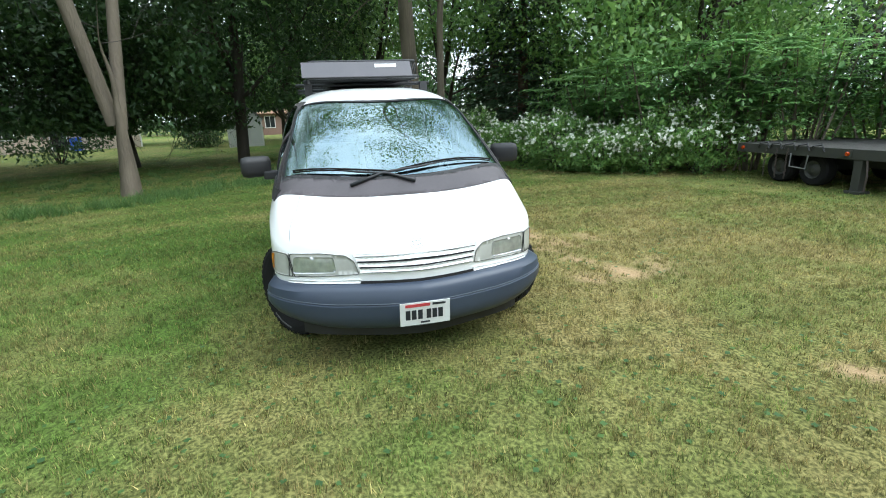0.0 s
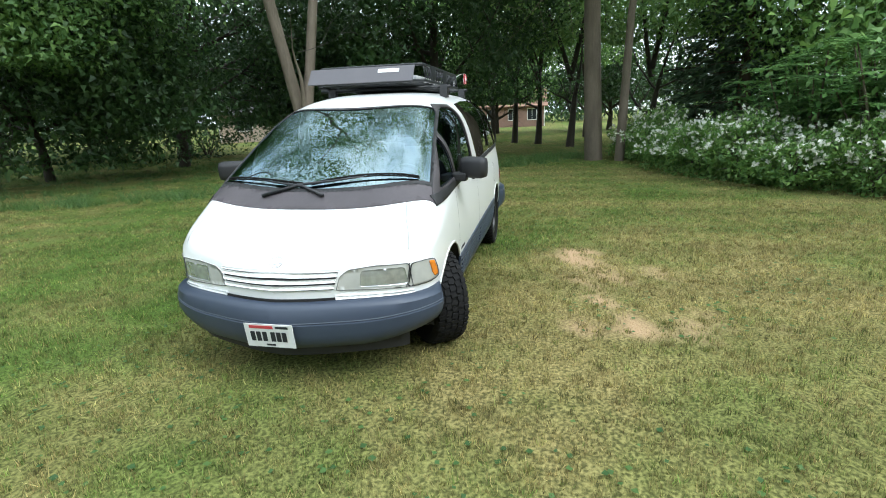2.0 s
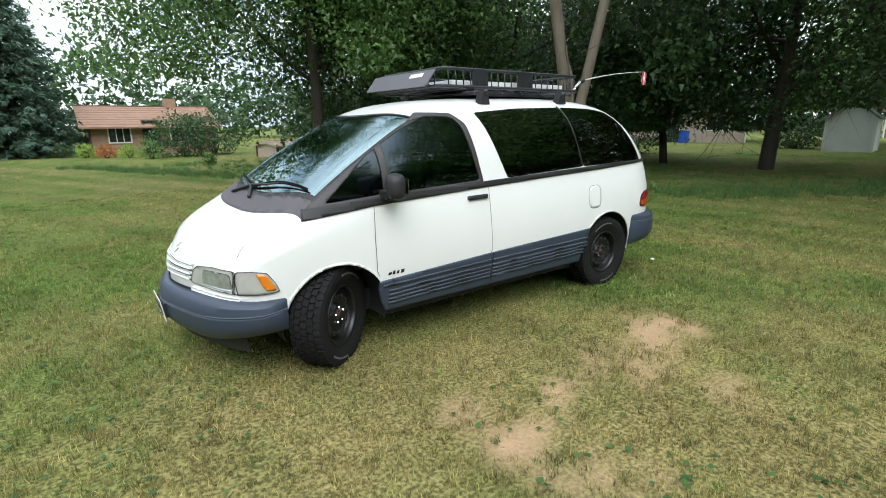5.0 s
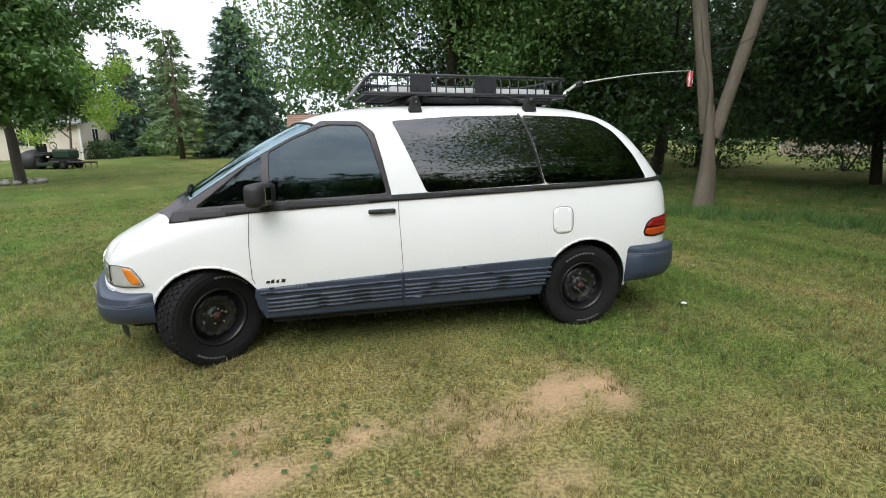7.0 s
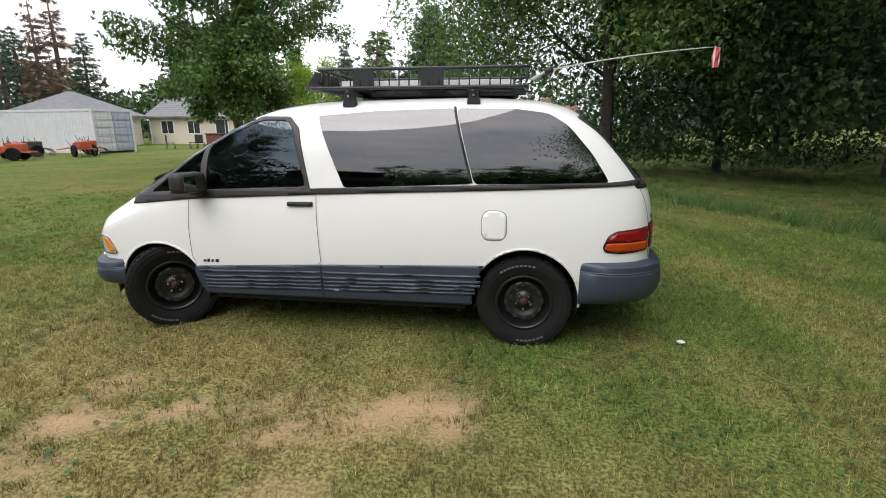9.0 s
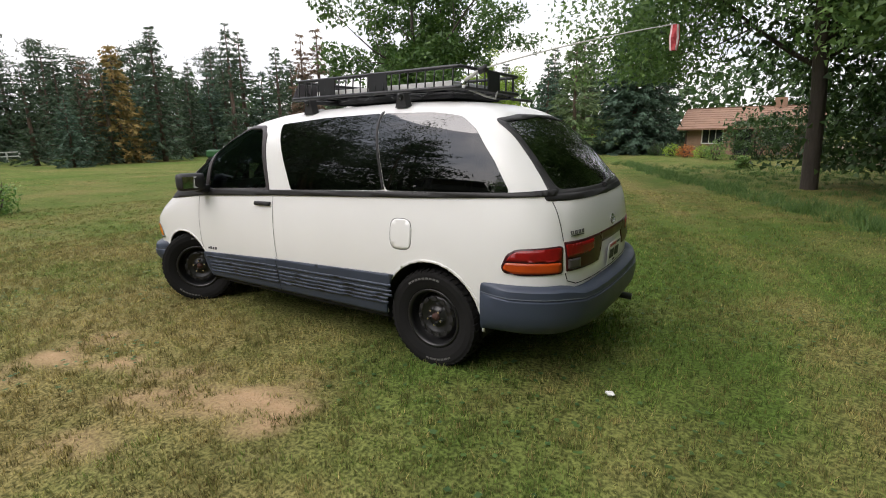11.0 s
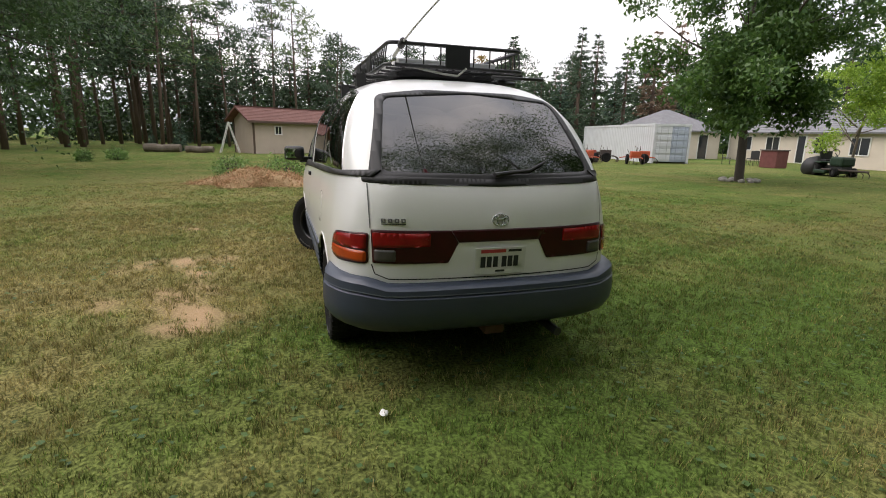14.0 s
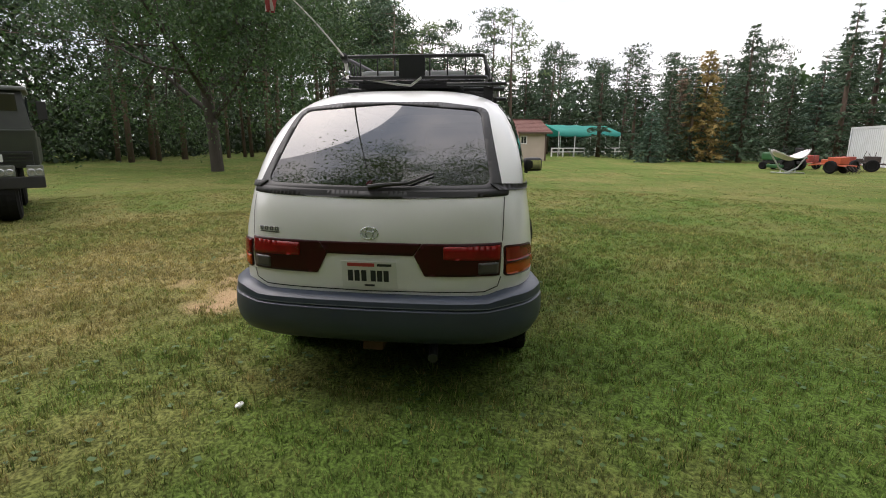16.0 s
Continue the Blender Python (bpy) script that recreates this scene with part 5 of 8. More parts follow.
class Grower:
    """A branching skeleton: bars of wood and the places where leaves sit."""

    def __init__(self, seed, plain=False):
        self.plain = plain
        self.r = random.Random(seed)
        self.bm = bmesh.new()
        self.ends = []

    def limb(self, start, way, length, radius, depth, last, up=.12, wander=.22, spread=.75, children=(3, 4), bare=.35):
        r, pts, rad = self.r, [Vector(start)], [radius]
        way = Vector(way).normalized()
        sway = wander * (.45 if depth == 0 else 1)
        n = 5 if depth < 2 else 3 if depth < last else 2
        for i in range(n):
            way = (way + Vector((r.gauss(0, sway), r.gauss(0, sway), r.gauss(0, sway) + up)) * .5).normalized()
            pts.append(pts[-1] + way * length / n)
            rad.append(radius * (1 - .72 * (i + 1) / n))
        if depth < last or not self.plain:
            tube(self.bm, pts, rad, 10 if depth == 0 else 6 if depth == 1 else 3, cap=False)
        if depth >= last:
            self.ends += [pts[-1], pts[-2], (pts[-1] + pts[-2]) / 2]
            return
        for k in range(r.randint(*children)):
            t = bare + (1 - bare) * (k + r.random()) / children[1]
            t = min(t, .98)
            i = min(int(t * n), n - 1)
            p = pts[i].lerp(pts[i + 1], t * n - i)
            a = r.uniform(0, 6.283)
            axis = (pts[i + 1] - pts[i]).normalized()
            side = axis.cross(Vector((math.cos(a), math.sin(a), .3))).normalized()
            self.limb(p, axis * (1 - spread) + side * spread, min(length * r.uniform(.5, .72), 4.6 - .8 * depth if length > 9 else 99), max(rad[i] * .55, .006), depth + 1, last, up, wander, spread, children, .25)
        self.limb(pts[-1], way, length * .6, rad[-1], depth + 1, last, up, wander, spread, children, .2)

    def leaves(self, count, sigma, seed, squash=.8, low=0.0):
        r = np.random.RandomState(seed)
        e = np.array([tuple(p) for p in self.ends if p.z > low + .3])
        pick = e[r.randint(0, len(e), count)]
        off = np.clip(r.normal(0, sigma, (count, 3)), -1.5 * sigma, 1.5 * sigma)
        off[:, 2] *= squash
        return pick + off


def broad_tree(name, label, at, seed, stems, leaf, bark, count, size, sigma, last=3, children=(3, 4), spread=.72, up=.1, group="", droop=.25, hang=0.0, low=0.0, plain=False):
    """stems: (start, way, length, radius) each."""
    ob = thing(name, label, "tree", Matrix.Translation((at[0], at[1], -.03)), group)
    g = Grower(seed, plain)
    for start, way, length, radius in stems:
        g.limb(start, way, length, radius, 0, last, up=up, children=children if length > 2.2 else (0, 0), spread=spread)
    count = int(count * 1.75)
    c = g.leaves(count, sigma, seed, low=low)
    if hang:
        c[:, 2] -= np.abs(np.random.RandomState(seed + 1).normal(0, hang, len(c)))
    c[:, 2] = np.where(c[:, 2] < low, 2 * low - c[:, 2], c[:, 2])
    part("trunk", g.bm, bark, ob, smooth=True)
    me = leaf_mesh("crown", c, size * .74, seed + 2, droop, .68)
    link_mesh("crown", me, leaf, ob)
    return ob


def conifer(name, label, seed, height, base_r, low, mtl, bark, rings, per, dense_=9, airy=0.0, category="tree", group="", spray=.40, droop=.35, taper=.80):
    dense_ = int(dense_ * 1.8)
    ob = thing(name, label, category, None, group)
    r = random.Random(seed)
    bm = bmesh.new()
    tube(bm, [(0, 0, -.05), (r.uniform(-.05, .05), r.uniform(-.05, .05), height * .5), (0, 0, height)], [height * .016 + .05, height * .010 + .03, .012], 8)
    cs, ds = [], []
    for i in range(rings):
        t = (i + r.random() * .6) / rings
        z = low + (height - low) * t
        reach = base_r * (1 - t) ** taper * r.uniform(.75, 1.12) + .18
        if airy and r.random() < airy:
            continue
        nb = max(3, int(per * (1 - .45 * t)))
        a0 = r.uniform(0, 6.28)
        for k in range(nb):
            if airy and r.random() < airy * .6:
                continue
            a = a0 + 6.283 * k / nb + r.uniform(-.25, .25)
            ln = reach * r.uniform(.7, 1.12)
            rise = (.35 - droop * (1 - t) * 1.5) * ln * .5
            tip = Vector((math.cos(a) * ln, math.sin(a) * ln, z + rise - .1 * ln))
            root = Vector((0, 0, z))
            if reach > .5:
                tube(bm, [root, root.lerp(tip, .5) + Vector((0, 0, .05 * ln)), tip], [.022, .014, .004], 3, cap=False)
            for j in range(max(2, int(dense_ * ln / max(base_r, .5)) + 2)):
                u = .18 + .82 * (j + r.random()) / (dense_ * ln / max(base_r, .5) + 2)
                p = root.lerp(tip, min(u, 1)) + Vector((r.gauss(0, .06), r.gauss(0, .06), r.gauss(0, .05))) * (1 + ln * .3)
                side = 1 if r.random() > .5 else -1
                d = Vector((math.cos(a + side * r.uniform(.2, 1.0)), math.sin(a + side * r.uniform(.2, 1.0)), -r.uniform(.05, .75)))
                cs.append(tuple(p))
                ds.append(tuple(d.normalized()))
    part("trunk", bm, bark, ob, smooth=True)
    c, d = np.array(cs), np.array(ds)
    rr = np.random.RandomState(seed)
    n = len(c)
    e = rr.normal(0, 1, (n, 3))
    e -= d * (e * d).sum(1)[:, None]
    e /= np.linalg.norm(e, axis=1)[:, None]
    s = (spray * rr.uniform(.6, 1.3, n))[:, None]
    # each spray is three slim leaflets so that the outline stays feathery
    v = np.empty((n * 3, 3, 3))
    for k, (turn, ln) in enumerate(((0, 1.0), (.55, .8), (-.55, .8))):
        dd = d * math.cos(turn) + e * math.sin(turn)
        ee = np.cross(dd, np.cross(d, e) + rr.normal(0, .4, (n, 3)))
        ee /= np.linalg.norm(ee, axis=1)[:, None] + 1e-6
        o = slice(k * n, (k + 1) * n)
        v[o, 0], v[o, 1], v[o, 2] = c + ee * s * .13, c - ee * s * .13, c + dd * s * ln
    link_mesh("crown", fast_mesh("crown", v.reshape(-1, 3), np.arange(n * 9).reshape(-1, 3)), mtl, ob)
    return ob


def tall_pine(name, label, seed, height, mtl, bark, clumps=26, group="", bare=.45, spray=.42):
    """A pine with a long bare stem and a ragged crown of clumps."""
    ob = thing(name, label, "tree", None, group)
    r = random.Random(seed)
    bm = bmesh.new()
    bend = Vector((r.uniform(-.4, .4), r.uniform(-.4, .4), 0))
    spine = [Vector((0, 0, -.05)), bend * .5 + Vector((0, 0, height * .4)), bend + Vector((0, 0, height * .75)), bend * 1.2 + Vector((0, 0, height))]
    tube(bm, spine, [height * .008 + .03, height * .0065 + .02, height * .004 + .015, .01], 7)
    cs = []
    for k in range(clumps):
        t = bare + (1 - bare) * (k + r.random()) / clumps
        z = height * t
        p0 = Vector((bend.x * min(t / .75, 1.2), bend.y * min(t / .75, 1.2), z))
        a = r.uniform(0, 6.283)
        ln = height * .16 * (1.25 - t) / .55 * r.uniform(.5, 1.1) + .3
        tip = p0 + Vector((math.cos(a) * ln, math.sin(a) * ln, r.uniform(-.1, .35) * ln))
        tube(bm, [p0, p0.lerp(tip, .6), tip], [.035, .02, .008], 3, cap=False)
        for q, m, sg in ((tip, 34, .42), (p0.lerp(tip, .6), 22, .36)):
            for _ in range(m):
                cs.append((q.x + r.gauss(0, sg), q.y + r.gauss(0, sg), q.z + r.gauss(0, sg * .42)))
    for k in range(5):
        z = height * r.uniform(.2, bare)
        a = r.uniform(0, 6.283)
        tube(bm, [(0, 0, z), (math.cos(a) * .9, math.sin(a) * .9, z + r.uniform(-.2, .3))], [.02, .005], 4, cap=False)
    part("trunk", bm, bark, ob, smooth=True)
    link_mesh("crown", leaf_mesh("crown", np.array(cs), spray, seed, -.15, .3), mtl, ob)
    return ob


# trees that stand near the van
fork = broad_tree("forked_ash_tree", "grey-barked forked tree with bare dead twigs, on the grass", (-6.3, -4.8), 3,
                  [((0, 0, 0), (.0, .0, 1), 2.1, .23), ((.03, -.05, 1.6), (.06, -.13, 1), 20.0, .16), ((-.05, .03, 1.5), (-.24, .09, 1), 18.0, .14)],
                  LEAF_LIGHT, BARK, 21000, 0.165, 0.6, last=3, children=(5, 6), hang=.5, low=6.5)
twig = mat("dead_twig", (.085, .074, .062), (.045, .04, .034), rough=.9)
for k, (z, a) in enumerate(((3.3, 2.0), (3.6, -1.4))):
    g = Grower(77 + k)
    g.limb((0, 0, z), (math.cos(a), math.sin(a), .15), 1.5, .010, 1, 3, up=-.05, wander=.35, spread=.6, children=(2, 2))
    part("dead_branch", g.bm, twig, fork, "bare dead branch")
broad_tree("locust_tree", "tall straight dark-trunked tree with feathery leaves hanging low", (-2.75, -12.6), 8,
           [((0, 0, 0), (.02, 0, 1), 12.0, .20), ((0, 0, 4.6), (-.35, -.1, 1), 8.0, .12), ((.05, 0, 3.0), (.85, .10, .5), 4.4, .07), ((-.03, 0, 3.3), (-.85, .1, .45), 4.2, .07), ((0, 0, 3.6), (-.2, .8, .6), 4.0, .06)],
           LEAF_LOCUST, BARK_DARK, 62000, 0.18, 0.50, children=(3, 5), hang=.6, low=3.0)
broad_tree("shade_tree", "dark broad-leaved tree with branches drooping near the ground", (-11.0, -12.5), 12,
           [((0, 0, 0), (0, 0, 1), 8.0, .22), ((0, 0, 2.0), (.8, .3, .5), 4.5, .09), ((0, 0, 2.2), (-.6, .7, .4), 4.5, .09), ((0, 0, 1.9), (.1, -.9, .4), 4.5, .09), ((0, 0, 3.2), (.5, .8, .5), 4.5, .09)],
           LEAF_DARK, BARK_DARK, 21250, 0.224, 0.47, children=(3, 5), hang=.6, low=1.5)
broad_tree("shade_tree", "dark broad-leaved tree standing alone behind the van", (-14.6, -3.4), 21,
           [((0, 0, 0), (0, 0, 1), 9.0, .24), ((0, 0, 2.2), (.4, .8, .5), 4.2, .09), ((0, 0, 2.5), (.2, -.9, .5), 4.2, .09), ((0, 0, 2.8), (-.8, .1, .5), 4.2, .09), ((0, 0, 3.4), (.9, -.2, .5), 4.0, .09)],
           LEAF_DARK, BARK_DARK, 21250, 0.224, 0.47, children=(3, 5), hang=.5, low=2.0)
broad_tree("shade_tree", "dark broad-leaved tree with foliage hanging to the grass", (-15.2, -7.4), 23,
           [((0, 0, 0), (0, 0, 1), 4.6, .17), ((0, 0, 1.6), (.7, .5, .4), 3.0, .07), ((0, 0, 1.8), (-.5, .8, .3), 3.0, .07), ((0, 0, 1.9), (.5, -.8, .3), 3.0, .07), ((0, 0, 2.2), (-.8, -.3, .4), 3.0, .07)],
           LEAF_DARK, BARK_DARK, 12000, 0.22, 0.45, children=(3, 5), hang=.6, low=1.3)
broad_tree("shade_tree", "dark tree with dense foliage hanging to the ground", (-6.6, -13.8), 24,
           [((0, 0, 0), (0, 0, 1), 4.2, .15), ((0, 0, 1.3), (.7, .5, .4), 3.0, .07), ((0, 0, 1.6), (-.5, .8, .3), 3.0, .07), ((0, 0, 1.9), (.5, -.8, .3), 3.0, .07), ((0, 0, 2.4), (.8, .2, .5), 3.4, .07)],
           LEAF_DARK, BARK_DARK, 11000, 0.22, 0.5, children=(3, 5), hang=.7, low=.5)
broad_tree("old_maple_tree", "tall maple with a thick straight trunk beside the flowering bushes", (-10.9, 2.85), 31,
           [((0, 0, 0), (.0, -.05, 1), 21.0, .28), ((.35, .75, 0), (.0, .10, 1), 11.0, .15), ((0, -.6, 14.5), (.9, .1, .6), 7.0, .09), ((0, 0, 5.2), (.7, -.5, .8), 7.0, .12), ((0, 0, 6.2), (-.2, .8, .8), 7.0, .12), ((0, 0, 7.4), (.9, .3, .7), 6.0, .11)],
           LEAF_MAPLE, BARK, 27000, 0.18, 0.58, children=(3, 5), hang=.4, low=4.6)
grove = "trees of the small grove"
for i, (x, y, h, sd) in enumerate(((-23.5, -1.9, 6, 41), (-22.0, -.5, 6.5, 42), (-20.4, .8, 6, 43), (-17.8, 2.3, 7, 44), (-17.8, 5.6, 6, 45), (-27, 3.5, 7, 46), (-30, -4.5, 7.5, 48))):
    broad_tree("grove_tree", "slender dark-trunked tree in an open grove", (x, y), sd,
               [((0, 0, 0), (.04 * (i % 3 - 1), .05, 1), 3.6, .19), ((0, 0, 3.2), (.15, .22, 1), h + 1.5, .12), ((0, 0, 2.9), (-.12, -.28, 1), h + .8, .11)],
               LEAF_LIGHT if i % 3 == 0 else LEAF_MAPLE, BARK_DARK, 7200, 0.26, 0.47, children=(3, 4), group=grove, hang=.4, low=4.4)
broad_tree("round_maple_tree", "full round-crowned maple standing on the open lawn", (11.4, -15.4), 51,
           [((0, 0, 0), (0, 0, 1), 7.5, .17)] + [((0, 0, 1.7 + .42 * k), (math.cos(k * 2.4), math.sin(k * 2.4), .75), 2.45 - .12 * k, .07) for k in range(11)],
           LEAF_ROUND, BARK_DARK, 36000, 0.225, 0.32, last=2, children=(4, 6), up=.22)
broad_tree("young_tree", "small bright yellow-green tree by the pale house", (13.0, -23.6), 58,
           [((0, 0, 0), (0, 0, 1), 3.4, .07)] + [((0, 0, 1.5 + .25 * k), (math.cos(k * 2.4), math.sin(k * 2.4), .8), 1.7 - .1 * k, .03) for k in range(7)],
           LEAF_YOUNG, BARK, 6250, 0.168, 0.26, last=2, children=(4, 5), up=.2)
broad_tree("spreading_maple_tree", "big dark spreading maple at the edge of the pines", (18.6, 12.8), 63,
           [((0, 0, 0), (0, 0, 1), 10.0, .30), ((0, 0, 2.4), (-.3, -.9, .5), 6.0, .13), ((0, 0, 2.6), (.3, .9, .5), 6.0, .13), ((0, 0, 3.2), (-.9, .2, .6), 6.0, .13), ((0, 0, 3.8), (.9, -.3, .6), 5.5, .12), ((0, 0, 4.4), (-.6, -.7, .8), 5.5, .12)],
           LEAF_DARK, BARK_DARK, 36000, 0.17, 0.55, children=(3, 5), hang=.3)
back = "trees behind the flowering bushes"
for i, (x, y, h, sd, lf) in enumerate(((-8.6, 12.0, 9, 71, LEAF_MAPLE), (-11.6, 16.6, 9, 72, LEAF_LIGHT), (-12.6, 12.4, 8, 75, LEAF_MAPLE))):
    broad_tree("wood_tree", "tall broad-leaved tree in the wood behind the bushes", (x, y), sd,
               [((0, 0, 0), (.03, 0, 1), 4.0, .26), ((0, 0, 3.0), (.15, .3, 1), h, .17), ((0, 0, 2.2), (-.5, -.6, .7), h * .65, .10), ((0, 0, 2.8), (.7, -.5, .7), h * .6, .10)],
               lf, BARK_DARK, 17000, .21, .55, children=(3, 5), group=back, hang=.6, low=2.6, plain=True)
rear = "trees closing the view beyond the grove"
for i, (x, y, sd) in enumerate(((-26, -31, 83), (-20, -26, 84), (-38, 6, 85), (-36, -3, 86), (-13, -24, 88), (-17, -17, 90), (-42, -10, 91))):
    broad_tree("wood_tree", "broad-leaved tree at the far side of the lawn", (x, y), sd,
               [((0, 0, 0), (.03, 0, 1), 3.0, .24), ((0, 0, 2.4), (.2, .3, 1), 7.0, .15), ((0, 0, 1.6), (-.6, -.6, .6), 4.5, .09), ((0, 0, 1.8), (.7, -.4, .6), 4.5, .09), ((0, 0, 1.7), (.1, .9, .6), 4.5, .09)],
               LEAF_DARK if i % 3 else LEAF_MAPLE, BARK_DARK, 8750, 0.358, 0.55, children=(3, 5), group=rear, hang=.7, low=2.4, plain=True)

# conifers: a few are built, the rest repeat them
row = "conifers of the tree line"
spruce_a = conifer("spruce_tree", "dark green spruce in the tree line", 101, 11.0, 2.4, .5, NEEDLE, PINE_BARK, 34, 9, 9, group=row)
spruce_b = conifer("spruce_tree", "narrow dark spruce with drooping boughs", 102, 12.0, 1.9, .6, NEEDLE, PINE_BARK, 36, 8, 8, airy=.12, group=row, droop=.5)
spruce_c = conifer("spruce_tree", "blue-grey spruce in the tree line", 103, 9.0, 2.0, .3, NEEDLE_BLUE, PINE_BARK, 30, 9, 10, airy=.08, group=row)
yellow = conifer("larch_tree", "yellowing conifer among the dark spruces", 104, 8.0, 2.2, .2, NEEDLE_YELLOW, PINE_BARK, 26, 9, 10, group=row)
brown = conifer("spruce_tree", "browning half-dead spruce with thin boughs", 105, 10.5, 1.7, 1.2, NEEDLE_BROWN, PINE_BARK, 28, 7, 8, airy=.2, group=row)
airy = conifer("pine_tree", "airy light-green pine with gaps between its boughs", 106, 7.2, 2.5, .8, NEEDLE_LIGHT, PINE_BARK, 15, 8, 13, airy=.05, group=row, droop=.05, spray=.45)
pine_a = tall_pine("pine_tree", "tall pine with a bare stem and ragged crown", 111, 14.5, NEEDLE, PINE_BARK, 30, group=row)
pine_b = tall_pine("pine_tree", "tall thin pine with a sparse crown", 112, 13.5, NEEDLE_LIGHT, PINE_BARK, 20, group=row, bare=.5)
pine_c = tall_pine("pine_tree", "tall dark pine with a dense crown", 113, 13.0, NEEDLE, PINE_BARK, 40, group=row, bare=.35)


def plant(kind, x, y, h, turn=0.0):
    tall = {spruce_a: 11.0, spruce_b: 12.0, spruce_c: 9.0, yellow: 8.0, brown: 10.5, airy: 7.2, pine_a: 14.5, pine_b: 13.5, pine_c: 13.0}[kind]
    k = h / tall
    return copy_thing(kind, Matrix.Translation((x, y, 0)) @ Matrix.Rotation(turn, 4, "Z") @ Matrix.Diagonal((k * 1.22, k * 1.22, k, 1)))


first = {spruce_a: (36.9, -17.6, 9.6), spruce_b: (39.0, -25.4, 11.5), spruce_c: (14.3, -37.9, 7.6), yellow: (37.9, -15.2, 8.2), brown: (38.0, -32.9, 11.6), airy: (9.9, -31.7, 7.6), pine_a: (56.6, 1.7, 15.5), pine_b: (54.6, -.7, 15.0), pine_c: (48.5, 5.7, 12.5)}
for kind, (x, y, h) in first.items():
    tall = {spruce_a: 11.0, spruce_b: 12.0, spruce_c: 9.0, yellow: 8.0, brown: 10.5, airy: 7.2, pine_a: 14.5, pine_b: 13.5, pine_c: 13.0}[kind]
    kind.matrix_world = Matrix.Translation((x, y, 0)) @ Matrix.Diagonal((h / tall,) * 3 + (1,))
conifer_blue = conifer("broad_spruce_tree", "broad blue-green spruce, full to the ground", 120, 9.8, 3.3, .25, NEEDLE_BLUE, PINE_BARK, 40, 12, 26, taper=.6, spray=.42)
conifer_blue.matrix_world = Matrix.Translation((6.4, -34.0, 0))
for kind, x, y, h in ((spruce_b, 40.8, -10.8, 7.0), (spruce_a, 36.9, -12.4, 6.6), (spruce_c, 34.5, -10.6, 5.2), (brown, 38.6, -13.6, 6.4), (spruce_b, 37.4, -14.2, 7.2), (spruce_a, 42.6, -23.5, 8.4), (spruce_b, 38.1, -29.8, 10.4),
                      (spruce_a, 37.2, -36.6, 10.6), (spruce_c, 44.2, -26.6, 9.4), (spruce_b, 46.3, -32.0, 13.2), (spruce_a, 43.3, -36.1, 11.2), (brown, 42.8, -39.7, 12.4), (pine_b, 46.2, 8.0, 11.0),
                      (pine_a, 43.8, 10.4, 12.5), (pine_c, 56.3, -4.9, 11.5), (spruce_a, 59.4, -10.9, 11.5), (pine_a, 53.2, 18.8, 17.5), (pine_b, 54.8, 13.2, 15.5), (spruce_b, 55.2, -13.0, 10.4), (spruce_c, 41.1, -18.9, 8.2),
                      (spruce_a, 44.9, -28.8, 11.0), (spruce_b, 50.5, -26.9, 9.5), (spruce_a, 47.7, -21.0, 8.5), (spruce_c, 36.1, 7.8, 2.7), (spruce_c, 37.8, 9.9, 1.6), (spruce_a, 14.2, -48.9, 10.6), (spruce_b, 19.3, -52.5, 11.2),
                      (airy, 7.4, -36.5, 3.4), (spruce_a, 17.0, -47.0, 9.0), (spruce_b, 5.2, -38.5, 9.6), (airy, 12.2, -40.5, 9.0), (spruce_a, 24.0, -50, 10.5), (spruce_b, 30.0, -47, 11.5), (spruce_a, 34.0, -44, 11.0), (spruce_c, 49.5, -37, 11.0), (spruce_b, 53, -33, 12),
                      (spruce_a, -14.4, 8.2, 12.5), (spruce_b, -17.0, 11.0, 13.0), (spruce_a, -20.5, 9.0, 12.0), (spruce_a, 48.0, -15.5, 9.5), (spruce_b, 46.5, -9.0, 9.0), (spruce_a, 52.0, -18.5, 10.5), (spruce_b, 55.0, -23.0, 11.0)):
    plant(kind, x, y, h, x * 1.7)
rng = random.Random(9)
for k in range(38):
    t = k / 37
    x = 20 + 42 * t + rng.uniform(-2, 2)
    y = 24 - 12 * t + rng.uniform(-2.5, 4) + (8 if t < .3 else 0) * rng.random()
    plant(rng.choice((pine_a, pine_b, pine_c, pine_c)), x, y, rng.uniform(11.5, 16.5), rng.uniform(0, 6))
for k in range(26):
    t = k / 25
    x, y = 62 + rng.uniform(-2, 8), 10 - 52 * t
    plant(rng.choice((spruce_a, spruce_b, pine_c, pine_a, spruce_b)), x, y, rng.uniform(9.5, 13.5), rng.uniform(0, 6))
for k in range(18):
    x, y = -40 + 56 * k / 17 + rng.uniform(-1.5, 1.5), 30 + rng.uniform(-3, 4)
    y += 30 if x > -15 else 0
    plant(rng.choice((pine_a, pine_c, pine_c, spruce_a)), x, y, rng.uniform(9.5, 13.5), rng.uniform(0, 6))

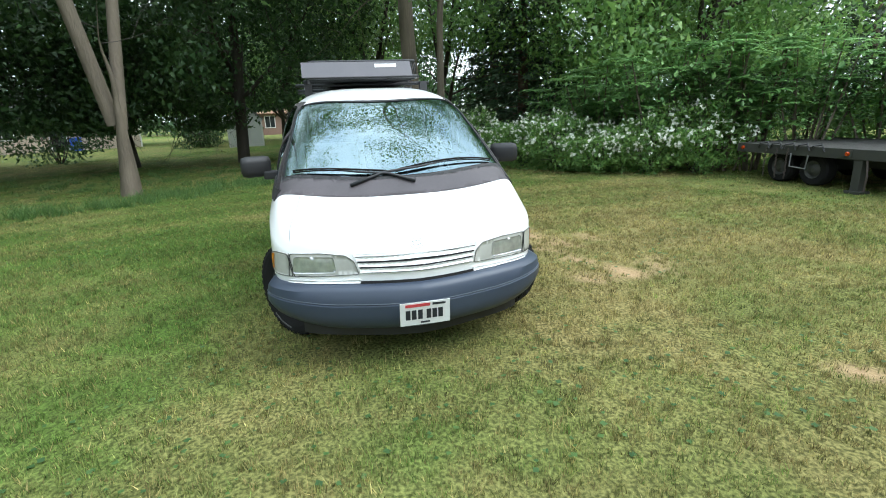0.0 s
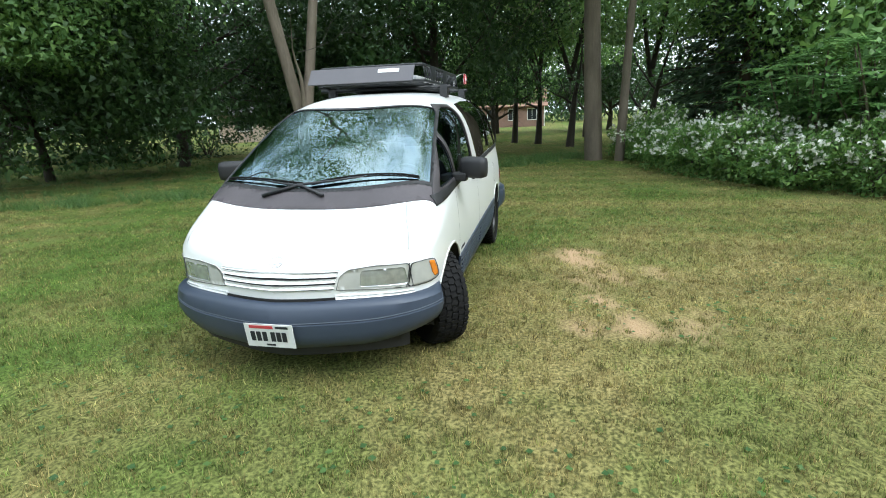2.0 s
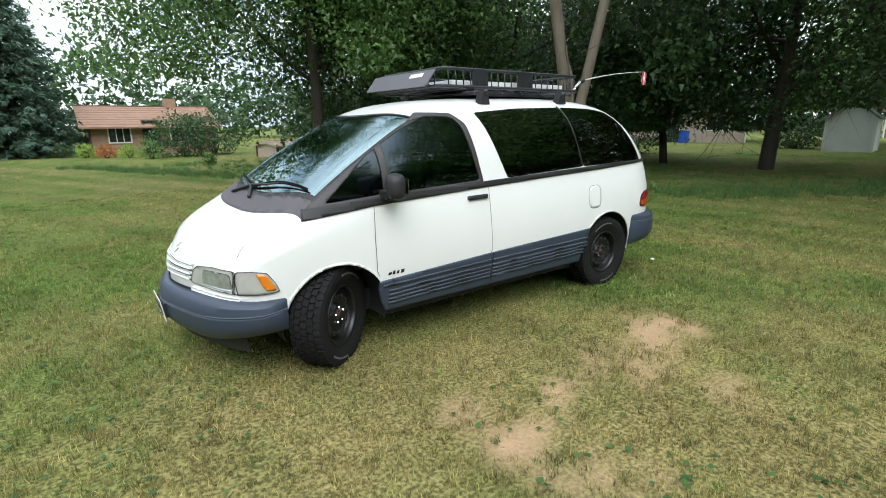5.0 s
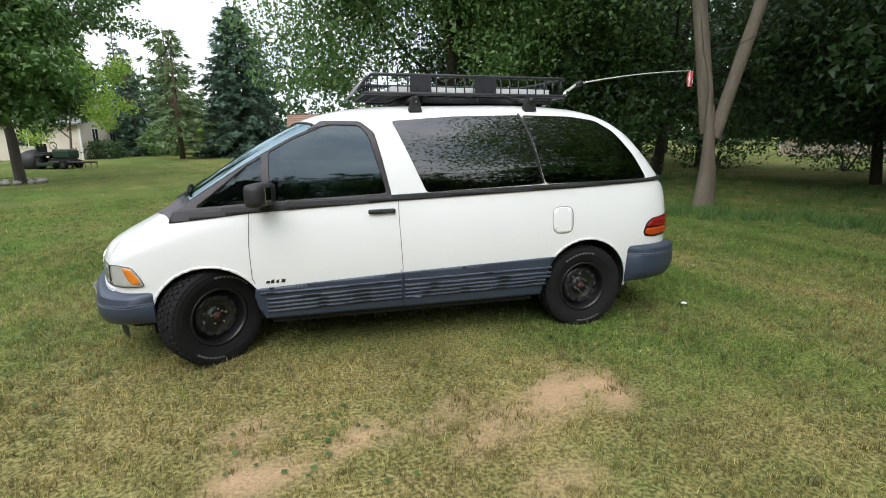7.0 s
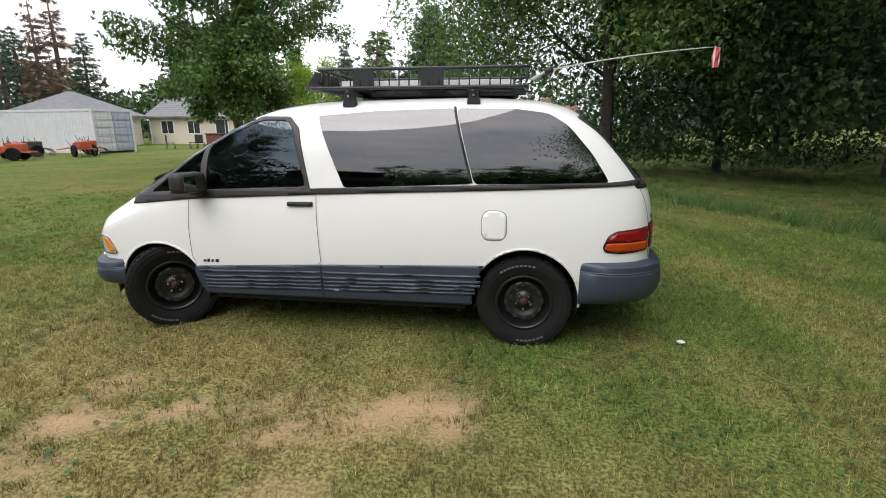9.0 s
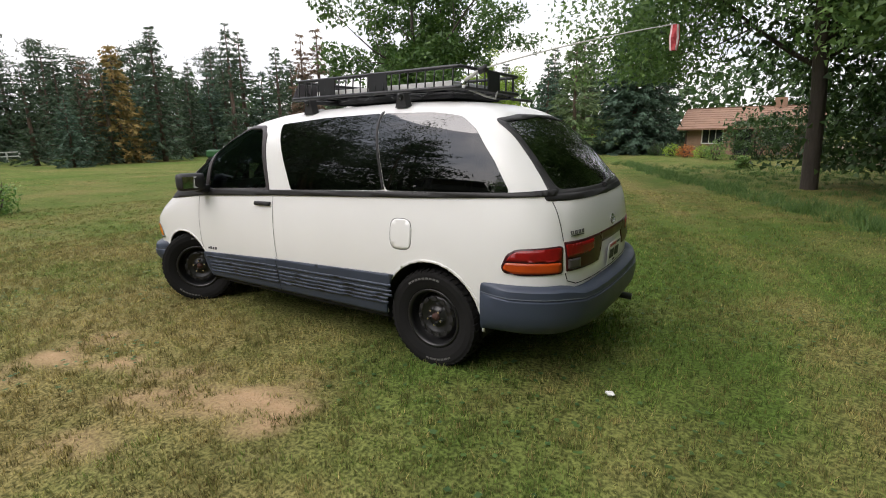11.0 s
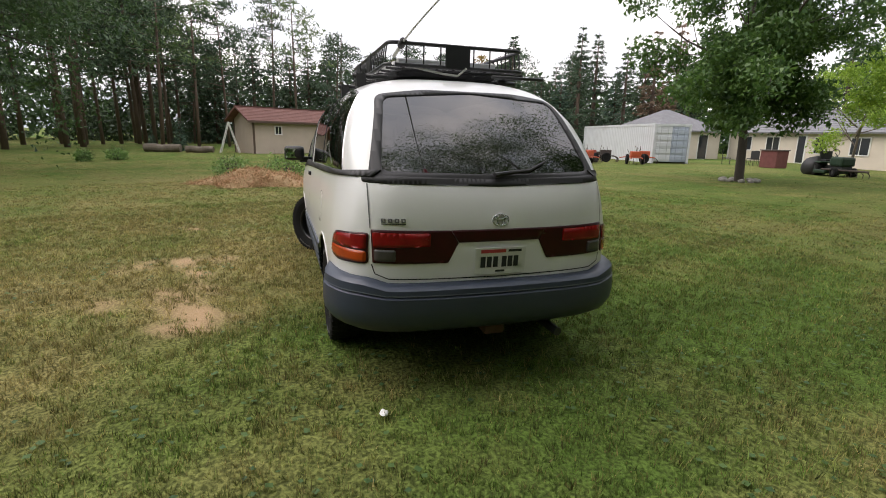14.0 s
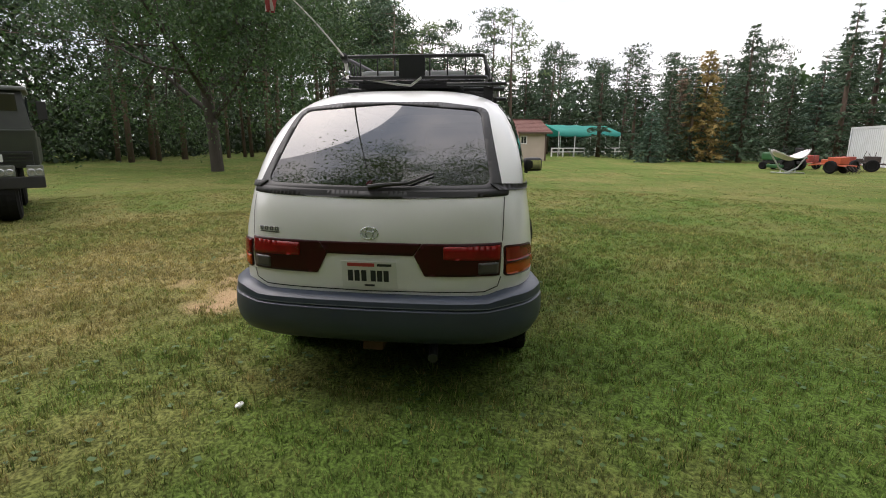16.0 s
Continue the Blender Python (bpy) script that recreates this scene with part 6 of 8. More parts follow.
# ---- bushes ----
def bush(name, label, x, y, w, h, leaf, count, size, seed, group="", flat=1.0):
    ob = thing(name, label, "bush", Matrix.Translation((x, y, -.02)), group)
    g = Grower(seed)
    for k in range(7):
        a = k * .9
        g.limb((.06 * math.cos(a), .06 * math.sin(a), 0), (math.cos(a) * .55, math.sin(a) * .55, 1), h * .72, .03, 1, 3, up=.15, children=(2, 3))
    r = np.random.RandomState(seed)
    u = r.normal(0, 1, (count, 3))
    u /= np.linalg.norm(u, axis=1)[:, None]
    rad = r.uniform(.35, 1, count) ** .5
    lump = 1 + .28 * np.sin(u[:, 0] * 5 + seed) * np.cos(u[:, 1] * 6 - seed) + .15 * np.sin(u[:, 2] * 9 + seed)
    c = u * (rad * lump)[:, None] * np.array([w / 2, w / 2 * flat, h * .55]) + np.array([0, 0, h * .5])
    c[:, 2] = np.maximum(c[:, 2], .03)
    part("stem", g.bm, BARK_DARK, ob)
    link_mesh("crown", leaf_mesh("crown", c, size, seed + 1, .1), leaf, ob)
    return ob


def sumac(x, y, h, seed):
    """A sumac with long feathered leaves in rosettes."""
    ob = thing("sumac_shrub", "leafy sumac shrub with long feathered leaves", "shrub", Matrix.Translation((x, y, 0)), "sumac shrubs")
    r = random.Random(seed)
    bm, cs, ds, ss = bmesh.new(), [], [], []
    for k in range(9):
        a = r.uniform(0, 6.28)
        rr, top = r.uniform(.2, 1.15), h * r.uniform(.55, 1.0)
        tip = Vector((math.cos(a) * rr, math.sin(a) * rr, top))
        tube(bm, [(tip.x * .25, tip.y * .25, 0), (tip.x * .7, tip.y * .7, top * .6), tip], [.03, .022, .012], 5, cap=False)
        for q, n in ((tip, 11), (tip * .8, 7), (tip * .6, 5)):
            for j in range(n):
                b = 6.283 * j / n + r.uniform(-.3, .3)
                ln = r.uniform(.38, .6)
                out = Vector((math.cos(b), math.sin(b), r.uniform(.05, .45))).normalized()
                for m in range(8):
                    u = (m + 1) / 8
                    p = q + out * ln * u - Vector((0, 0, .28 * ln * u * u))
                    side = out.cross(Vector((0, 0, 1))).normalized()
                    for sg in (1, -1):
                        cs.append(tuple(p))
                        ds.append(tuple((side * sg + out * .5 - Vector((0, 0, .35))).normalized()))
                        ss.append(.15 * (1 - .4 * u))
        for _ in range(90):
            way = Vector((r.gauss(0, 1), r.gauss(0, 1), r.gauss(-.2, .7))).normalized()
            cs.append(tuple(tip * r.uniform(.5, 1.0) + Vector((r.gauss(0, .30), r.gauss(0, .30), r.gauss(0, .22)))))
            ds.append(tuple(way))
            ss.append(r.uniform(.10, .19))
    part("stem", bm, BARK, ob)
    c, d, s = np.array(cs), np.array(ds), np.array(ss)[:, None]
    e = np.cross(d, np.array([.2, .1, 1.0]))
    e /= np.linalg.norm(e, axis=1)[:, None] + 1e-6
    v = np.empty((len(c), 4, 3))
    v[:, 0], v[:, 2] = c, c + d * s
    v[:, 1], v[:, 3] = c + d * s * .45 + e * s * .26, c + d * s * .45 - e * s * .26
    link_mesh("crown", fast_mesh("crown", v.reshape(-1, 3), np.arange(len(c) * 4).reshape(-1, 4)), LEAF_SUMAC, ob)


for k, (x, y) in enumerate(((-6.4, 8.9), (-4.8, 9.6), (-3.4, 10.8), (-1.8, 11.9), (.2, 12.8), (-8.2, 8.2))):
    bush("shrub", "dense green shrub under the sumacs", x, y, 2.6, 2.0, LEAF_MAPLE, 2600, .13, 800 + k, "shrubs under the sumacs")
line = [(-11.2, 4.3), (-9.6, 4.6), (-8.2, 4.9), (-6.9, 5.1), (-5.8, 5.6), (-4.8, 6.2), (-4.0, 7.0), (-3.4, 7.9)]
blossom = mat("white_blossom", (.84, .84, .78), (.72, .73, .64), rough=.7, island=.15, leaf=.3)
for k, (x, y) in enumerate(line):
    h = 1.25 + .25 * math.sin(k * 2.1)
    ob = bush("flowering_bush", "rambling rose bush covered in white blossom", x, y, 1.9, h, LEAF_MAPLE, 5200, .085, 200 + k, "white flowering bushes")
    r = np.random.RandomState(300 + k)
    n = 190
    u = r.normal(0, 1, (n, 3))
    u[:, 2] = np.abs(u[:, 2]) * .9 - .1
    u /= np.linalg.norm(u, axis=1)[:, None]
    lump = 1 + .28 * np.sin(u[:, 0] * 5 + 200 + k) * np.cos(u[:, 1] * 6 - 200 - k) + .15 * np.sin(u[:, 2] * 9 + 200 + k)
    c = u * (lump * r.uniform(.88, 1.04, n))[:, None] * np.array([.95, .95, h * .55]) + np.array([0, 0, h * .5])
    c = c[c[:, 2] > .12]
    # each blossom is a rosette of small petals
    m = 6
    cc = np.repeat(c, m, 0) + r.normal(0, .016, (len(c) * m, 3))
    link_mesh("blossom", leaf_mesh("blossom", cc, .056, 400 + k, 0, 1.1), blossom, ob, "white blossom clusters")
for k, (x, y, h) in enumerate(((-6.6, 7.4, 2.6), (-5.0, 8.2, 3.0), (-3.6, 8.6, 3.1), (-2.3, 9.6, 3.0), (-.8, 10.9, 3.3), (1.2, 11.6, 3.2), (3.0, 11.8, 3.0), (-8.4, 6.8, 2.2), (-5.9, 6.9, 2.6), (-4.3, 7.6, 2.7), (-3.0, 9.0, 3.0), (-3.3, 8.5, 2.6), (.2, 11.1, 3.4), (-1.6, 10.9, 2.8))):
    sumac(x, y, h, 500 + k)
for k, (x, y, w, h, lf) in enumerate(((-1.2, -27.8, 3.6, 2.4, LEAF_DARK), (-3.0, -29.0, 4.0, 2.6, LEAF_DARK), (.6, -26.6, 1.2, .9, LEAF_MAPLE), (-.9, -20.5, .5, .45, LEAF_MAPLE), (14.6, -40.5, 4.5, 3.0, LEAF_DARK), (12.2, -37.5, 3.0, 2.4, LEAF_MAPLE), (8.6, -35.8, 2.6, 2.2, LEAF_YOUNG),
                                      (-16.5, -15.5, 5.0, 3.0, LEAF_DARK), (-20.0, -12.0, 5.0, 2.6, LEAF_DARK), (-13.5, -19.0, 5.0, 3.0, LEAF_DARK), (-8.5, -24.5, 4.0, 2.4, LEAF_DARK), (-30, -8, 3.0, 1.8, LEAF_DARK), (15.5, -34.0, 3.0, 1.2, LEAF_DARK), (-24, 8.5, 4.0, 2.2, LEAF_MAPLE),
                                      (23.6, 8.4, .9, .55, LEAF_MAPLE), (22.2, 9.3, .7, .5, LEAF_MAPLE), (12.6, 1.0, 1.3, .75, LEAF_MAPLE), (13.2, 2.6, 1.1, .65, LEAF_LIGHT), (12.9, -.4, 1.1, .7, LEAF_MAPLE))):
    bush("shrub", "rounded green shrub on the grass", x, y, w, h, lf, 2600 if w > 1.5 else 900, .16 if w > 1.5 else .09, 600 + k)
for k, (x, y, c) in enumerate(((8.6, -37.0, LEAF_YOUNG), (5.6, -33.5, LEAF_MAPLE), (4.4, -31.5, LEAF_DARK), (3.3, -30.4, LEAF_YOUNG), (2.4, -29.6, mat("orange_flowers", (.5, .12, .03), (.35, .2, .05), island=.3, leaf=.2)), (1.4, -28.8, LEAF_YOUNG), (6.4, -34.8, mat("orange_flowers", (.5, .12, .03))))):
    bush("garden_plant", "low garden plant in a flower bed", x, y, 1.1, .7, c, 700, .10, 700 + k, "plants of the flower bed")

# far woods that close the view
r = np.random.RandomState(55)
pts = []
for cx, cy, n in ((-70, 0, 1), (0, 95, 1), (95, 0, 1), (0, -85, 1)):
    for _ in range(2600):
        a = math.atan2(cy, cx) + r.uniform(-.85, .85)
        d = (78 if cx or cy > 0 else 75) * r.uniform(.92, 1.15)
        top = 8.5 + 4 * math.sin(a * 17) * math.sin(a * 5.3) + r.uniform(-1, 1)
        pts.append((d * math.cos(a), d * math.sin(a), top * r.uniform(0, 1) ** .8))
pts = np.array(pts)
tagged(link_mesh("far_woods", leaf_mesh("far_woods", np.repeat(pts, 6, 0) + r.normal(0, .6, (len(pts) * 6, 3)), .85, 56, .1, .7), LEAF_DARK), "dark distant woods all round the fields", "woods", kind="stuff")

# undergrowth whose dark colour paints the deep shade between the trunks
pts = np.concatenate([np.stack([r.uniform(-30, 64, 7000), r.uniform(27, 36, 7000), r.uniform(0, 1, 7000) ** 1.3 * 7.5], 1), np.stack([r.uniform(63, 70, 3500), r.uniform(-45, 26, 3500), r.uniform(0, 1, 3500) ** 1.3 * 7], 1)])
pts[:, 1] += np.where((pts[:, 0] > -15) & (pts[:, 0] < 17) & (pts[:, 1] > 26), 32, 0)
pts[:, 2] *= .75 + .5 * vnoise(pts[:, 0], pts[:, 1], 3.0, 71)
tagged(link_mesh("undergrowth", leaf_mesh("undergrowth", np.repeat(pts, 5, 0) + r.normal(0, .45, (len(pts) * 5, 3)), .5, 57, .1, .65), UNDERGROWTH), "undergrowth between the pine trunks, coloured dark for forest shade", "undergrowth", kind="stuff")

# ---- buildings ----
SIDING_TAN = mat("tan_lap_siding", (.49, .40, .32), (.42, .345, .275), rough=.7, scale=1.5, grain=30, bump=.1)
SIDING_CREAM = mat("cream_siding", (.62, .55, .45), (.55, .48, .39), rough=.7, scale=1.5, grain=30, bump=.1)
SIDING_WHITE = mat("white_siding", (.66, .66, .63), (.57, .57, .55), rough=.7, scale=1.5, grain=30, bump=.1)
BRICK_TAN = mat("tan_brick", (.33, .21, .14), (.25, .155, .105), rough=.85, scale=6, grain=40, bump=.3)
ROOF_BROWN = mat("brown_shingles", (.165, .072, .055), (.12, .055, .045), rough=.9, scale=3, grain=26, bump=.4)
ROOF_GREY = mat("grey_shingles", (.19, .19, .195), (.14, .14, .145), rough=.9, scale=3, grain=26, bump=.4)
ROOF_ORANGE = mat("weathered_orange_shingles", (.27, .155, .10), (.20, .12, .08), rough=.9, scale=3, grain=26, bump=.4)
ROOF_DARK = mat("dark_shingles", (.07, .065, .065), (.05, .047, .047), rough=.9, scale=3, grain=26, bump=.4)
TRIM_BROWN = mat("brown_trim", (.10, .058, .040), (.075, .045, .032), rough=.6)
TRIM_WHITE = mat("white_trim", (.74, .73, .70), (.66, .65, .62), rough=.55)
PANE = mat("dark_window_pane", (.02, .024, .026), (.03, .034, .036), rough=.06, spec=.7, scale=2)
METAL_WHITE = mat("white_container_steel", (.62, .64, .66), (.52, .53, .54), rough=.5, scale=1.5, grain=12, bump=.05)
METAL_PALEBLUE = mat("pale_blue_steel", (.42, .47, .55), (.35, .39, .46), rough=.5, scale=1.5, grain=12)
TARP = mat("turquoise_tarpaulin", (.020, .36, .285), (.03, .30, .245), rough=.55, scale=1.2, grain=9, leaf=.3)
WOOD_GREY = mat("weathered_wood", (.20, .165, .125), (.14, .115, .09), rough=.9, scale=3, grain=40, stretch=(1, 8, 8), bump=.2)
ORANGE = mat("faded_orange_paint", (.48, .085, .025), (.36, .07, .03), rough=.55, scale=5, grain=30)
RED_PAINT = mat("faded_red_paint", (.36, .06, .04), (.26, .05, .04), rough=.6, scale=5, grain=30)
GREEN_PAINT = mat("machine_green_paint", (.025, .11, .035), (.02, .085, .03), rough=.45, scale=5)
BLUE_PAINT = mat("blue_plastic", (.02, .10, .55), (.02, .08, .45), rough=.5)
RUSTY = mat("rusty_dark_steel", (.075, .055, .045), (.05, .04, .036), rough=.8, scale=6, grain=50, bump=.2)
OLIVE = mat("dull_black_green_steel", (.030, .034, .028), (.045, .044, .036), rough=.75, scale=4, grain=50, bump=.15)
MACHINE_BLACK = mat("machine_black", (.018, .018, .019), (.03, .03, .03), rough=.6, scale=5)
PALE_CLOTH = mat("pale_canvas", (.70, .66, .64), (.60, .56, .55), rough=.85, scale=4, grain=60)


def frame_at(x, y, toward, z=0.0):
    """Local frame at a corner: its x axis runs toward the given point, its y axis to the left of that."""
    a = math.atan2(toward[1] - y, toward[0] - x)
    return Matrix.Translation((x, y, z)) @ Matrix.Rotation(a, 4, "Z")


def prism_body(bm, length, width, eave, ridge, base=-.1):
    a = [bm.verts.new(p) for p in ((0, 0, base), (0, width, base), (0, width, eave), (0, width / 2, ridge), (0, 0, eave))]
    b = [bm.verts.new((length, v.co.y, v.co.z)) for v in a]
    bm.faces.new(a[::-1])
    bm.faces.new(b)
    for i in range(5):
        bm.faces.new((a[i], a[(i + 1) % 5], b[(i + 1) % 5], b[i]))
    return bm


def lap_boards(bm, length, width, eave, ridge, course, out=.014):
    """Overlapping boards on all four walls, gables included."""
    n = int(ridge / course)
    for k in range(n):
        z0, z1 = k * course, (k + 1) * course + .006
        if z1 <= eave + .01:
            for y, s in ((0, -1), (width, 1)):
                v = [bm.verts.new((x, y + s * o, z)) for x, o, z in ((-.01, out, z0), (length + .01, out, z0), (length + .01, .003, z1), (-.01, .003, z1))]
                w = [bm.verts.new((x, y, z0)) for x in (-.01, length + .01)]
                bm.faces.new(v)
                bm.faces.new((v[1], v[0], w[0], w[1]))
        inset = max(0, (z1 - eave) / (ridge - eave)) * width / 2
        if inset < width / 2 - .05:
            for x, s in ((0, -1), (length, 1)):
                v = [bm.verts.new((x + s * o, y, z)) for y, o, z in ((inset, out, z0), (width - inset, out, z0), (width - inset, .003, z1), (inset, .003, z1))]
                w = [bm.verts.new((x, y, z0)) for y in (inset, width - inset)]
                bm.faces.new(v)
                bm.faces.new((v[1], v[0], w[0], w[1]))
    return bm


def roof_slopes(ob, length, width, eave, ridge, mtl, over=(.3, .3), hang=.3, thick=.10):
    for s in (0, 1):
        bm = bmesh.new()
        slope = (ridge - eave) / (width / 2)
        rows = 9
        prev = None
        for k in range(rows + 1):
            u = k / rows
            yy = -hang + (width / 2 + hang) * u
            zz = eave - hang * slope + (width / 2 + hang) * u * slope + .03
            pair = [bm.verts.new((x, yy if s == 0 else width - yy, zz + d)) for d in (.022, 0) for x in (-over[0], length + over[1])]
            if prev:
                bm.faces.new((prev[0], prev[1], pair[3], pair[2]))
                bm.faces.new((pair[2], pair[3], pair[1], pair[0]))
            prev = pair
        z0, z1 = eave - hang * slope, ridge
        v = [bm.verts.new((x, y if s == 0 else width - y, z)) for x in (-over[0], length + over[1]) for y, z in ((-hang, z0 + .05), (-hang, z0 + .05 - thick), (width / 2, z1 + .03 - thick), (width / 2, z1 + .05))]
        for q in ((0, 1, 2, 3), (7, 6, 5, 4), (0, 4, 5, 1), (1, 5, 6, 2)):
            bm.faces.new([v[i] for i in q])
        part("roof", bm, mtl, ob)
    bm = bmesh.new()
    cuboid(bm, -over[0], width / 2 - .09, ridge + .045, length + over[1], width / 2 + .09, ridge + .075)
    part("ridge_cap", bm, mtl, ob)


def window_on(ob, side, u, z, w, h, length, width, trim=None, bars=1, name="window"):
    """A framed window on a wall: side f (y=0), b, l (x=0) or r; u runs along the wall."""
    m = {"f": Matrix.Translation((u, 0, z)), "b": Matrix.Translation((u, width, z)) @ Matrix.Rotation(math.pi, 4, "Z"),
         "l": Matrix.Translation((0, u, z)) @ Matrix.Rotation(-math.pi / 2, 4, "Z"), "r": Matrix.Translation((length, u, z)) @ Matrix.Rotation(math.pi / 2, 4, "Z")}[side]
    t = .07
    bm = bmesh.new()
    for q in ((-w / 2 - t, -.05, -h / 2 - t, -w / 2, .0, h / 2 + t), (w / 2, -.05, -h / 2 - t, w / 2 + t, .0, h / 2 + t), (-w / 2, -.05, h / 2, w / 2, .0, h / 2 + t), (-w / 2, -.06, -h / 2 - t, w / 2, .0, -h / 2)):
        cuboid(bm, *q, m=m)
    for k in range(bars):
        x = -w / 2 + w * (k + 1) / (bars + 1)
        cuboid(bm, x - .02, -.042, -h / 2, x + .02, -.02, h / 2, m=m)
    win = part(name, bm, trim or TRIM_WHITE, ob)
    part("pane", one_box(-w / 2, -.03, -h / 2, w / 2, -.018, h / 2, m=m), PANE, win, "dark reflecting pane")
    return win


def gable_building(name, label, category, at, length, width, eave, ridge, wall, roof, course=.13, trim=None, over=(.3, .3), hang=.3, board=True):
    ob = thing(name, label, category, at)
    part("wall", prism_body(bmesh.new(), length, width, eave, ridge), wall, ob)
    if board:
        part("siding", lap_boards(bmesh.new(), length, width, eave, ridge, course), wall, ob, "overlapping boards")
    roof_slopes(ob, length, width, eave, ridge, roof, over, hang)
    for x in (0, length):
        for y in (0, width):
            part("corner_board", one_box(x - .05, y - .05, -.05, x + .05, y + .05, eave), trim or wall, ob)
    return ob


# tan shed with a brown roof
shed = gable_building("garden_shed", "tan lap-sided shed with a brown shingle roof", "shed", frame_at(32.8, 2.8, (36.1, -3.4)), 7.0, 2.9, 2.3, 3.05, SIDING_TAN, ROOF_BROWN, .12, TRIM_BROWN, (.55, .35), .38)
# the camera looks at the side that lies on the right of the long axis
for u in (1.75, 5.1):
    window_on(shed, "f", u, 1.55, .42, .48, 7.0, 2.9)
part("fascia", one_box(-.55, -.42, 2.00, 7.35, -.385, 2.14), TRIM_BROWN, shed)
swing = thing("swing_frame", "white wooden A-frame leaning beside the shed", "swing", Matrix.Translation((33.7, 3.9, 0)))
bm = bmesh.new()
for s in (-.5, .5):
    tube(bm, [(s, -.1, 0), (s * .7, .5, 2.0)], .03, 6)
    tube(bm, [(s, 1.1, 0), (s * .7, .5, 2.0)], .03, 6)
for z in (.6, 1.1, 1.6, 2.0):
    tube(bm, [(-.5 + z * .07, .0 + z * .24, z), (.5 - z * .07, .0 + z * .24, z)], .035, 6)
part("frame", bm, TRIM_WHITE, swing)
for (x0, y0), (x1, y1), r in (((34.2, 9.6), (33.7, 7.4), .27), ((33.8, 7.1), (33.4, 5.4), .22)):
    log = thing("log", "felled log lying in the long grass", "log", group="felled logs")
    bm = bmesh.new()
    tube(bm, [(x0 + (x1 - x0) * t, y0 + (y1 - y0) * t, r - .02 + .03 * math.sin(9 * t)) for t in np.linspace(0, 1, 7)], [r, r * .97, r * 1.02, r * .95, r, r * .93, r * .9], 12)
    part("bark", bm, BARK, log)

# turquoise canopy over tables
canopy_m = frame_at(48.3, -5.3, (53.4, -12.1))
canopy = thing("canopy", "turquoise tarpaulin canopy on white posts", "canopy", canopy_m)
bm = bmesh.new()
rows = []
for i in range(15):
    x = 8.6 * i / 14
    sag = .07 * abs(math.sin(math.pi * i / 3.5))
    rows.append([bm.verts.new((x, y, z - sag * (0 if k in (1, 7) else 1))) for k, (y, z) in enumerate(((-.3, 2.02), (-.3, 2.38), (.7, 2.72), (1.4, 2.96), (2.0, 3.15), (2.6, 2.96), (3.3, 2.72), (4.3, 2.38), (4.3, 2.02)))])
for r0, r1 in zip(rows, rows[1:]):
    for k in range(8):
        bm.faces.new((r0[k], r0[k + 1], r1[k + 1], r1[k]))
part("cover", bm, TARP, canopy, smooth=True)
for x in (0, 2.15, 4.3, 6.45, 8.6):
    for y in (-.25, 4.25):
        part("post", tube(bmesh.new(), [(x, y, -.1), (x, y, 2.38)], .045, 8), TRIM_WHITE, canopy)
fence = thing("low_fence", "low white rail fence round the canopy", "fence", canopy_m)
for x in np.linspace(-1.5, 10, 9):
    part("post", one_box(x - .05, -1.05, -.1, x + .05, -.95, .85), TRIM_WHITE, fence)
for z in (.4, .75):
    part("rail", one_box(-1.5, -1.08, z, 10, -1.051, z + .1), TRIM_WHITE, fence)
for x in (1.8, 5.6):
    tb = thing("picnic_table", "grey weathered picnic table under the canopy", "table", canopy_m @ Matrix.Translation((x, 1.4, 0)), "tables under the canopy")
    part("tabletop", one_box(-.95, -.4, .70, .95, .4, .76, .01), WOOD_GREY, tb)
    for y in (-.75, .75):
        part("bench", one_box(-.95, y - .14, .41, .95, y + .14, .45, .01), WOOD_GREY, tb)
    for xx in (-.7, .7):
        bm = bmesh.new()
        for s in (-1, 1):
            tube(bm, [(xx, s * .7, 0), (xx, s * .25, .7)], .045, 6)
        tube(bm, [(xx, -.8, .38), (xx, .8, .38)], .04, 6)
        part("leg", bm, WOOD_GREY, tb)

# shipping container
box = thing("shipping_container", "white corrugated shipping container with ribbed double doors", "container", frame_at(23.8, -21.7, (36.2, -24.3)))
bm = bmesh.new()
CL, CW, CH = 12.0, 2.44, 2.5
for y, s in ((0, 1), (-CW, -1)):
    xs = []
    for k in range(43):
        x = .15 + k * .275
        xs += [(x, 0), (x + .07, -.035), (x + .14, -.035), (x + .21, 0)]
    xs = [(x, o) for x, o in xs if x < CL - .1]
    lo = [bm.verts.new((x, y + s * o, .16)) for x, o in xs]
    hi = [bm.verts.new((x, y + s * o, CH - .1)) for x, o in xs]
    for i in range(len(xs) - 1):
        bm.faces.new((lo[i], lo[i + 1], hi[i + 1], hi[i]))
cuboid(bm, .05, -CW + .04, CH - .05, CL - .05, -.04, CH - .02)
cuboid(bm, CL - .06, -CW + .04, .1, CL - .03, -.04, CH - .05)
cuboid(bm, .1, -CW + .06, .12, CL - .05, -.06, .16)
part("body", bm, METAL_WHITE, box)
for x in (.06, CL - .06):
    for y in (-.04, -CW + .04):
        part("corner_post", one_box(x - .08, y - .07, 0, x + .08, y + .07, CH), METAL_WHITE, box)
for y in (-.04, -CW + .04):
    for z in (.08, CH - .06):
        part("rail", one_box(.14, y - .05, z - .07, CL - .14, y + .05, z + .07), METAL_WHITE, box)
part("door_header", one_box(-.02, -CW + .11, CH - .14, .1, -.11, CH - .01), METAL_WHITE, box)
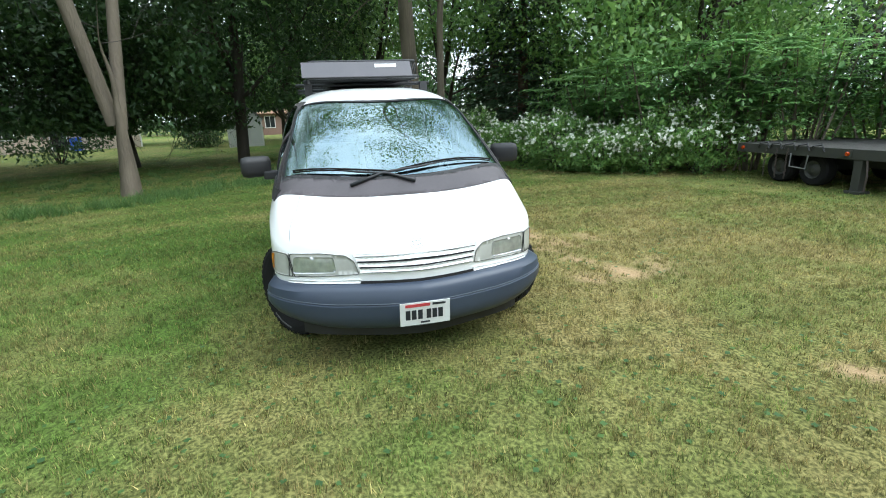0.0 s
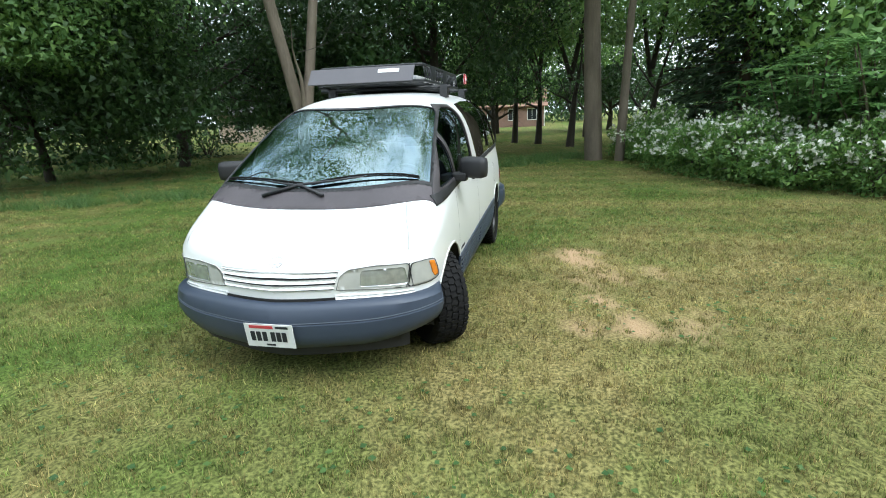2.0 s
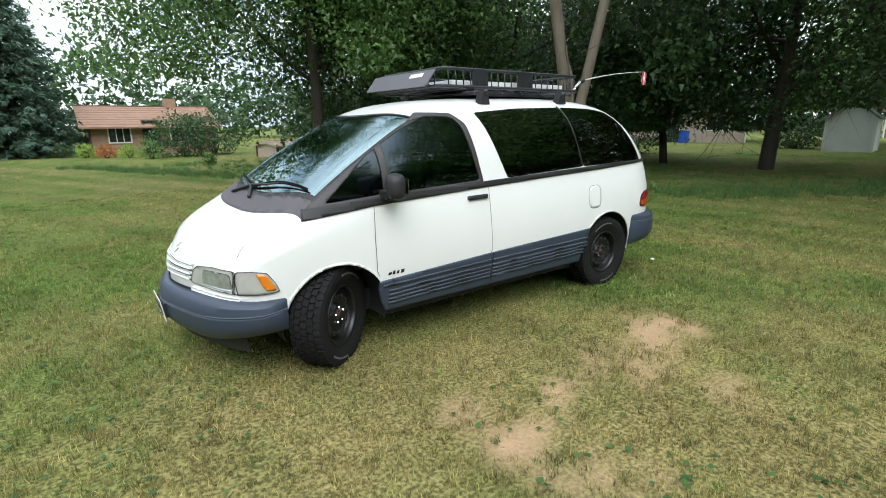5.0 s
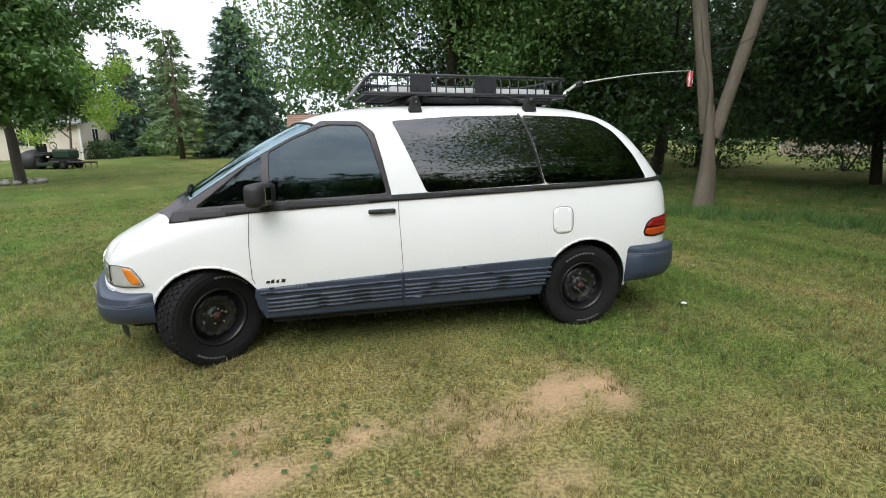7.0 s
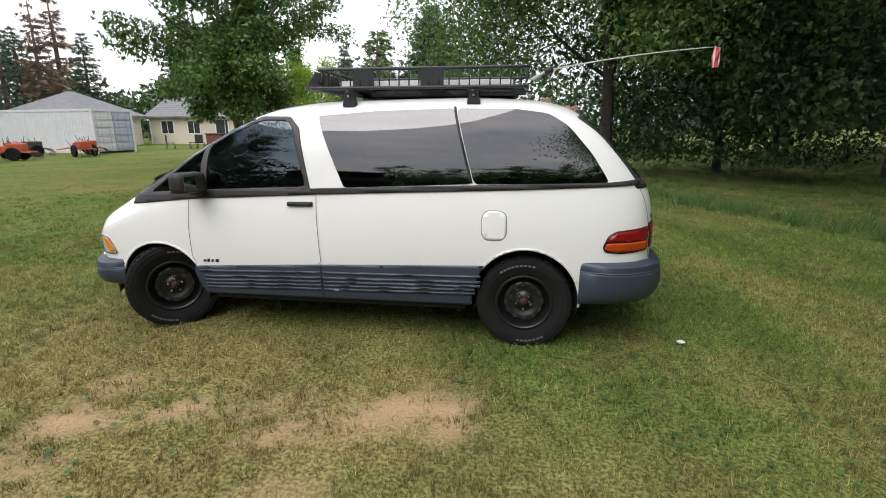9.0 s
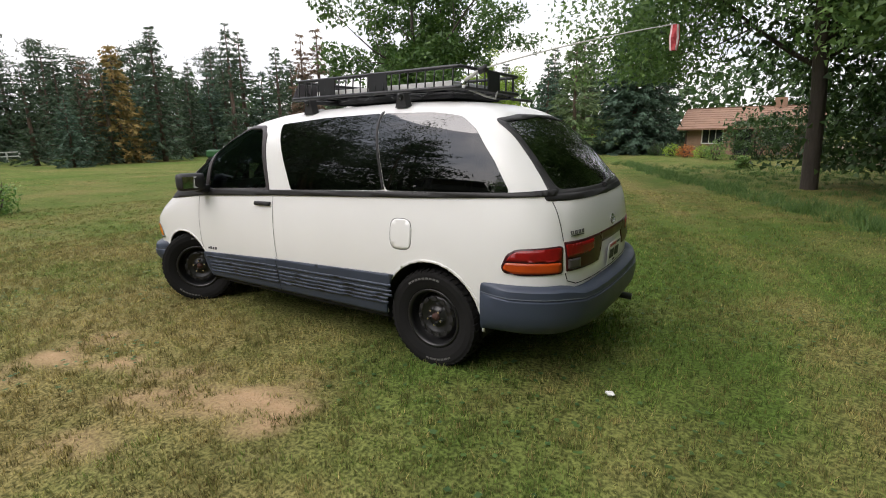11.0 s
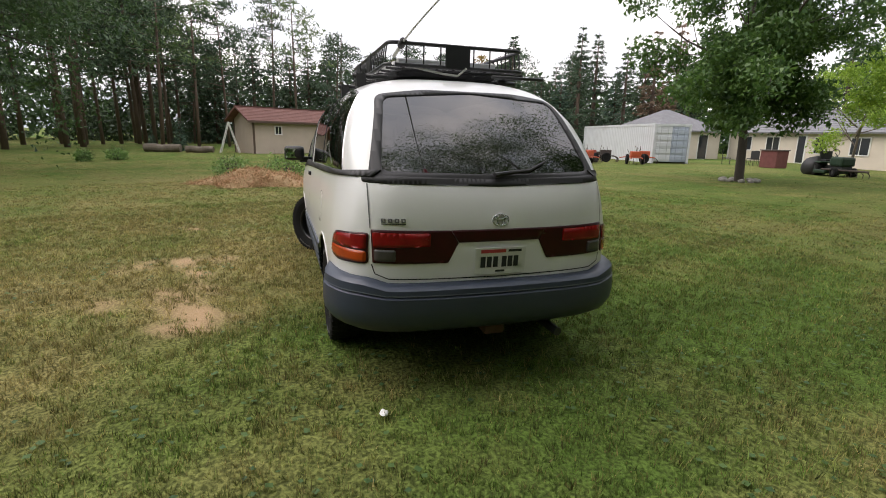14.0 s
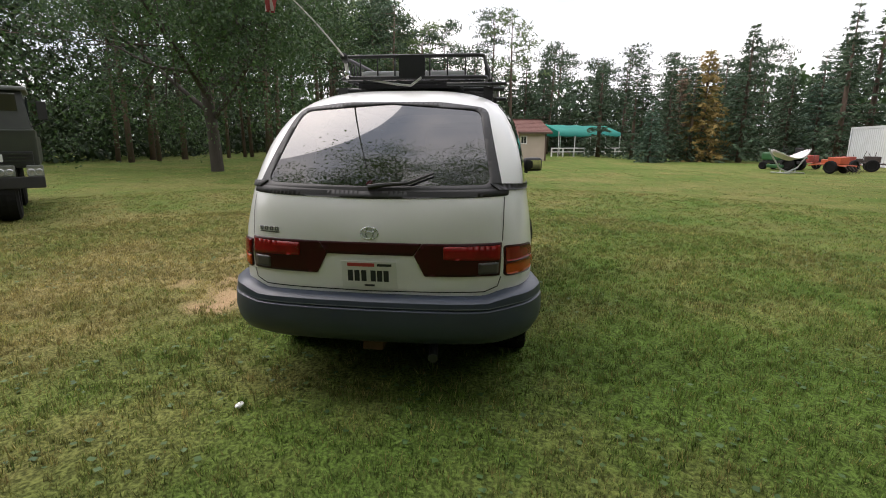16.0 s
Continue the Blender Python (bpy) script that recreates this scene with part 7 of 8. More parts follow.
for k, mt in enumerate((METAL_WHITE, METAL_PALEBLUE)):
    y1 = -.12 - k * 1.11
    y0 = y1 - 1.08
    door = part("door", one_box(.02, y0, .12, .06, y1, CH - .15), mt, box, "white steel door" if k == 0 else "pale blue steel door")
    for j in range(5):
        z = .22 + j * .42
        part("rib", one_box(-.025, y0 + .06, z, .018, y1 - .06, z + .27, .02), mt, door)
    for yy in (y0 + .3, y1 - .3):
        part("lock_rod", tube(bmesh.new(), [(-.05, yy, .15), (-.05, yy, CH - .17)], .018, 6), mt, door)
        part("lock_handle", one_box(-.07, yy - .02, 1.0, -.05, yy + .3, 1.04), mt, door)

# pale ranch house: near wing, main wing and the grey-roofed garage
wing = gable_building("house_wing", "cream lap-sided house wing with a grey gable roof", "house", frame_at(22.3, -33.0, (15.9, -32.6)), 6.5, 6.6, 2.3, 3.5, SIDING_CREAM, ROOF_GREY, .15, TRIM_WHITE, (.3, .3), .35)
main = gable_building("ranch_house", "cream single-storey house with a grey roof", "house", frame_at(31.0, -35.6, (22.4, -36.4)), 8.6, 7.0, 2.45, 4.0, SIDING_CREAM, ROOF_GREY, .15, TRIM_WHITE, (.3, .0), .45)
garage = thing("garage", "cream garage with a grey hip roof behind the container", "garage", frame_at(37.0, -28.1, (31.0, -28.1)))
part("wall", one_box(0, 0, -.1, 6.0, 6.4, 2.4), SIDING_CREAM, garage)
bm = bmesh.new()
base = [bm.verts.new(p) for p in ((-.4, -.4, 2.32), (6.4, -.4, 2.32), (6.4, 6.8, 2.32), (-.4, 6.8, 2.32))]
low = [bm.verts.new((v.co.x, v.co.y, 2.2)) for v in base]
top = [bm.verts.new((3.0, 2.9, 4.1)), bm.verts.new((3.0, 3.5, 4.1))]
for q in ((base[0], base[1], top[0]), (base[1], base[2], top[1], top[0]), (base[2], base[3], top[1]), (base[3], base[0], top[0], top[1])):
    bm.faces.new(q)
for i in range(4):
    bm.faces.new((low[i], low[(i + 1) % 4], base[(i + 1) % 4], base[i]))
bm.faces.new(low[::-1])
part("roof", bm, ROOF_GREY, garage)
for ob, L, W, spec_ in ((wing, 6.5, 6.6, (("f", 3.6, 1.35, 1.1, 1.0, 1), ("f", 1.0, 1.35, .7, 1.0, 1), ("r", 2.0, 1.35, .8, 1.1, 1), ("r", 4.6, 1.35, .8, 1.1, 1))),
                        (main, 8.6, 7.0, (("f", 1.5, 1.4, 1.0, 1.0, 1), ("f", 3.8, 1.4, 1.0, 1.0, 1))),
                        (garage, 6.0, 6.4, (("r", 1.6, 1.5, .5, .7, 0), ("r", 4.6, 1.0, .9, 1.95, 0)))):
    for sd, u, z, w, h, bars in spec_:
        window_on(ob, sd, u, z, w, h, L, W, TRIM_WHITE, bars)
for k in range(3):
    window_on(main, "f", 6.1 + k * .82, 1.02, .74, 1.95, 8.6, 7.0, TRIM_WHITE, 0, "patio_door")
tub = thing("patio_box", "dark red wooden box on the patio", "box", Matrix.Translation((19.6, -27.0, 0)))
part("body", one_box(-.55, -.45, 0, .55, .45, 1.0, .03), mat("dark_red_wood", (.16, .05, .045), (.12, .04, .036), rough=.8, scale=4), tub)
part("lid", one_box(-.6, -.5, 1.0, .6, .5, 1.06, .01), RUSTY, tub)


def garden_chair(x, y, turn, mtl, label):
    ob = thing("garden_chair", label, "chair", Matrix.Translation((x, y, 0)) @ Matrix.Rotation(turn, 4, "Z"), "chairs on the patio")
    part("seat", one_box(-.25, -.25, .40, .25, .25, .44, .01), mtl, ob)
    part("backrest", one_box(-.25, .22, .44, .25, .26, .95, .01), mtl, ob)
    for a in (-.23, .23):
        for b in (-.23, .23):
            part("leg", tube(bmesh.new(), [(a, b, 0), (a, b, .4)], .018, 5), mtl, ob)
    return ob


for x, y, a in ((21.3, -27.6, .4), (22.3, -28.4, 2.0), (23.2, -27.2, -.8)):
    garden_chair(x, y, a, MACHINE_BLACK, "dark metal garden chair on the patio")

# brick house with an orange-brown roof
brick = gable_building("brick_house", "low tan brick house with a weathered orange-brown roof", "house", frame_at(2.9, -33.0, (-4.4, -33.0)), 6.8, 7.0, 1.8, 2.95, BRICK_TAN, ROOF_ORANGE, .2, TRIM_BROWN, (.5, .5), .6, board=False)
for u, w, h in ((1.5, 1.1, 1.0), (5.0, 1.4, 1.1)):
    window_on(brick, "f", u, 1.25, w, h, 6.8, 7.0, TRIM_WHITE, 2)
window_on(brick, "f", 3.2, 1.0, .85, 1.95, 6.8, 7.0, TRIM_BROWN, 0, "front_door")
part("chimney", one_box(4.6, 3.2, 2.5, 5.3, 3.9, 3.5), BRICK_TAN, brick)
cabin = gable_building("low_shed", "low tan board-sided shed half hidden by trees", "shed", frame_at(-4.6, -22.4, (-7.2, -23.0)), 2.3, 2.0, .62, .80, SIDING_TAN, SIDING_TAN, .12, TRIM_BROWN, (.15, .15), .15)
white_shed = gable_building("white_shed", "small white lap-sided shed beyond the grove", "shed", frame_at(-28.0, -3.9, (-30.5, -4.3)), 2.6, 2.0, 1.75, 2.6, SIDING_WHITE, ROOF_GREY, .15, TRIM_WHITE, (.15, .15), .12)
far_house = gable_building("far_brick_house", "far reddish-brick house with a tan roof and white windows", "house", frame_at(-54.0, -9.5, (-54.8, .5)), 10.0, 7.0, 2.5, 4.3, mat("red_brick", (.25, .15, .115), (.20, .12, .095), rough=.85, scale=6, grain=40, bump=.3), ROOF_ORANGE, .2, TRIM_WHITE, (.4, .4), .4, board=False)
for u in (1.6, 4.0, 6.4, 8.6):
    window_on(far_house, "f", u, 1.4, 1.0, 1.2, 10, 7, TRIM_WHITE, 1)
left_house = gable_building("far_tan_house", "tan house with a dark roof and a white door, behind trees", "house", frame_at(-31.6, -25.5, (-36.8, -13.5)), 13.0, 7.0, 2.5, 4.2, SIDING_TAN, ROOF_DARK, .15, TRIM_WHITE, (.4, .4), .5)
for u in (2.0, 5.0, 11.0):
    window_on(left_house, "f", u, 1.45, 1.2, 1.0, 13, 7, TRIM_WHITE, 1)
window_on(left_house, "f", 8.0, 1.02, .9, 2.0, 13, 7, TRIM_WHITE, 0, "front_door")
bin_ = thing("blue_bin", "bright blue plastic bin by the house door", "bin", frame_at(-31.6, -25.5, (-36.8, -13.5)) @ Matrix.Translation((8.9, -.8, 0)))
part("body", one_box(-.35, -.35, 0, .35, .35, .85, .04), BLUE_PAINT, bin_)
part("lid", one_box(-.38, -.38, .85, .38, .38, .92, .02), BLUE_PAINT, bin_)

# small red car by the brick house
car = thing("red_car", "small red car parked beside the brick house", "car", Matrix.Translation((11.2, -43.0, 0)))
bm = bmesh.new()
prof = ((-2.0, .3), (-2.05, .75), (-1.5, .9), (-.9, 1.4), (.6, 1.42), (1.15, .95), (1.95, .82), (2.05, .35))
a = [bm.verts.new((x, -.82, z)) for x, z in prof]
b = [bm.verts.new((x, .82, z)) for x, z in prof]
bm.faces.new(a)
bm.faces.new(b[::-1])
for i in range(8):
    bm.faces.new((a[i], b[i], b[(i + 1) % 8], a[(i + 1) % 8]))
part("body", bm, RED_PAINT, car)
for s in (-.83, .83):
    part("side_window", one_box(-.8, s - .008, .98, .65, s + .008, 1.3), PANE, car)
    for x in (-1.3, 1.3):
        w = part("wheel", lathe(bmesh.new(), [(.0, -.09), (.2, -.09), (.3, -.07), (.3, .07), (.2, .09), (0, .09)], 20), RUBBER, car)
        w.location = (x, s, .3)


# ---- flatbed trailer ----
tr = thing("flatbed_trailer", "dark military flatbed trailer with chains hanging from its deck", "trailer")
TX0, TX1, TY0, TY1, TZ = -2.35, 1.7, 8.0, 10.4, .70
for k in range(11):
    y0 = TY0 + .07 + k * .206
    part("deck_plank", one_box(TX0 + .06, y0, TZ - .05, TX1 - .06, y0 + .198, TZ, .006), mat("dark_deck_wood", (.060, .055, .050), (.030, .028, .026), rough=.9, scale=3, grain=40, stretch=(8, 1, 8), bump=.2), tr)
for y in (TY0, TY1 - .07):
    part("side_rail", one_box(TX0, y, TZ - .16, TX1, y + .07, TZ + .012, .008), OLIVE, tr, "dark steel side rail")
for x in (TX0, TX1 - .06):
    part("end_rail", one_box(x, TY0 + .071, TZ - .16, x + .06, TY1 - .071, TZ + .012, .008), OLIVE, tr)
for k in range(6):
    x = TX0 + .5 + k * .6
    part("cross_member", one_box(x, TY0 + .072, TZ - .15, x + .06, TY1 - .072, TZ - .052), OLIVE, tr)
for y in (8.75, 9.6):
    part("chassis_beam", one_box(TX0 + .3, y - .05, TZ - .36, TX1 - .2, y + .05, TZ - .16), OLIVE, tr)
for x in (-2.18, -.03):
    lamp = part("marker_plate", one_box(x - .07, TY0 - .012, TZ - .13, x + .07, TY0 - .001, TZ - .01, .004), OLIVE, tr)
    lm = part("marker_light", lathe(bmesh.new(), [(0, -.03), (.028, -.028), (.036, -.01), (.036, 0)], 14), LENS_ORANGE, lamp, "orange marker light")
    lm.location = (x, TY0 - .012, TZ - .07)
for x in (-1.62, -1.36, -1.14):
    bm = bmesh.new()
    r = random.Random(int(-x * 100))
    n = 13
    for k in range(n):
        z = TZ - .07 - k * .042
        c = Vector((x + r.gauss(0, .008), TY0 - .03, z))
        tube(bm, [c + Vector((math.cos(a) * .012 if k % 2 else 0, math.cos(a) * .012 if not k % 2 else 0, math.sin(a) * .03)) for a in np.linspace(0, 6.283, 9)[:-1]], .006, 5, closed=True)
    part("chain", bm, RUSTY, tr, "hanging rusty chain")
bm = bmesh.new()
for k in range(5):
    x = -1.8 + k * .28
    tube(bm, [(x, TY0 - .02, TZ - .05), (x + .05, TY0 - .04, TZ + .03), (x + .14, TY0 + .06, TZ + .05), (x + .22, TY0 - .03, TZ + .02), (x + .26, TY0 - .03, TZ - .06)], .017, 6)
part("tie_down_strap", bm, MACHINE_BLACK, tr, "black straps heaped on the deck edge")
bm = bmesh.new()
tube(bm, [(-1.06, TY0 - .02, TZ - .12), (-1.06, TY0 - .03, TZ - .36), (-.74, TY0 - .03, TZ - .38), (-.72, TY0 - .02, TZ - .14)], .013, 6)
part("step_loop", bm, mat("pale_steel", (.30, .30, .29), (.2, .2, .2), rough=.5, metal=.6), tr, "pale steel step loop")
bm = one_box(.07, TY0 + .02, 0, .21, TY0 + .16, TZ - .16, .01)
cuboid(bm, .0, TY0 - .02, -.02, .28, TY0 + .2, .03, .01)
part("support_leg", bm, OLIVE, tr)
bm = bmesh.new()
tube(bm, [(.30, TY0 + .0, TZ - .16), (.36, TY0 - .04, .3), (.34, TY0 - .03, .05)], .016, 6)
part("chain", bm, RUSTY, tr)
for y in (8.28, 10.0):
    for x in (-1.45, -.75):
        wh = part("wheel", lathe(bmesh.new(), [(.0, -.06), (.14, -.07), (.17, -.12), (.26, -.12), (.29, -.09), (.30, 0), (.29, .09), (.26, .12), (.17, .12), (.14, .07), (0, .06)], 28), RUBBER, tr, "black trailer wheel")
        wh.location = (x, y, .29)
        rim = part("rim", lathe(bmesh.new(), [(0, -.125), (.05, -.12), (.12, -.08), (.16, -.122)], 20), OLIVE, wh)
for x in (-1.45, -.75):
    part("axle", tube(bmesh.new(), [(x, 8.3, .29), (x, 10.0, .29)], .05, 8), OLIVE, tr)
bm = bmesh.new()
tube(bm, [(TX1, 8.6, TZ - .2), (TX1 + .45, 9.2, .5)], .05, 8)
tube(bm, [(TX1, 9.8, TZ - .2), (TX1 + .45, 9.2, .5)], .05, 8)
part("drawbar", bm, OLIVE, tr)

# ---- camouflage truck ----
CAMO = mat("camouflage_paint", (.036, .046, .028), (.010, .011, .010), rough=.6, scale=1.6, grain=9, fine=.2)
ramp_in = [n for n in CAMO.node_tree.nodes if n.bl_idname == "ShaderNodeTexNoise"][0]
ramp_in.inputs["Detail"].default_value = 1.0
truck = thing("military_truck", "camouflage-painted military truck with a black bumper", "truck",
              Matrix.Translation((4.62, 7.64, 0)) @ Matrix.Rotation(radians(45), 4, "Z") @ Matrix.Translation((-4.62, -7.64, 0)))
cab = part("cab", one_box(4.66, 7.66, .95, 6.2, 9.9, 1.62, .03), CAMO, truck, "camouflage cab body")
bm = bmesh.new()
a = [bm.verts.new(p) for p in ((4.72, 7.70, 1.621), (4.72, 9.86, 1.621), (6.2, 9.86, 1.621), (6.2, 7.70, 1.621))]
b = [bm.verts.new(p) for p in ((4.98, 7.78, 2.30), (4.98, 9.78, 2.30), (6.2, 9.78, 2.30), (6.2, 7.78, 2.30))]
for i in range(4):
    bm.faces.new((a[i], a[(i + 1) % 4], b[(i + 1) % 4], b[i]))
bm.faces.new(b)
bmesh.ops.recalc_face_normals(bm, faces=bm.faces)
upper = part("cab_upper", bm, CAMO, truck)
bm = one_box(4.90, 7.70, 2.301, 6.25, 9.86, 2.37, .03)
part("cab_roof", bm, mat("pale_canvas_roof", (.20, .21, .20), (.15, .16, .15), rough=.7), truck, "pale grey cab roof")
tilt = pose(4.845, 0, 1.98, 0, -21, 0)
for y0, y1 in ((7.86, 8.75), (8.81, 9.7)):
    part("windscreen_pane", one_box(-.018, y0, -.27, -.002, y1, .27, m=tilt), PANE, truck, "dark flat windscreen pane")
part("side_window", one_box(5.1, 7.715, 1.72, 5.85, 7.745, 2.2), PANE, truck)
part("grille_panel", one_box(4.63, 7.74, .96, 4.659, 9.82, 1.24, .006), MACHINE_BLACK, truck)
for z in (1.0, 1.06, 1.12, 1.18):
    part("grille_bar", one_box(4.612, 7.76, z, 4.629, 9.80, z + .025), CAMO, truck)
part("plate_blank", one_box(4.60, 8.16, 1.06, 4.611, 8.31, 1.19), PLATE_WHITE, truck, "small blank white plate")
part("front_bumper", one_box(4.48, 7.62, .60, 4.62, 9.95, .80, .015), MACHINE_BLACK, truck, "black steel bumper")
for y0, y1 in ((7.62, 7.86), (8.02, 8.28), (9.29, 9.55), (9.71, 9.95)):
    br = part("lamp_guard", one_box(4.50, y0, .80, 4.62, y1, 1.0, .02), mat("pale_guard_paint", (.16, .17, .15), (.11, .12, .10), rough=.6), truck, "pale lamp guard")
    for f in (.28, .74):
        lm = part("round_lamp", lathe(bmesh.new(), [(0, -.02), (.045, -.018), (.055, -.008), (.066, -.012), (.066, .0)], 16), LENS_CORE, br, "round lamp")
        lm.matrix_local = pose(4.499, y0 + (y1 - y0) * f, .89, 0, 0, -90)
for y in (7.98, 9.6):
    for x in (5.0, 7.6):
        wh = part("wheel", lathe(bmesh.new(), [(.0, -.08), (.24, -.09), (.28, -.17), (.44, -.17), (.50, -.13), (.51, 0), (.50, .13), (.44, .17), (.28, .17), (.24, .09), (0, .08)], 32), RUBBER, truck, "big black tyre")
        wh.location = (x, y + .22 if y < 9 else y - .22, .5)
part("chassis", one_box(4.7, 8.5, .55, 9.2, 9.1, .8), OLIVE, truck)
part("cargo_bed", one_box(6.35, 7.66, .95, 9.4, 9.9, 1.5, .02), CAMO, truck, "camouflage cargo bed")
for y in (7.52, 10.0):
    bm = bmesh.new()
    tube(bm, [(4.95, 7.72 if y < 9 else 9.84, 1.66), (4.85, y, 1.75), (4.85, y, 2.1)], .012, 6)
    cuboid(bm, 4.83, y - .07, 1.8, 4.86, y + .07, 2.12, .008)
    part("mirror", bm, MACHINE_BLACK, truck)

# ---- mulch pile ----
rs2 = np.random.RandomState(12)
u, a = np.meshgrid(np.linspace(0, 1, 22), np.linspace(0, 6.2832, 61)[:-1], indexing="ij")
edge = 1 + .22 * np.sin(2 * a + .6) * np.cos(3 * a) + .12 * np.sin(5 * a)
mx, my = 11.6 + u * edge * .95 * np.cos(a), 1.85 + u * edge * 1.5 * np.sin(a)
mz = .40 * (1 - u ** 1.6) * (.75 + .5 * vnoise(mx, my, .45, 61)) + .10 * (vnoise(mx, my, .12, 62) - .5) * (1 - u) - .03
idx = np.arange(22 * 60).reshape(22, 60)
q = np.stack([idx[:-1], idx[1:], np.roll(idx, -1, 1)[1:], np.roll(idx, -1, 1)[:-1]], -1).reshape(-1, 4)
STRAW = mat("straw_mulch", (.52, .33, .18), (.40, .245, .13), rough=.95, scale=5, grain=40, bump=.5, island=.25)
pile = tagged(link_mesh("mulch_pile", fast_mesh("mulch_pile", np.stack([mx.ravel(), my.ravel(), mz.ravel()], 1), q), STRAW), "heap of tan straw mulch on the lawn", "mulch", kind="stuff")
n = 5000
uu, aa = np.sqrt(rs2.uniform(0, 1, n)) * 1.12, rs2.uniform(0, 6.283, n)
ee = 1 + .22 * np.sin(2 * aa + .6) * np.cos(3 * aa) + .12 * np.sin(5 * aa)
cx, cy = 11.6 + uu * ee * .95 * np.cos(aa), 1.85 + uu * ee * 1.5 * np.sin(aa)
cz = np.maximum(.40 * (1 - np.minimum(uu, 1) ** 1.6) * (.75 + .5 * vnoise(cx, cy, .45, 61)), .01)
straw = leaf_mesh("loose_straw", np.stack([cx, cy, cz], 1), .14, 13, droop=-.05, slim=.12)
tagged(link_mesh("loose_straw", straw, STRAW), "loose straw scattered over the heap", "straw", kind="stuff")


# ---- machinery by the container ----
def implement(x, y, turn, paint, label, seed, k=1.0):
    """An old farm implement: a frame with wheels, a box and levers."""
    r = random.Random(seed)
    ob = thing("farm_implement", label, "machine", Matrix.Translation((x, y, 0)) @ Matrix.Rotation(turn, 4, "Z") @ Matrix.Scale(k, 4), "old implements by the container")
    bm = bmesh.new()
    for s in (-.4, .4):
        tube(bm, [(-1.1, s, .45), (0, s, .55), (.9, s * .5, .5), (1.5, 0, .4)], .04, 6)
    for xx in (-.9, 0, .7):
        tube(bm, [(xx, -.4, .5), (xx, .4, .5)], .035, 6)
    part("frame", bm, paint, ob)
    bm = bmesh.new()
    cuboid(bm, -.7, -.35, .55, .1, .35, .95, .04)
    cuboid(bm, .15, -.2, .55, .6, .2, .8, .04)
    part("hopper", bm, paint, ob)
    for s in (-.55, .55):
        w = part("wheel", lathe(bmesh.new(), [(.02, -.05), (.24, -.05), (.26, -.09), (.36, -.08), (.38, 0), (.36, .08), (.26, .09), (.24, .05), (.02, .05)], 20), RUBBER, ob, "black wheel")
        w.location = (-.3, s, .38)
    for _ in range(4):
        a_, b_ = r.uniform(-.8, .8), r.uniform(-.3, .3)
        part("lever", tube(bmesh.new(), [(a_, b_, .6), (a_ + r.uniform(-.2, .3), b_, 1.0 + r.random() * .35)], .018, 5), RUSTY, ob)
    for k_ in range(5):
        part("tine", tube(bmesh.new(), [(-1.1, -.5 + k_ * .25, .45), (-1.3, -.5 + k_ * .25, .25), (-1.2, -.5 + k_ * .25, .03)], .02, 5), RUSTY, ob)
    return ob


for x, y, a, p, lb, sd in ((23.4, -16.3, .4, ORANGE, "old orange farm implement with black wheels", 1), (24.6, -17.4, 2.0, RED_PAINT, "old red implement with levers and tines", 2),
                           (25.4, -19.0, 1.1, RUSTY, "rusty old implement with bare wheels", 3), (22.6, -19.4, -.5, ORANGE, "faded orange tiller beside the container", 4),
                           (23.6, -20.6, .9, ORANGE, "orange snow blade leaning on old machinery", 5), (27.4, -17.2, .2, RED_PAINT, "red rake implement with thin tines", 6)):
    implement(x, y, a, p, lb, sd, .82)


def lawn_tractor(x, y, turn, hood, seat, label, k=1.0):
    ob = thing("lawn_tractor", label, "tractor", Matrix.Translation((x, y, 0)) @ Matrix.Rotation(turn, 4, "Z") @ Matrix.Scale(k, 4), "garden tractors")
    part("hood", one_box(.15, -.27, .45, 1.05, .27, .85, .09), hood, ob)
    part("chassis", one_box(-.75, -.2, .32, 1.0, .2, .46, .02), MACHINE_BLACK, ob)
    part("fender", one_box(-.8, -.5, .55, -.05, .5, .63, .03), hood, ob)
    bm = one_box(-.62, -.24, .63, -.15, .24, .72, .03)
    cuboid(bm, -.7, -.24, .66, -.58, .24, 1.08, .04)
    part("seat", bm, seat, ob, "black seat")
    bm = bmesh.new()
    tube(bm, [(.3, 0, .8), (.02, 0, 1.0)], .02, 6)
    tube(bm, [(.02 + .03 * math.sin(t), .17 * math.cos(t), 1.0 + .16 * math.sin(t)) for t in np.linspace(0, 6.283, 17)[:-1]], .014, 6, closed=True)
    part("steering_wheel", bm, MACHINE_BLACK, ob)
    part("mower_deck", one_box(-.35, -.6, .12, .5, .6, .28, .05), hood, ob)
    for xx, yy, r_, w_ in ((-.45, .42, .30, .13), (-.45, -.42, .30, .13), (.8, .38, .2, .09), (.8, -.38, .2, .09)):
        w = part("wheel", lathe(bmesh.new(), [(.02, -w_ * .6), (r_ * .55, -w_ * .6), (r_ * .62, -w_), (r_ * .95, -w_ * .8), (r_, 0), (r_ * .95, w_ * .8), (r_ * .62, w_), (r_ * .55, w_ * .6), (.02, w_ * .6)], 20), RUBBER, ob, "black tyre")
        part("hub", lathe(bmesh.new(), [(0, -w_ * .72), (r_ * .5, -w_ * .70), (r_ * .54, -w_ * .6)], 14), seat, w)
        w.location = (xx, yy, r_)
    return ob


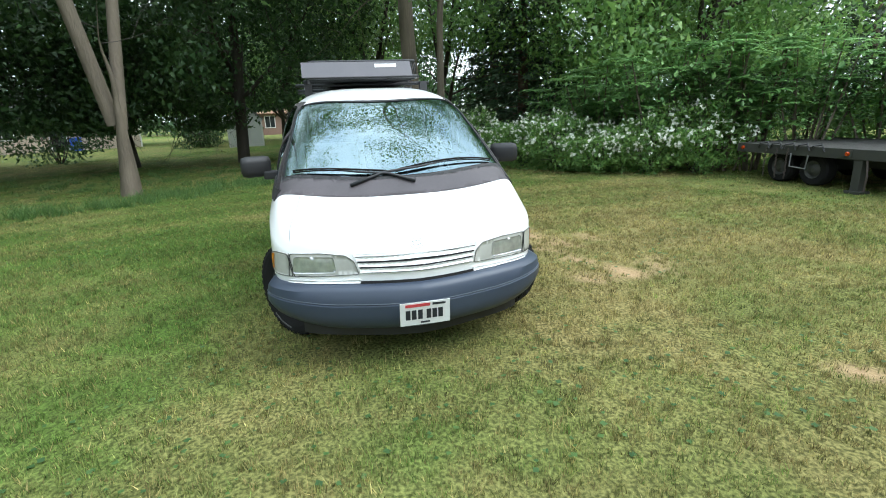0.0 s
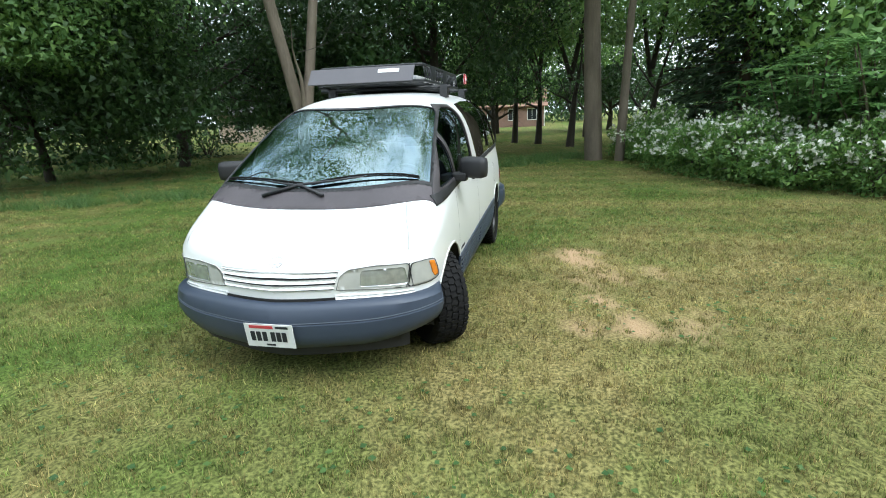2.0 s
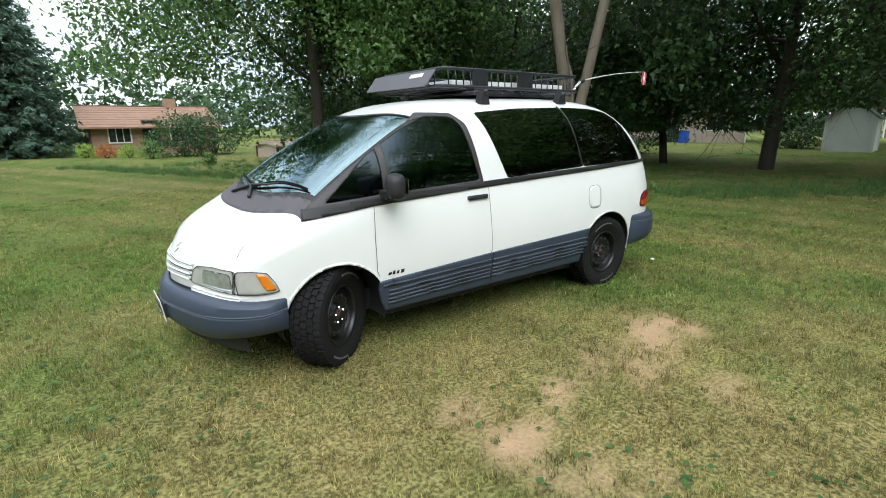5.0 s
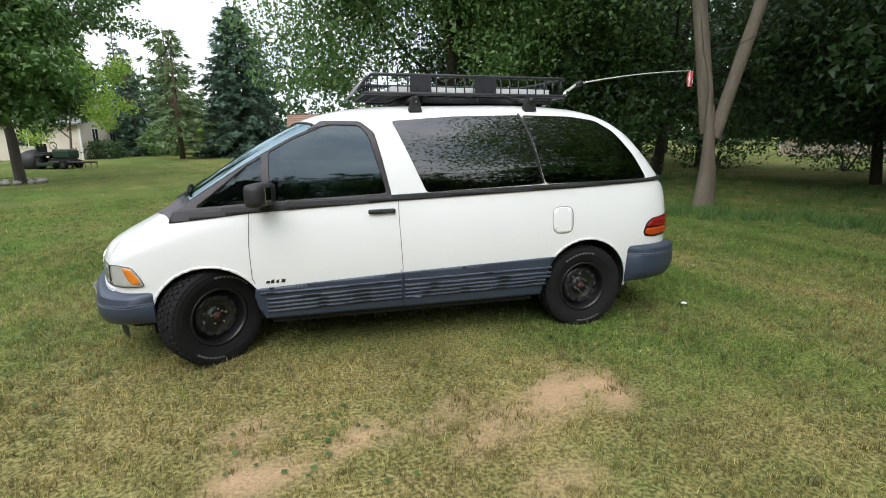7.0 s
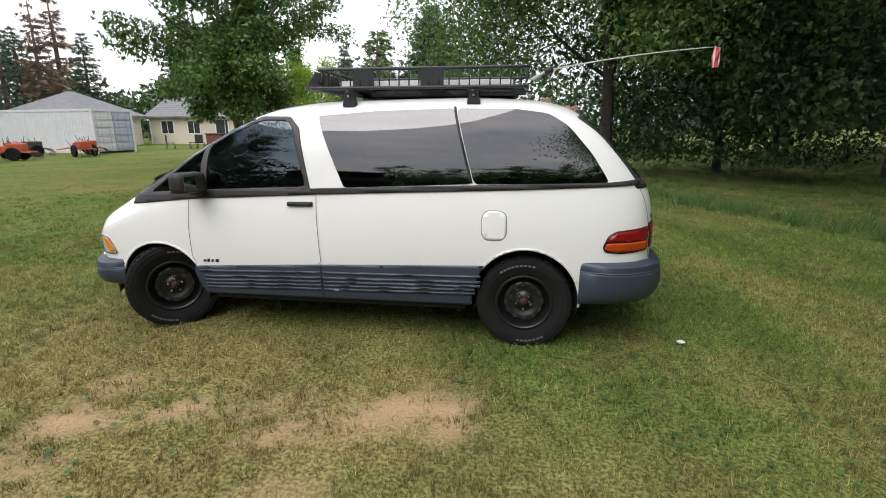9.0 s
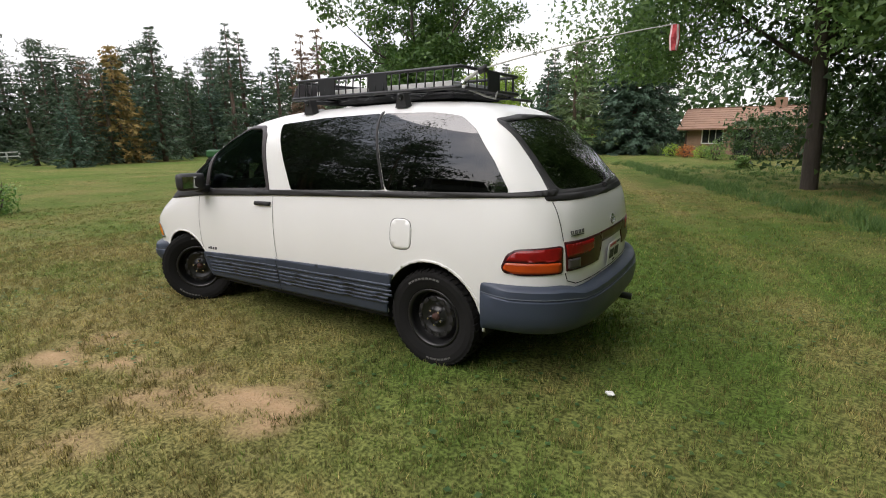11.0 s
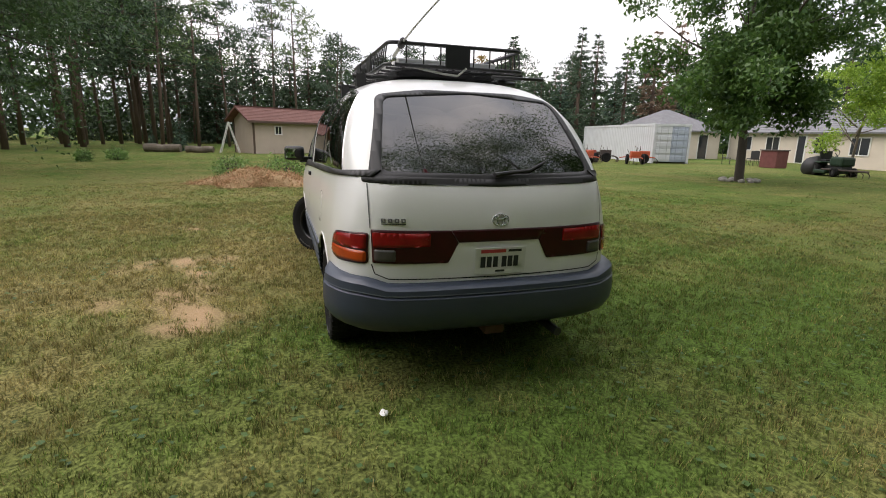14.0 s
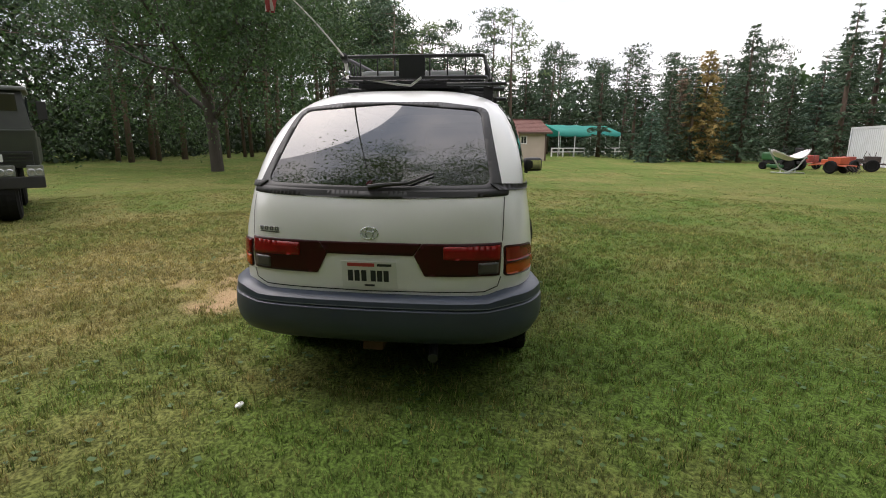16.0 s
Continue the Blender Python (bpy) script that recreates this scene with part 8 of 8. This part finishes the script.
lawn_tractor(13.6, -23.4, 2.7, mat("dark_green_paint", (.012, .038, .018), (.009, .028, .014), rough=.5), MACHINE_BLACK, "dark green lawn tractor beside a covered collector", 1.05)
lawn_tractor(26.0, -15.4, .5, GREEN_PAINT, MACHINE_BLACK, "old green garden tractor among the machinery", 1.1)
cover = thing("machine_cover", "black tarpaulin bulging over a grass collector", "cover", Matrix.Translation((14.55, -23.55, 0)))
bm = bmesh.new()
bmesh.ops.create_icosphere(bm, subdivisions=3, radius=1)
for v in bm.verts:
    k = 1 + .08 * math.sin(7 * v.co.x + 3 * v.co.z) * math.cos(5 * v.co.y)
    v.co = Vector((v.co.x * .55 * k, v.co.y * .52 * k, max(v.co.z, -.6) * .55 * k + .33))
part("cover", bm, MACHINE_BLACK, cover, smooth=True)
tines = thing("field_rake", "rusty field rake lying on the lawn", "implement", Matrix.Translation((11.7, -22.9, 0)))
bm = bmesh.new()
tube(bm, [(0, 0, .3), (1.9, .2, .32)], .05, 6)
for k in range(8):
    tube(bm, [(.1 + k * .24, .02 * k, .3), (.1 + k * .24, .02 * k - .25, .15), (.1 + k * .24, .02 * k - .2, .0)], .018, 5)
part("bar", bm, RUSTY, tines)

# hammock on its stand
ham = thing("hammock", "pale hammock slung on a curved metal stand", "hammock", frame_at(22.6, -13.0, (23.6, -15.4)))
bm = bmesh.new()
tube(bm, [(-.05, 0, 1.15), (.25, 0, .75), (.7, 0, .25), (1.25, 0, .06), (1.8, 0, .25), (2.25, 0, .75), (2.55, 0, 1.15)], .035, 8)
tube(bm, [(.8, -.5, .03), (.8, .5, .03)], .03, 6)
tube(bm, [(1.7, -.5, .03), (1.7, .5, .03)], .03, 6)
tube(bm, [(.8, 0, .03), (.8, 0, .2)], .03, 6)
tube(bm, [(1.7, 0, .03), (1.7, 0, .2)], .03, 6)
part("stand", bm, mat("pale_stand_metal", (.45, .46, .45), (.35, .36, .35), rough=.5), ham)
bm = bmesh.new()
rows = []
for i in range(13):
    t = i / 12
    x, z = .12 + 2.26 * t, 1.02 - .42 * math.sin(math.pi * t)
    w = .04 + .42 * math.sin(math.pi * t) ** .6
    rows.append([bm.verts.new((x, w * s, z + .12 * abs(s))) for s in (-1, -.5, 0, .5, 1)])
for r0, r1 in zip(rows, rows[1:]):
    for k in range(4):
        bm.faces.new((r0[k], r0[k + 1], r1[k + 1], r1[k]))
cl = part("cloth", bm, PALE_CLOTH, ham, smooth=True)
sol = cl.modifiers.new("thickness", "SOLIDIFY")
sol.thickness = .02

# ring of stones at the foot of the round maple
ring = thing("stone_ring", "ring of field stones round the maple's foot", "stones")
for k in range(13):
    r = random.Random(k)
    a = 6.283 * k / 13 + r.uniform(-.15, .15)
    bm = bmesh.new()
    bmesh.ops.create_icosphere(bm, subdivisions=2, radius=1)
    for v in bm.verts:
        v.co = Vector((11.4 + .62 * math.cos(a) + v.co.x * r.uniform(.10, .14), -15.4 + .62 * math.sin(a) + v.co.y * .11, .04 + v.co.z * .085)) + Vector((r.gauss(0, .008), r.gauss(0, .008), r.gauss(0, .008)))
    part("stone", bm, mat("field_stone", (.30, .28, .25), (.20, .19, .175), rough=.9, scale=5, grain=40, bump=.3), ring, smooth=True)
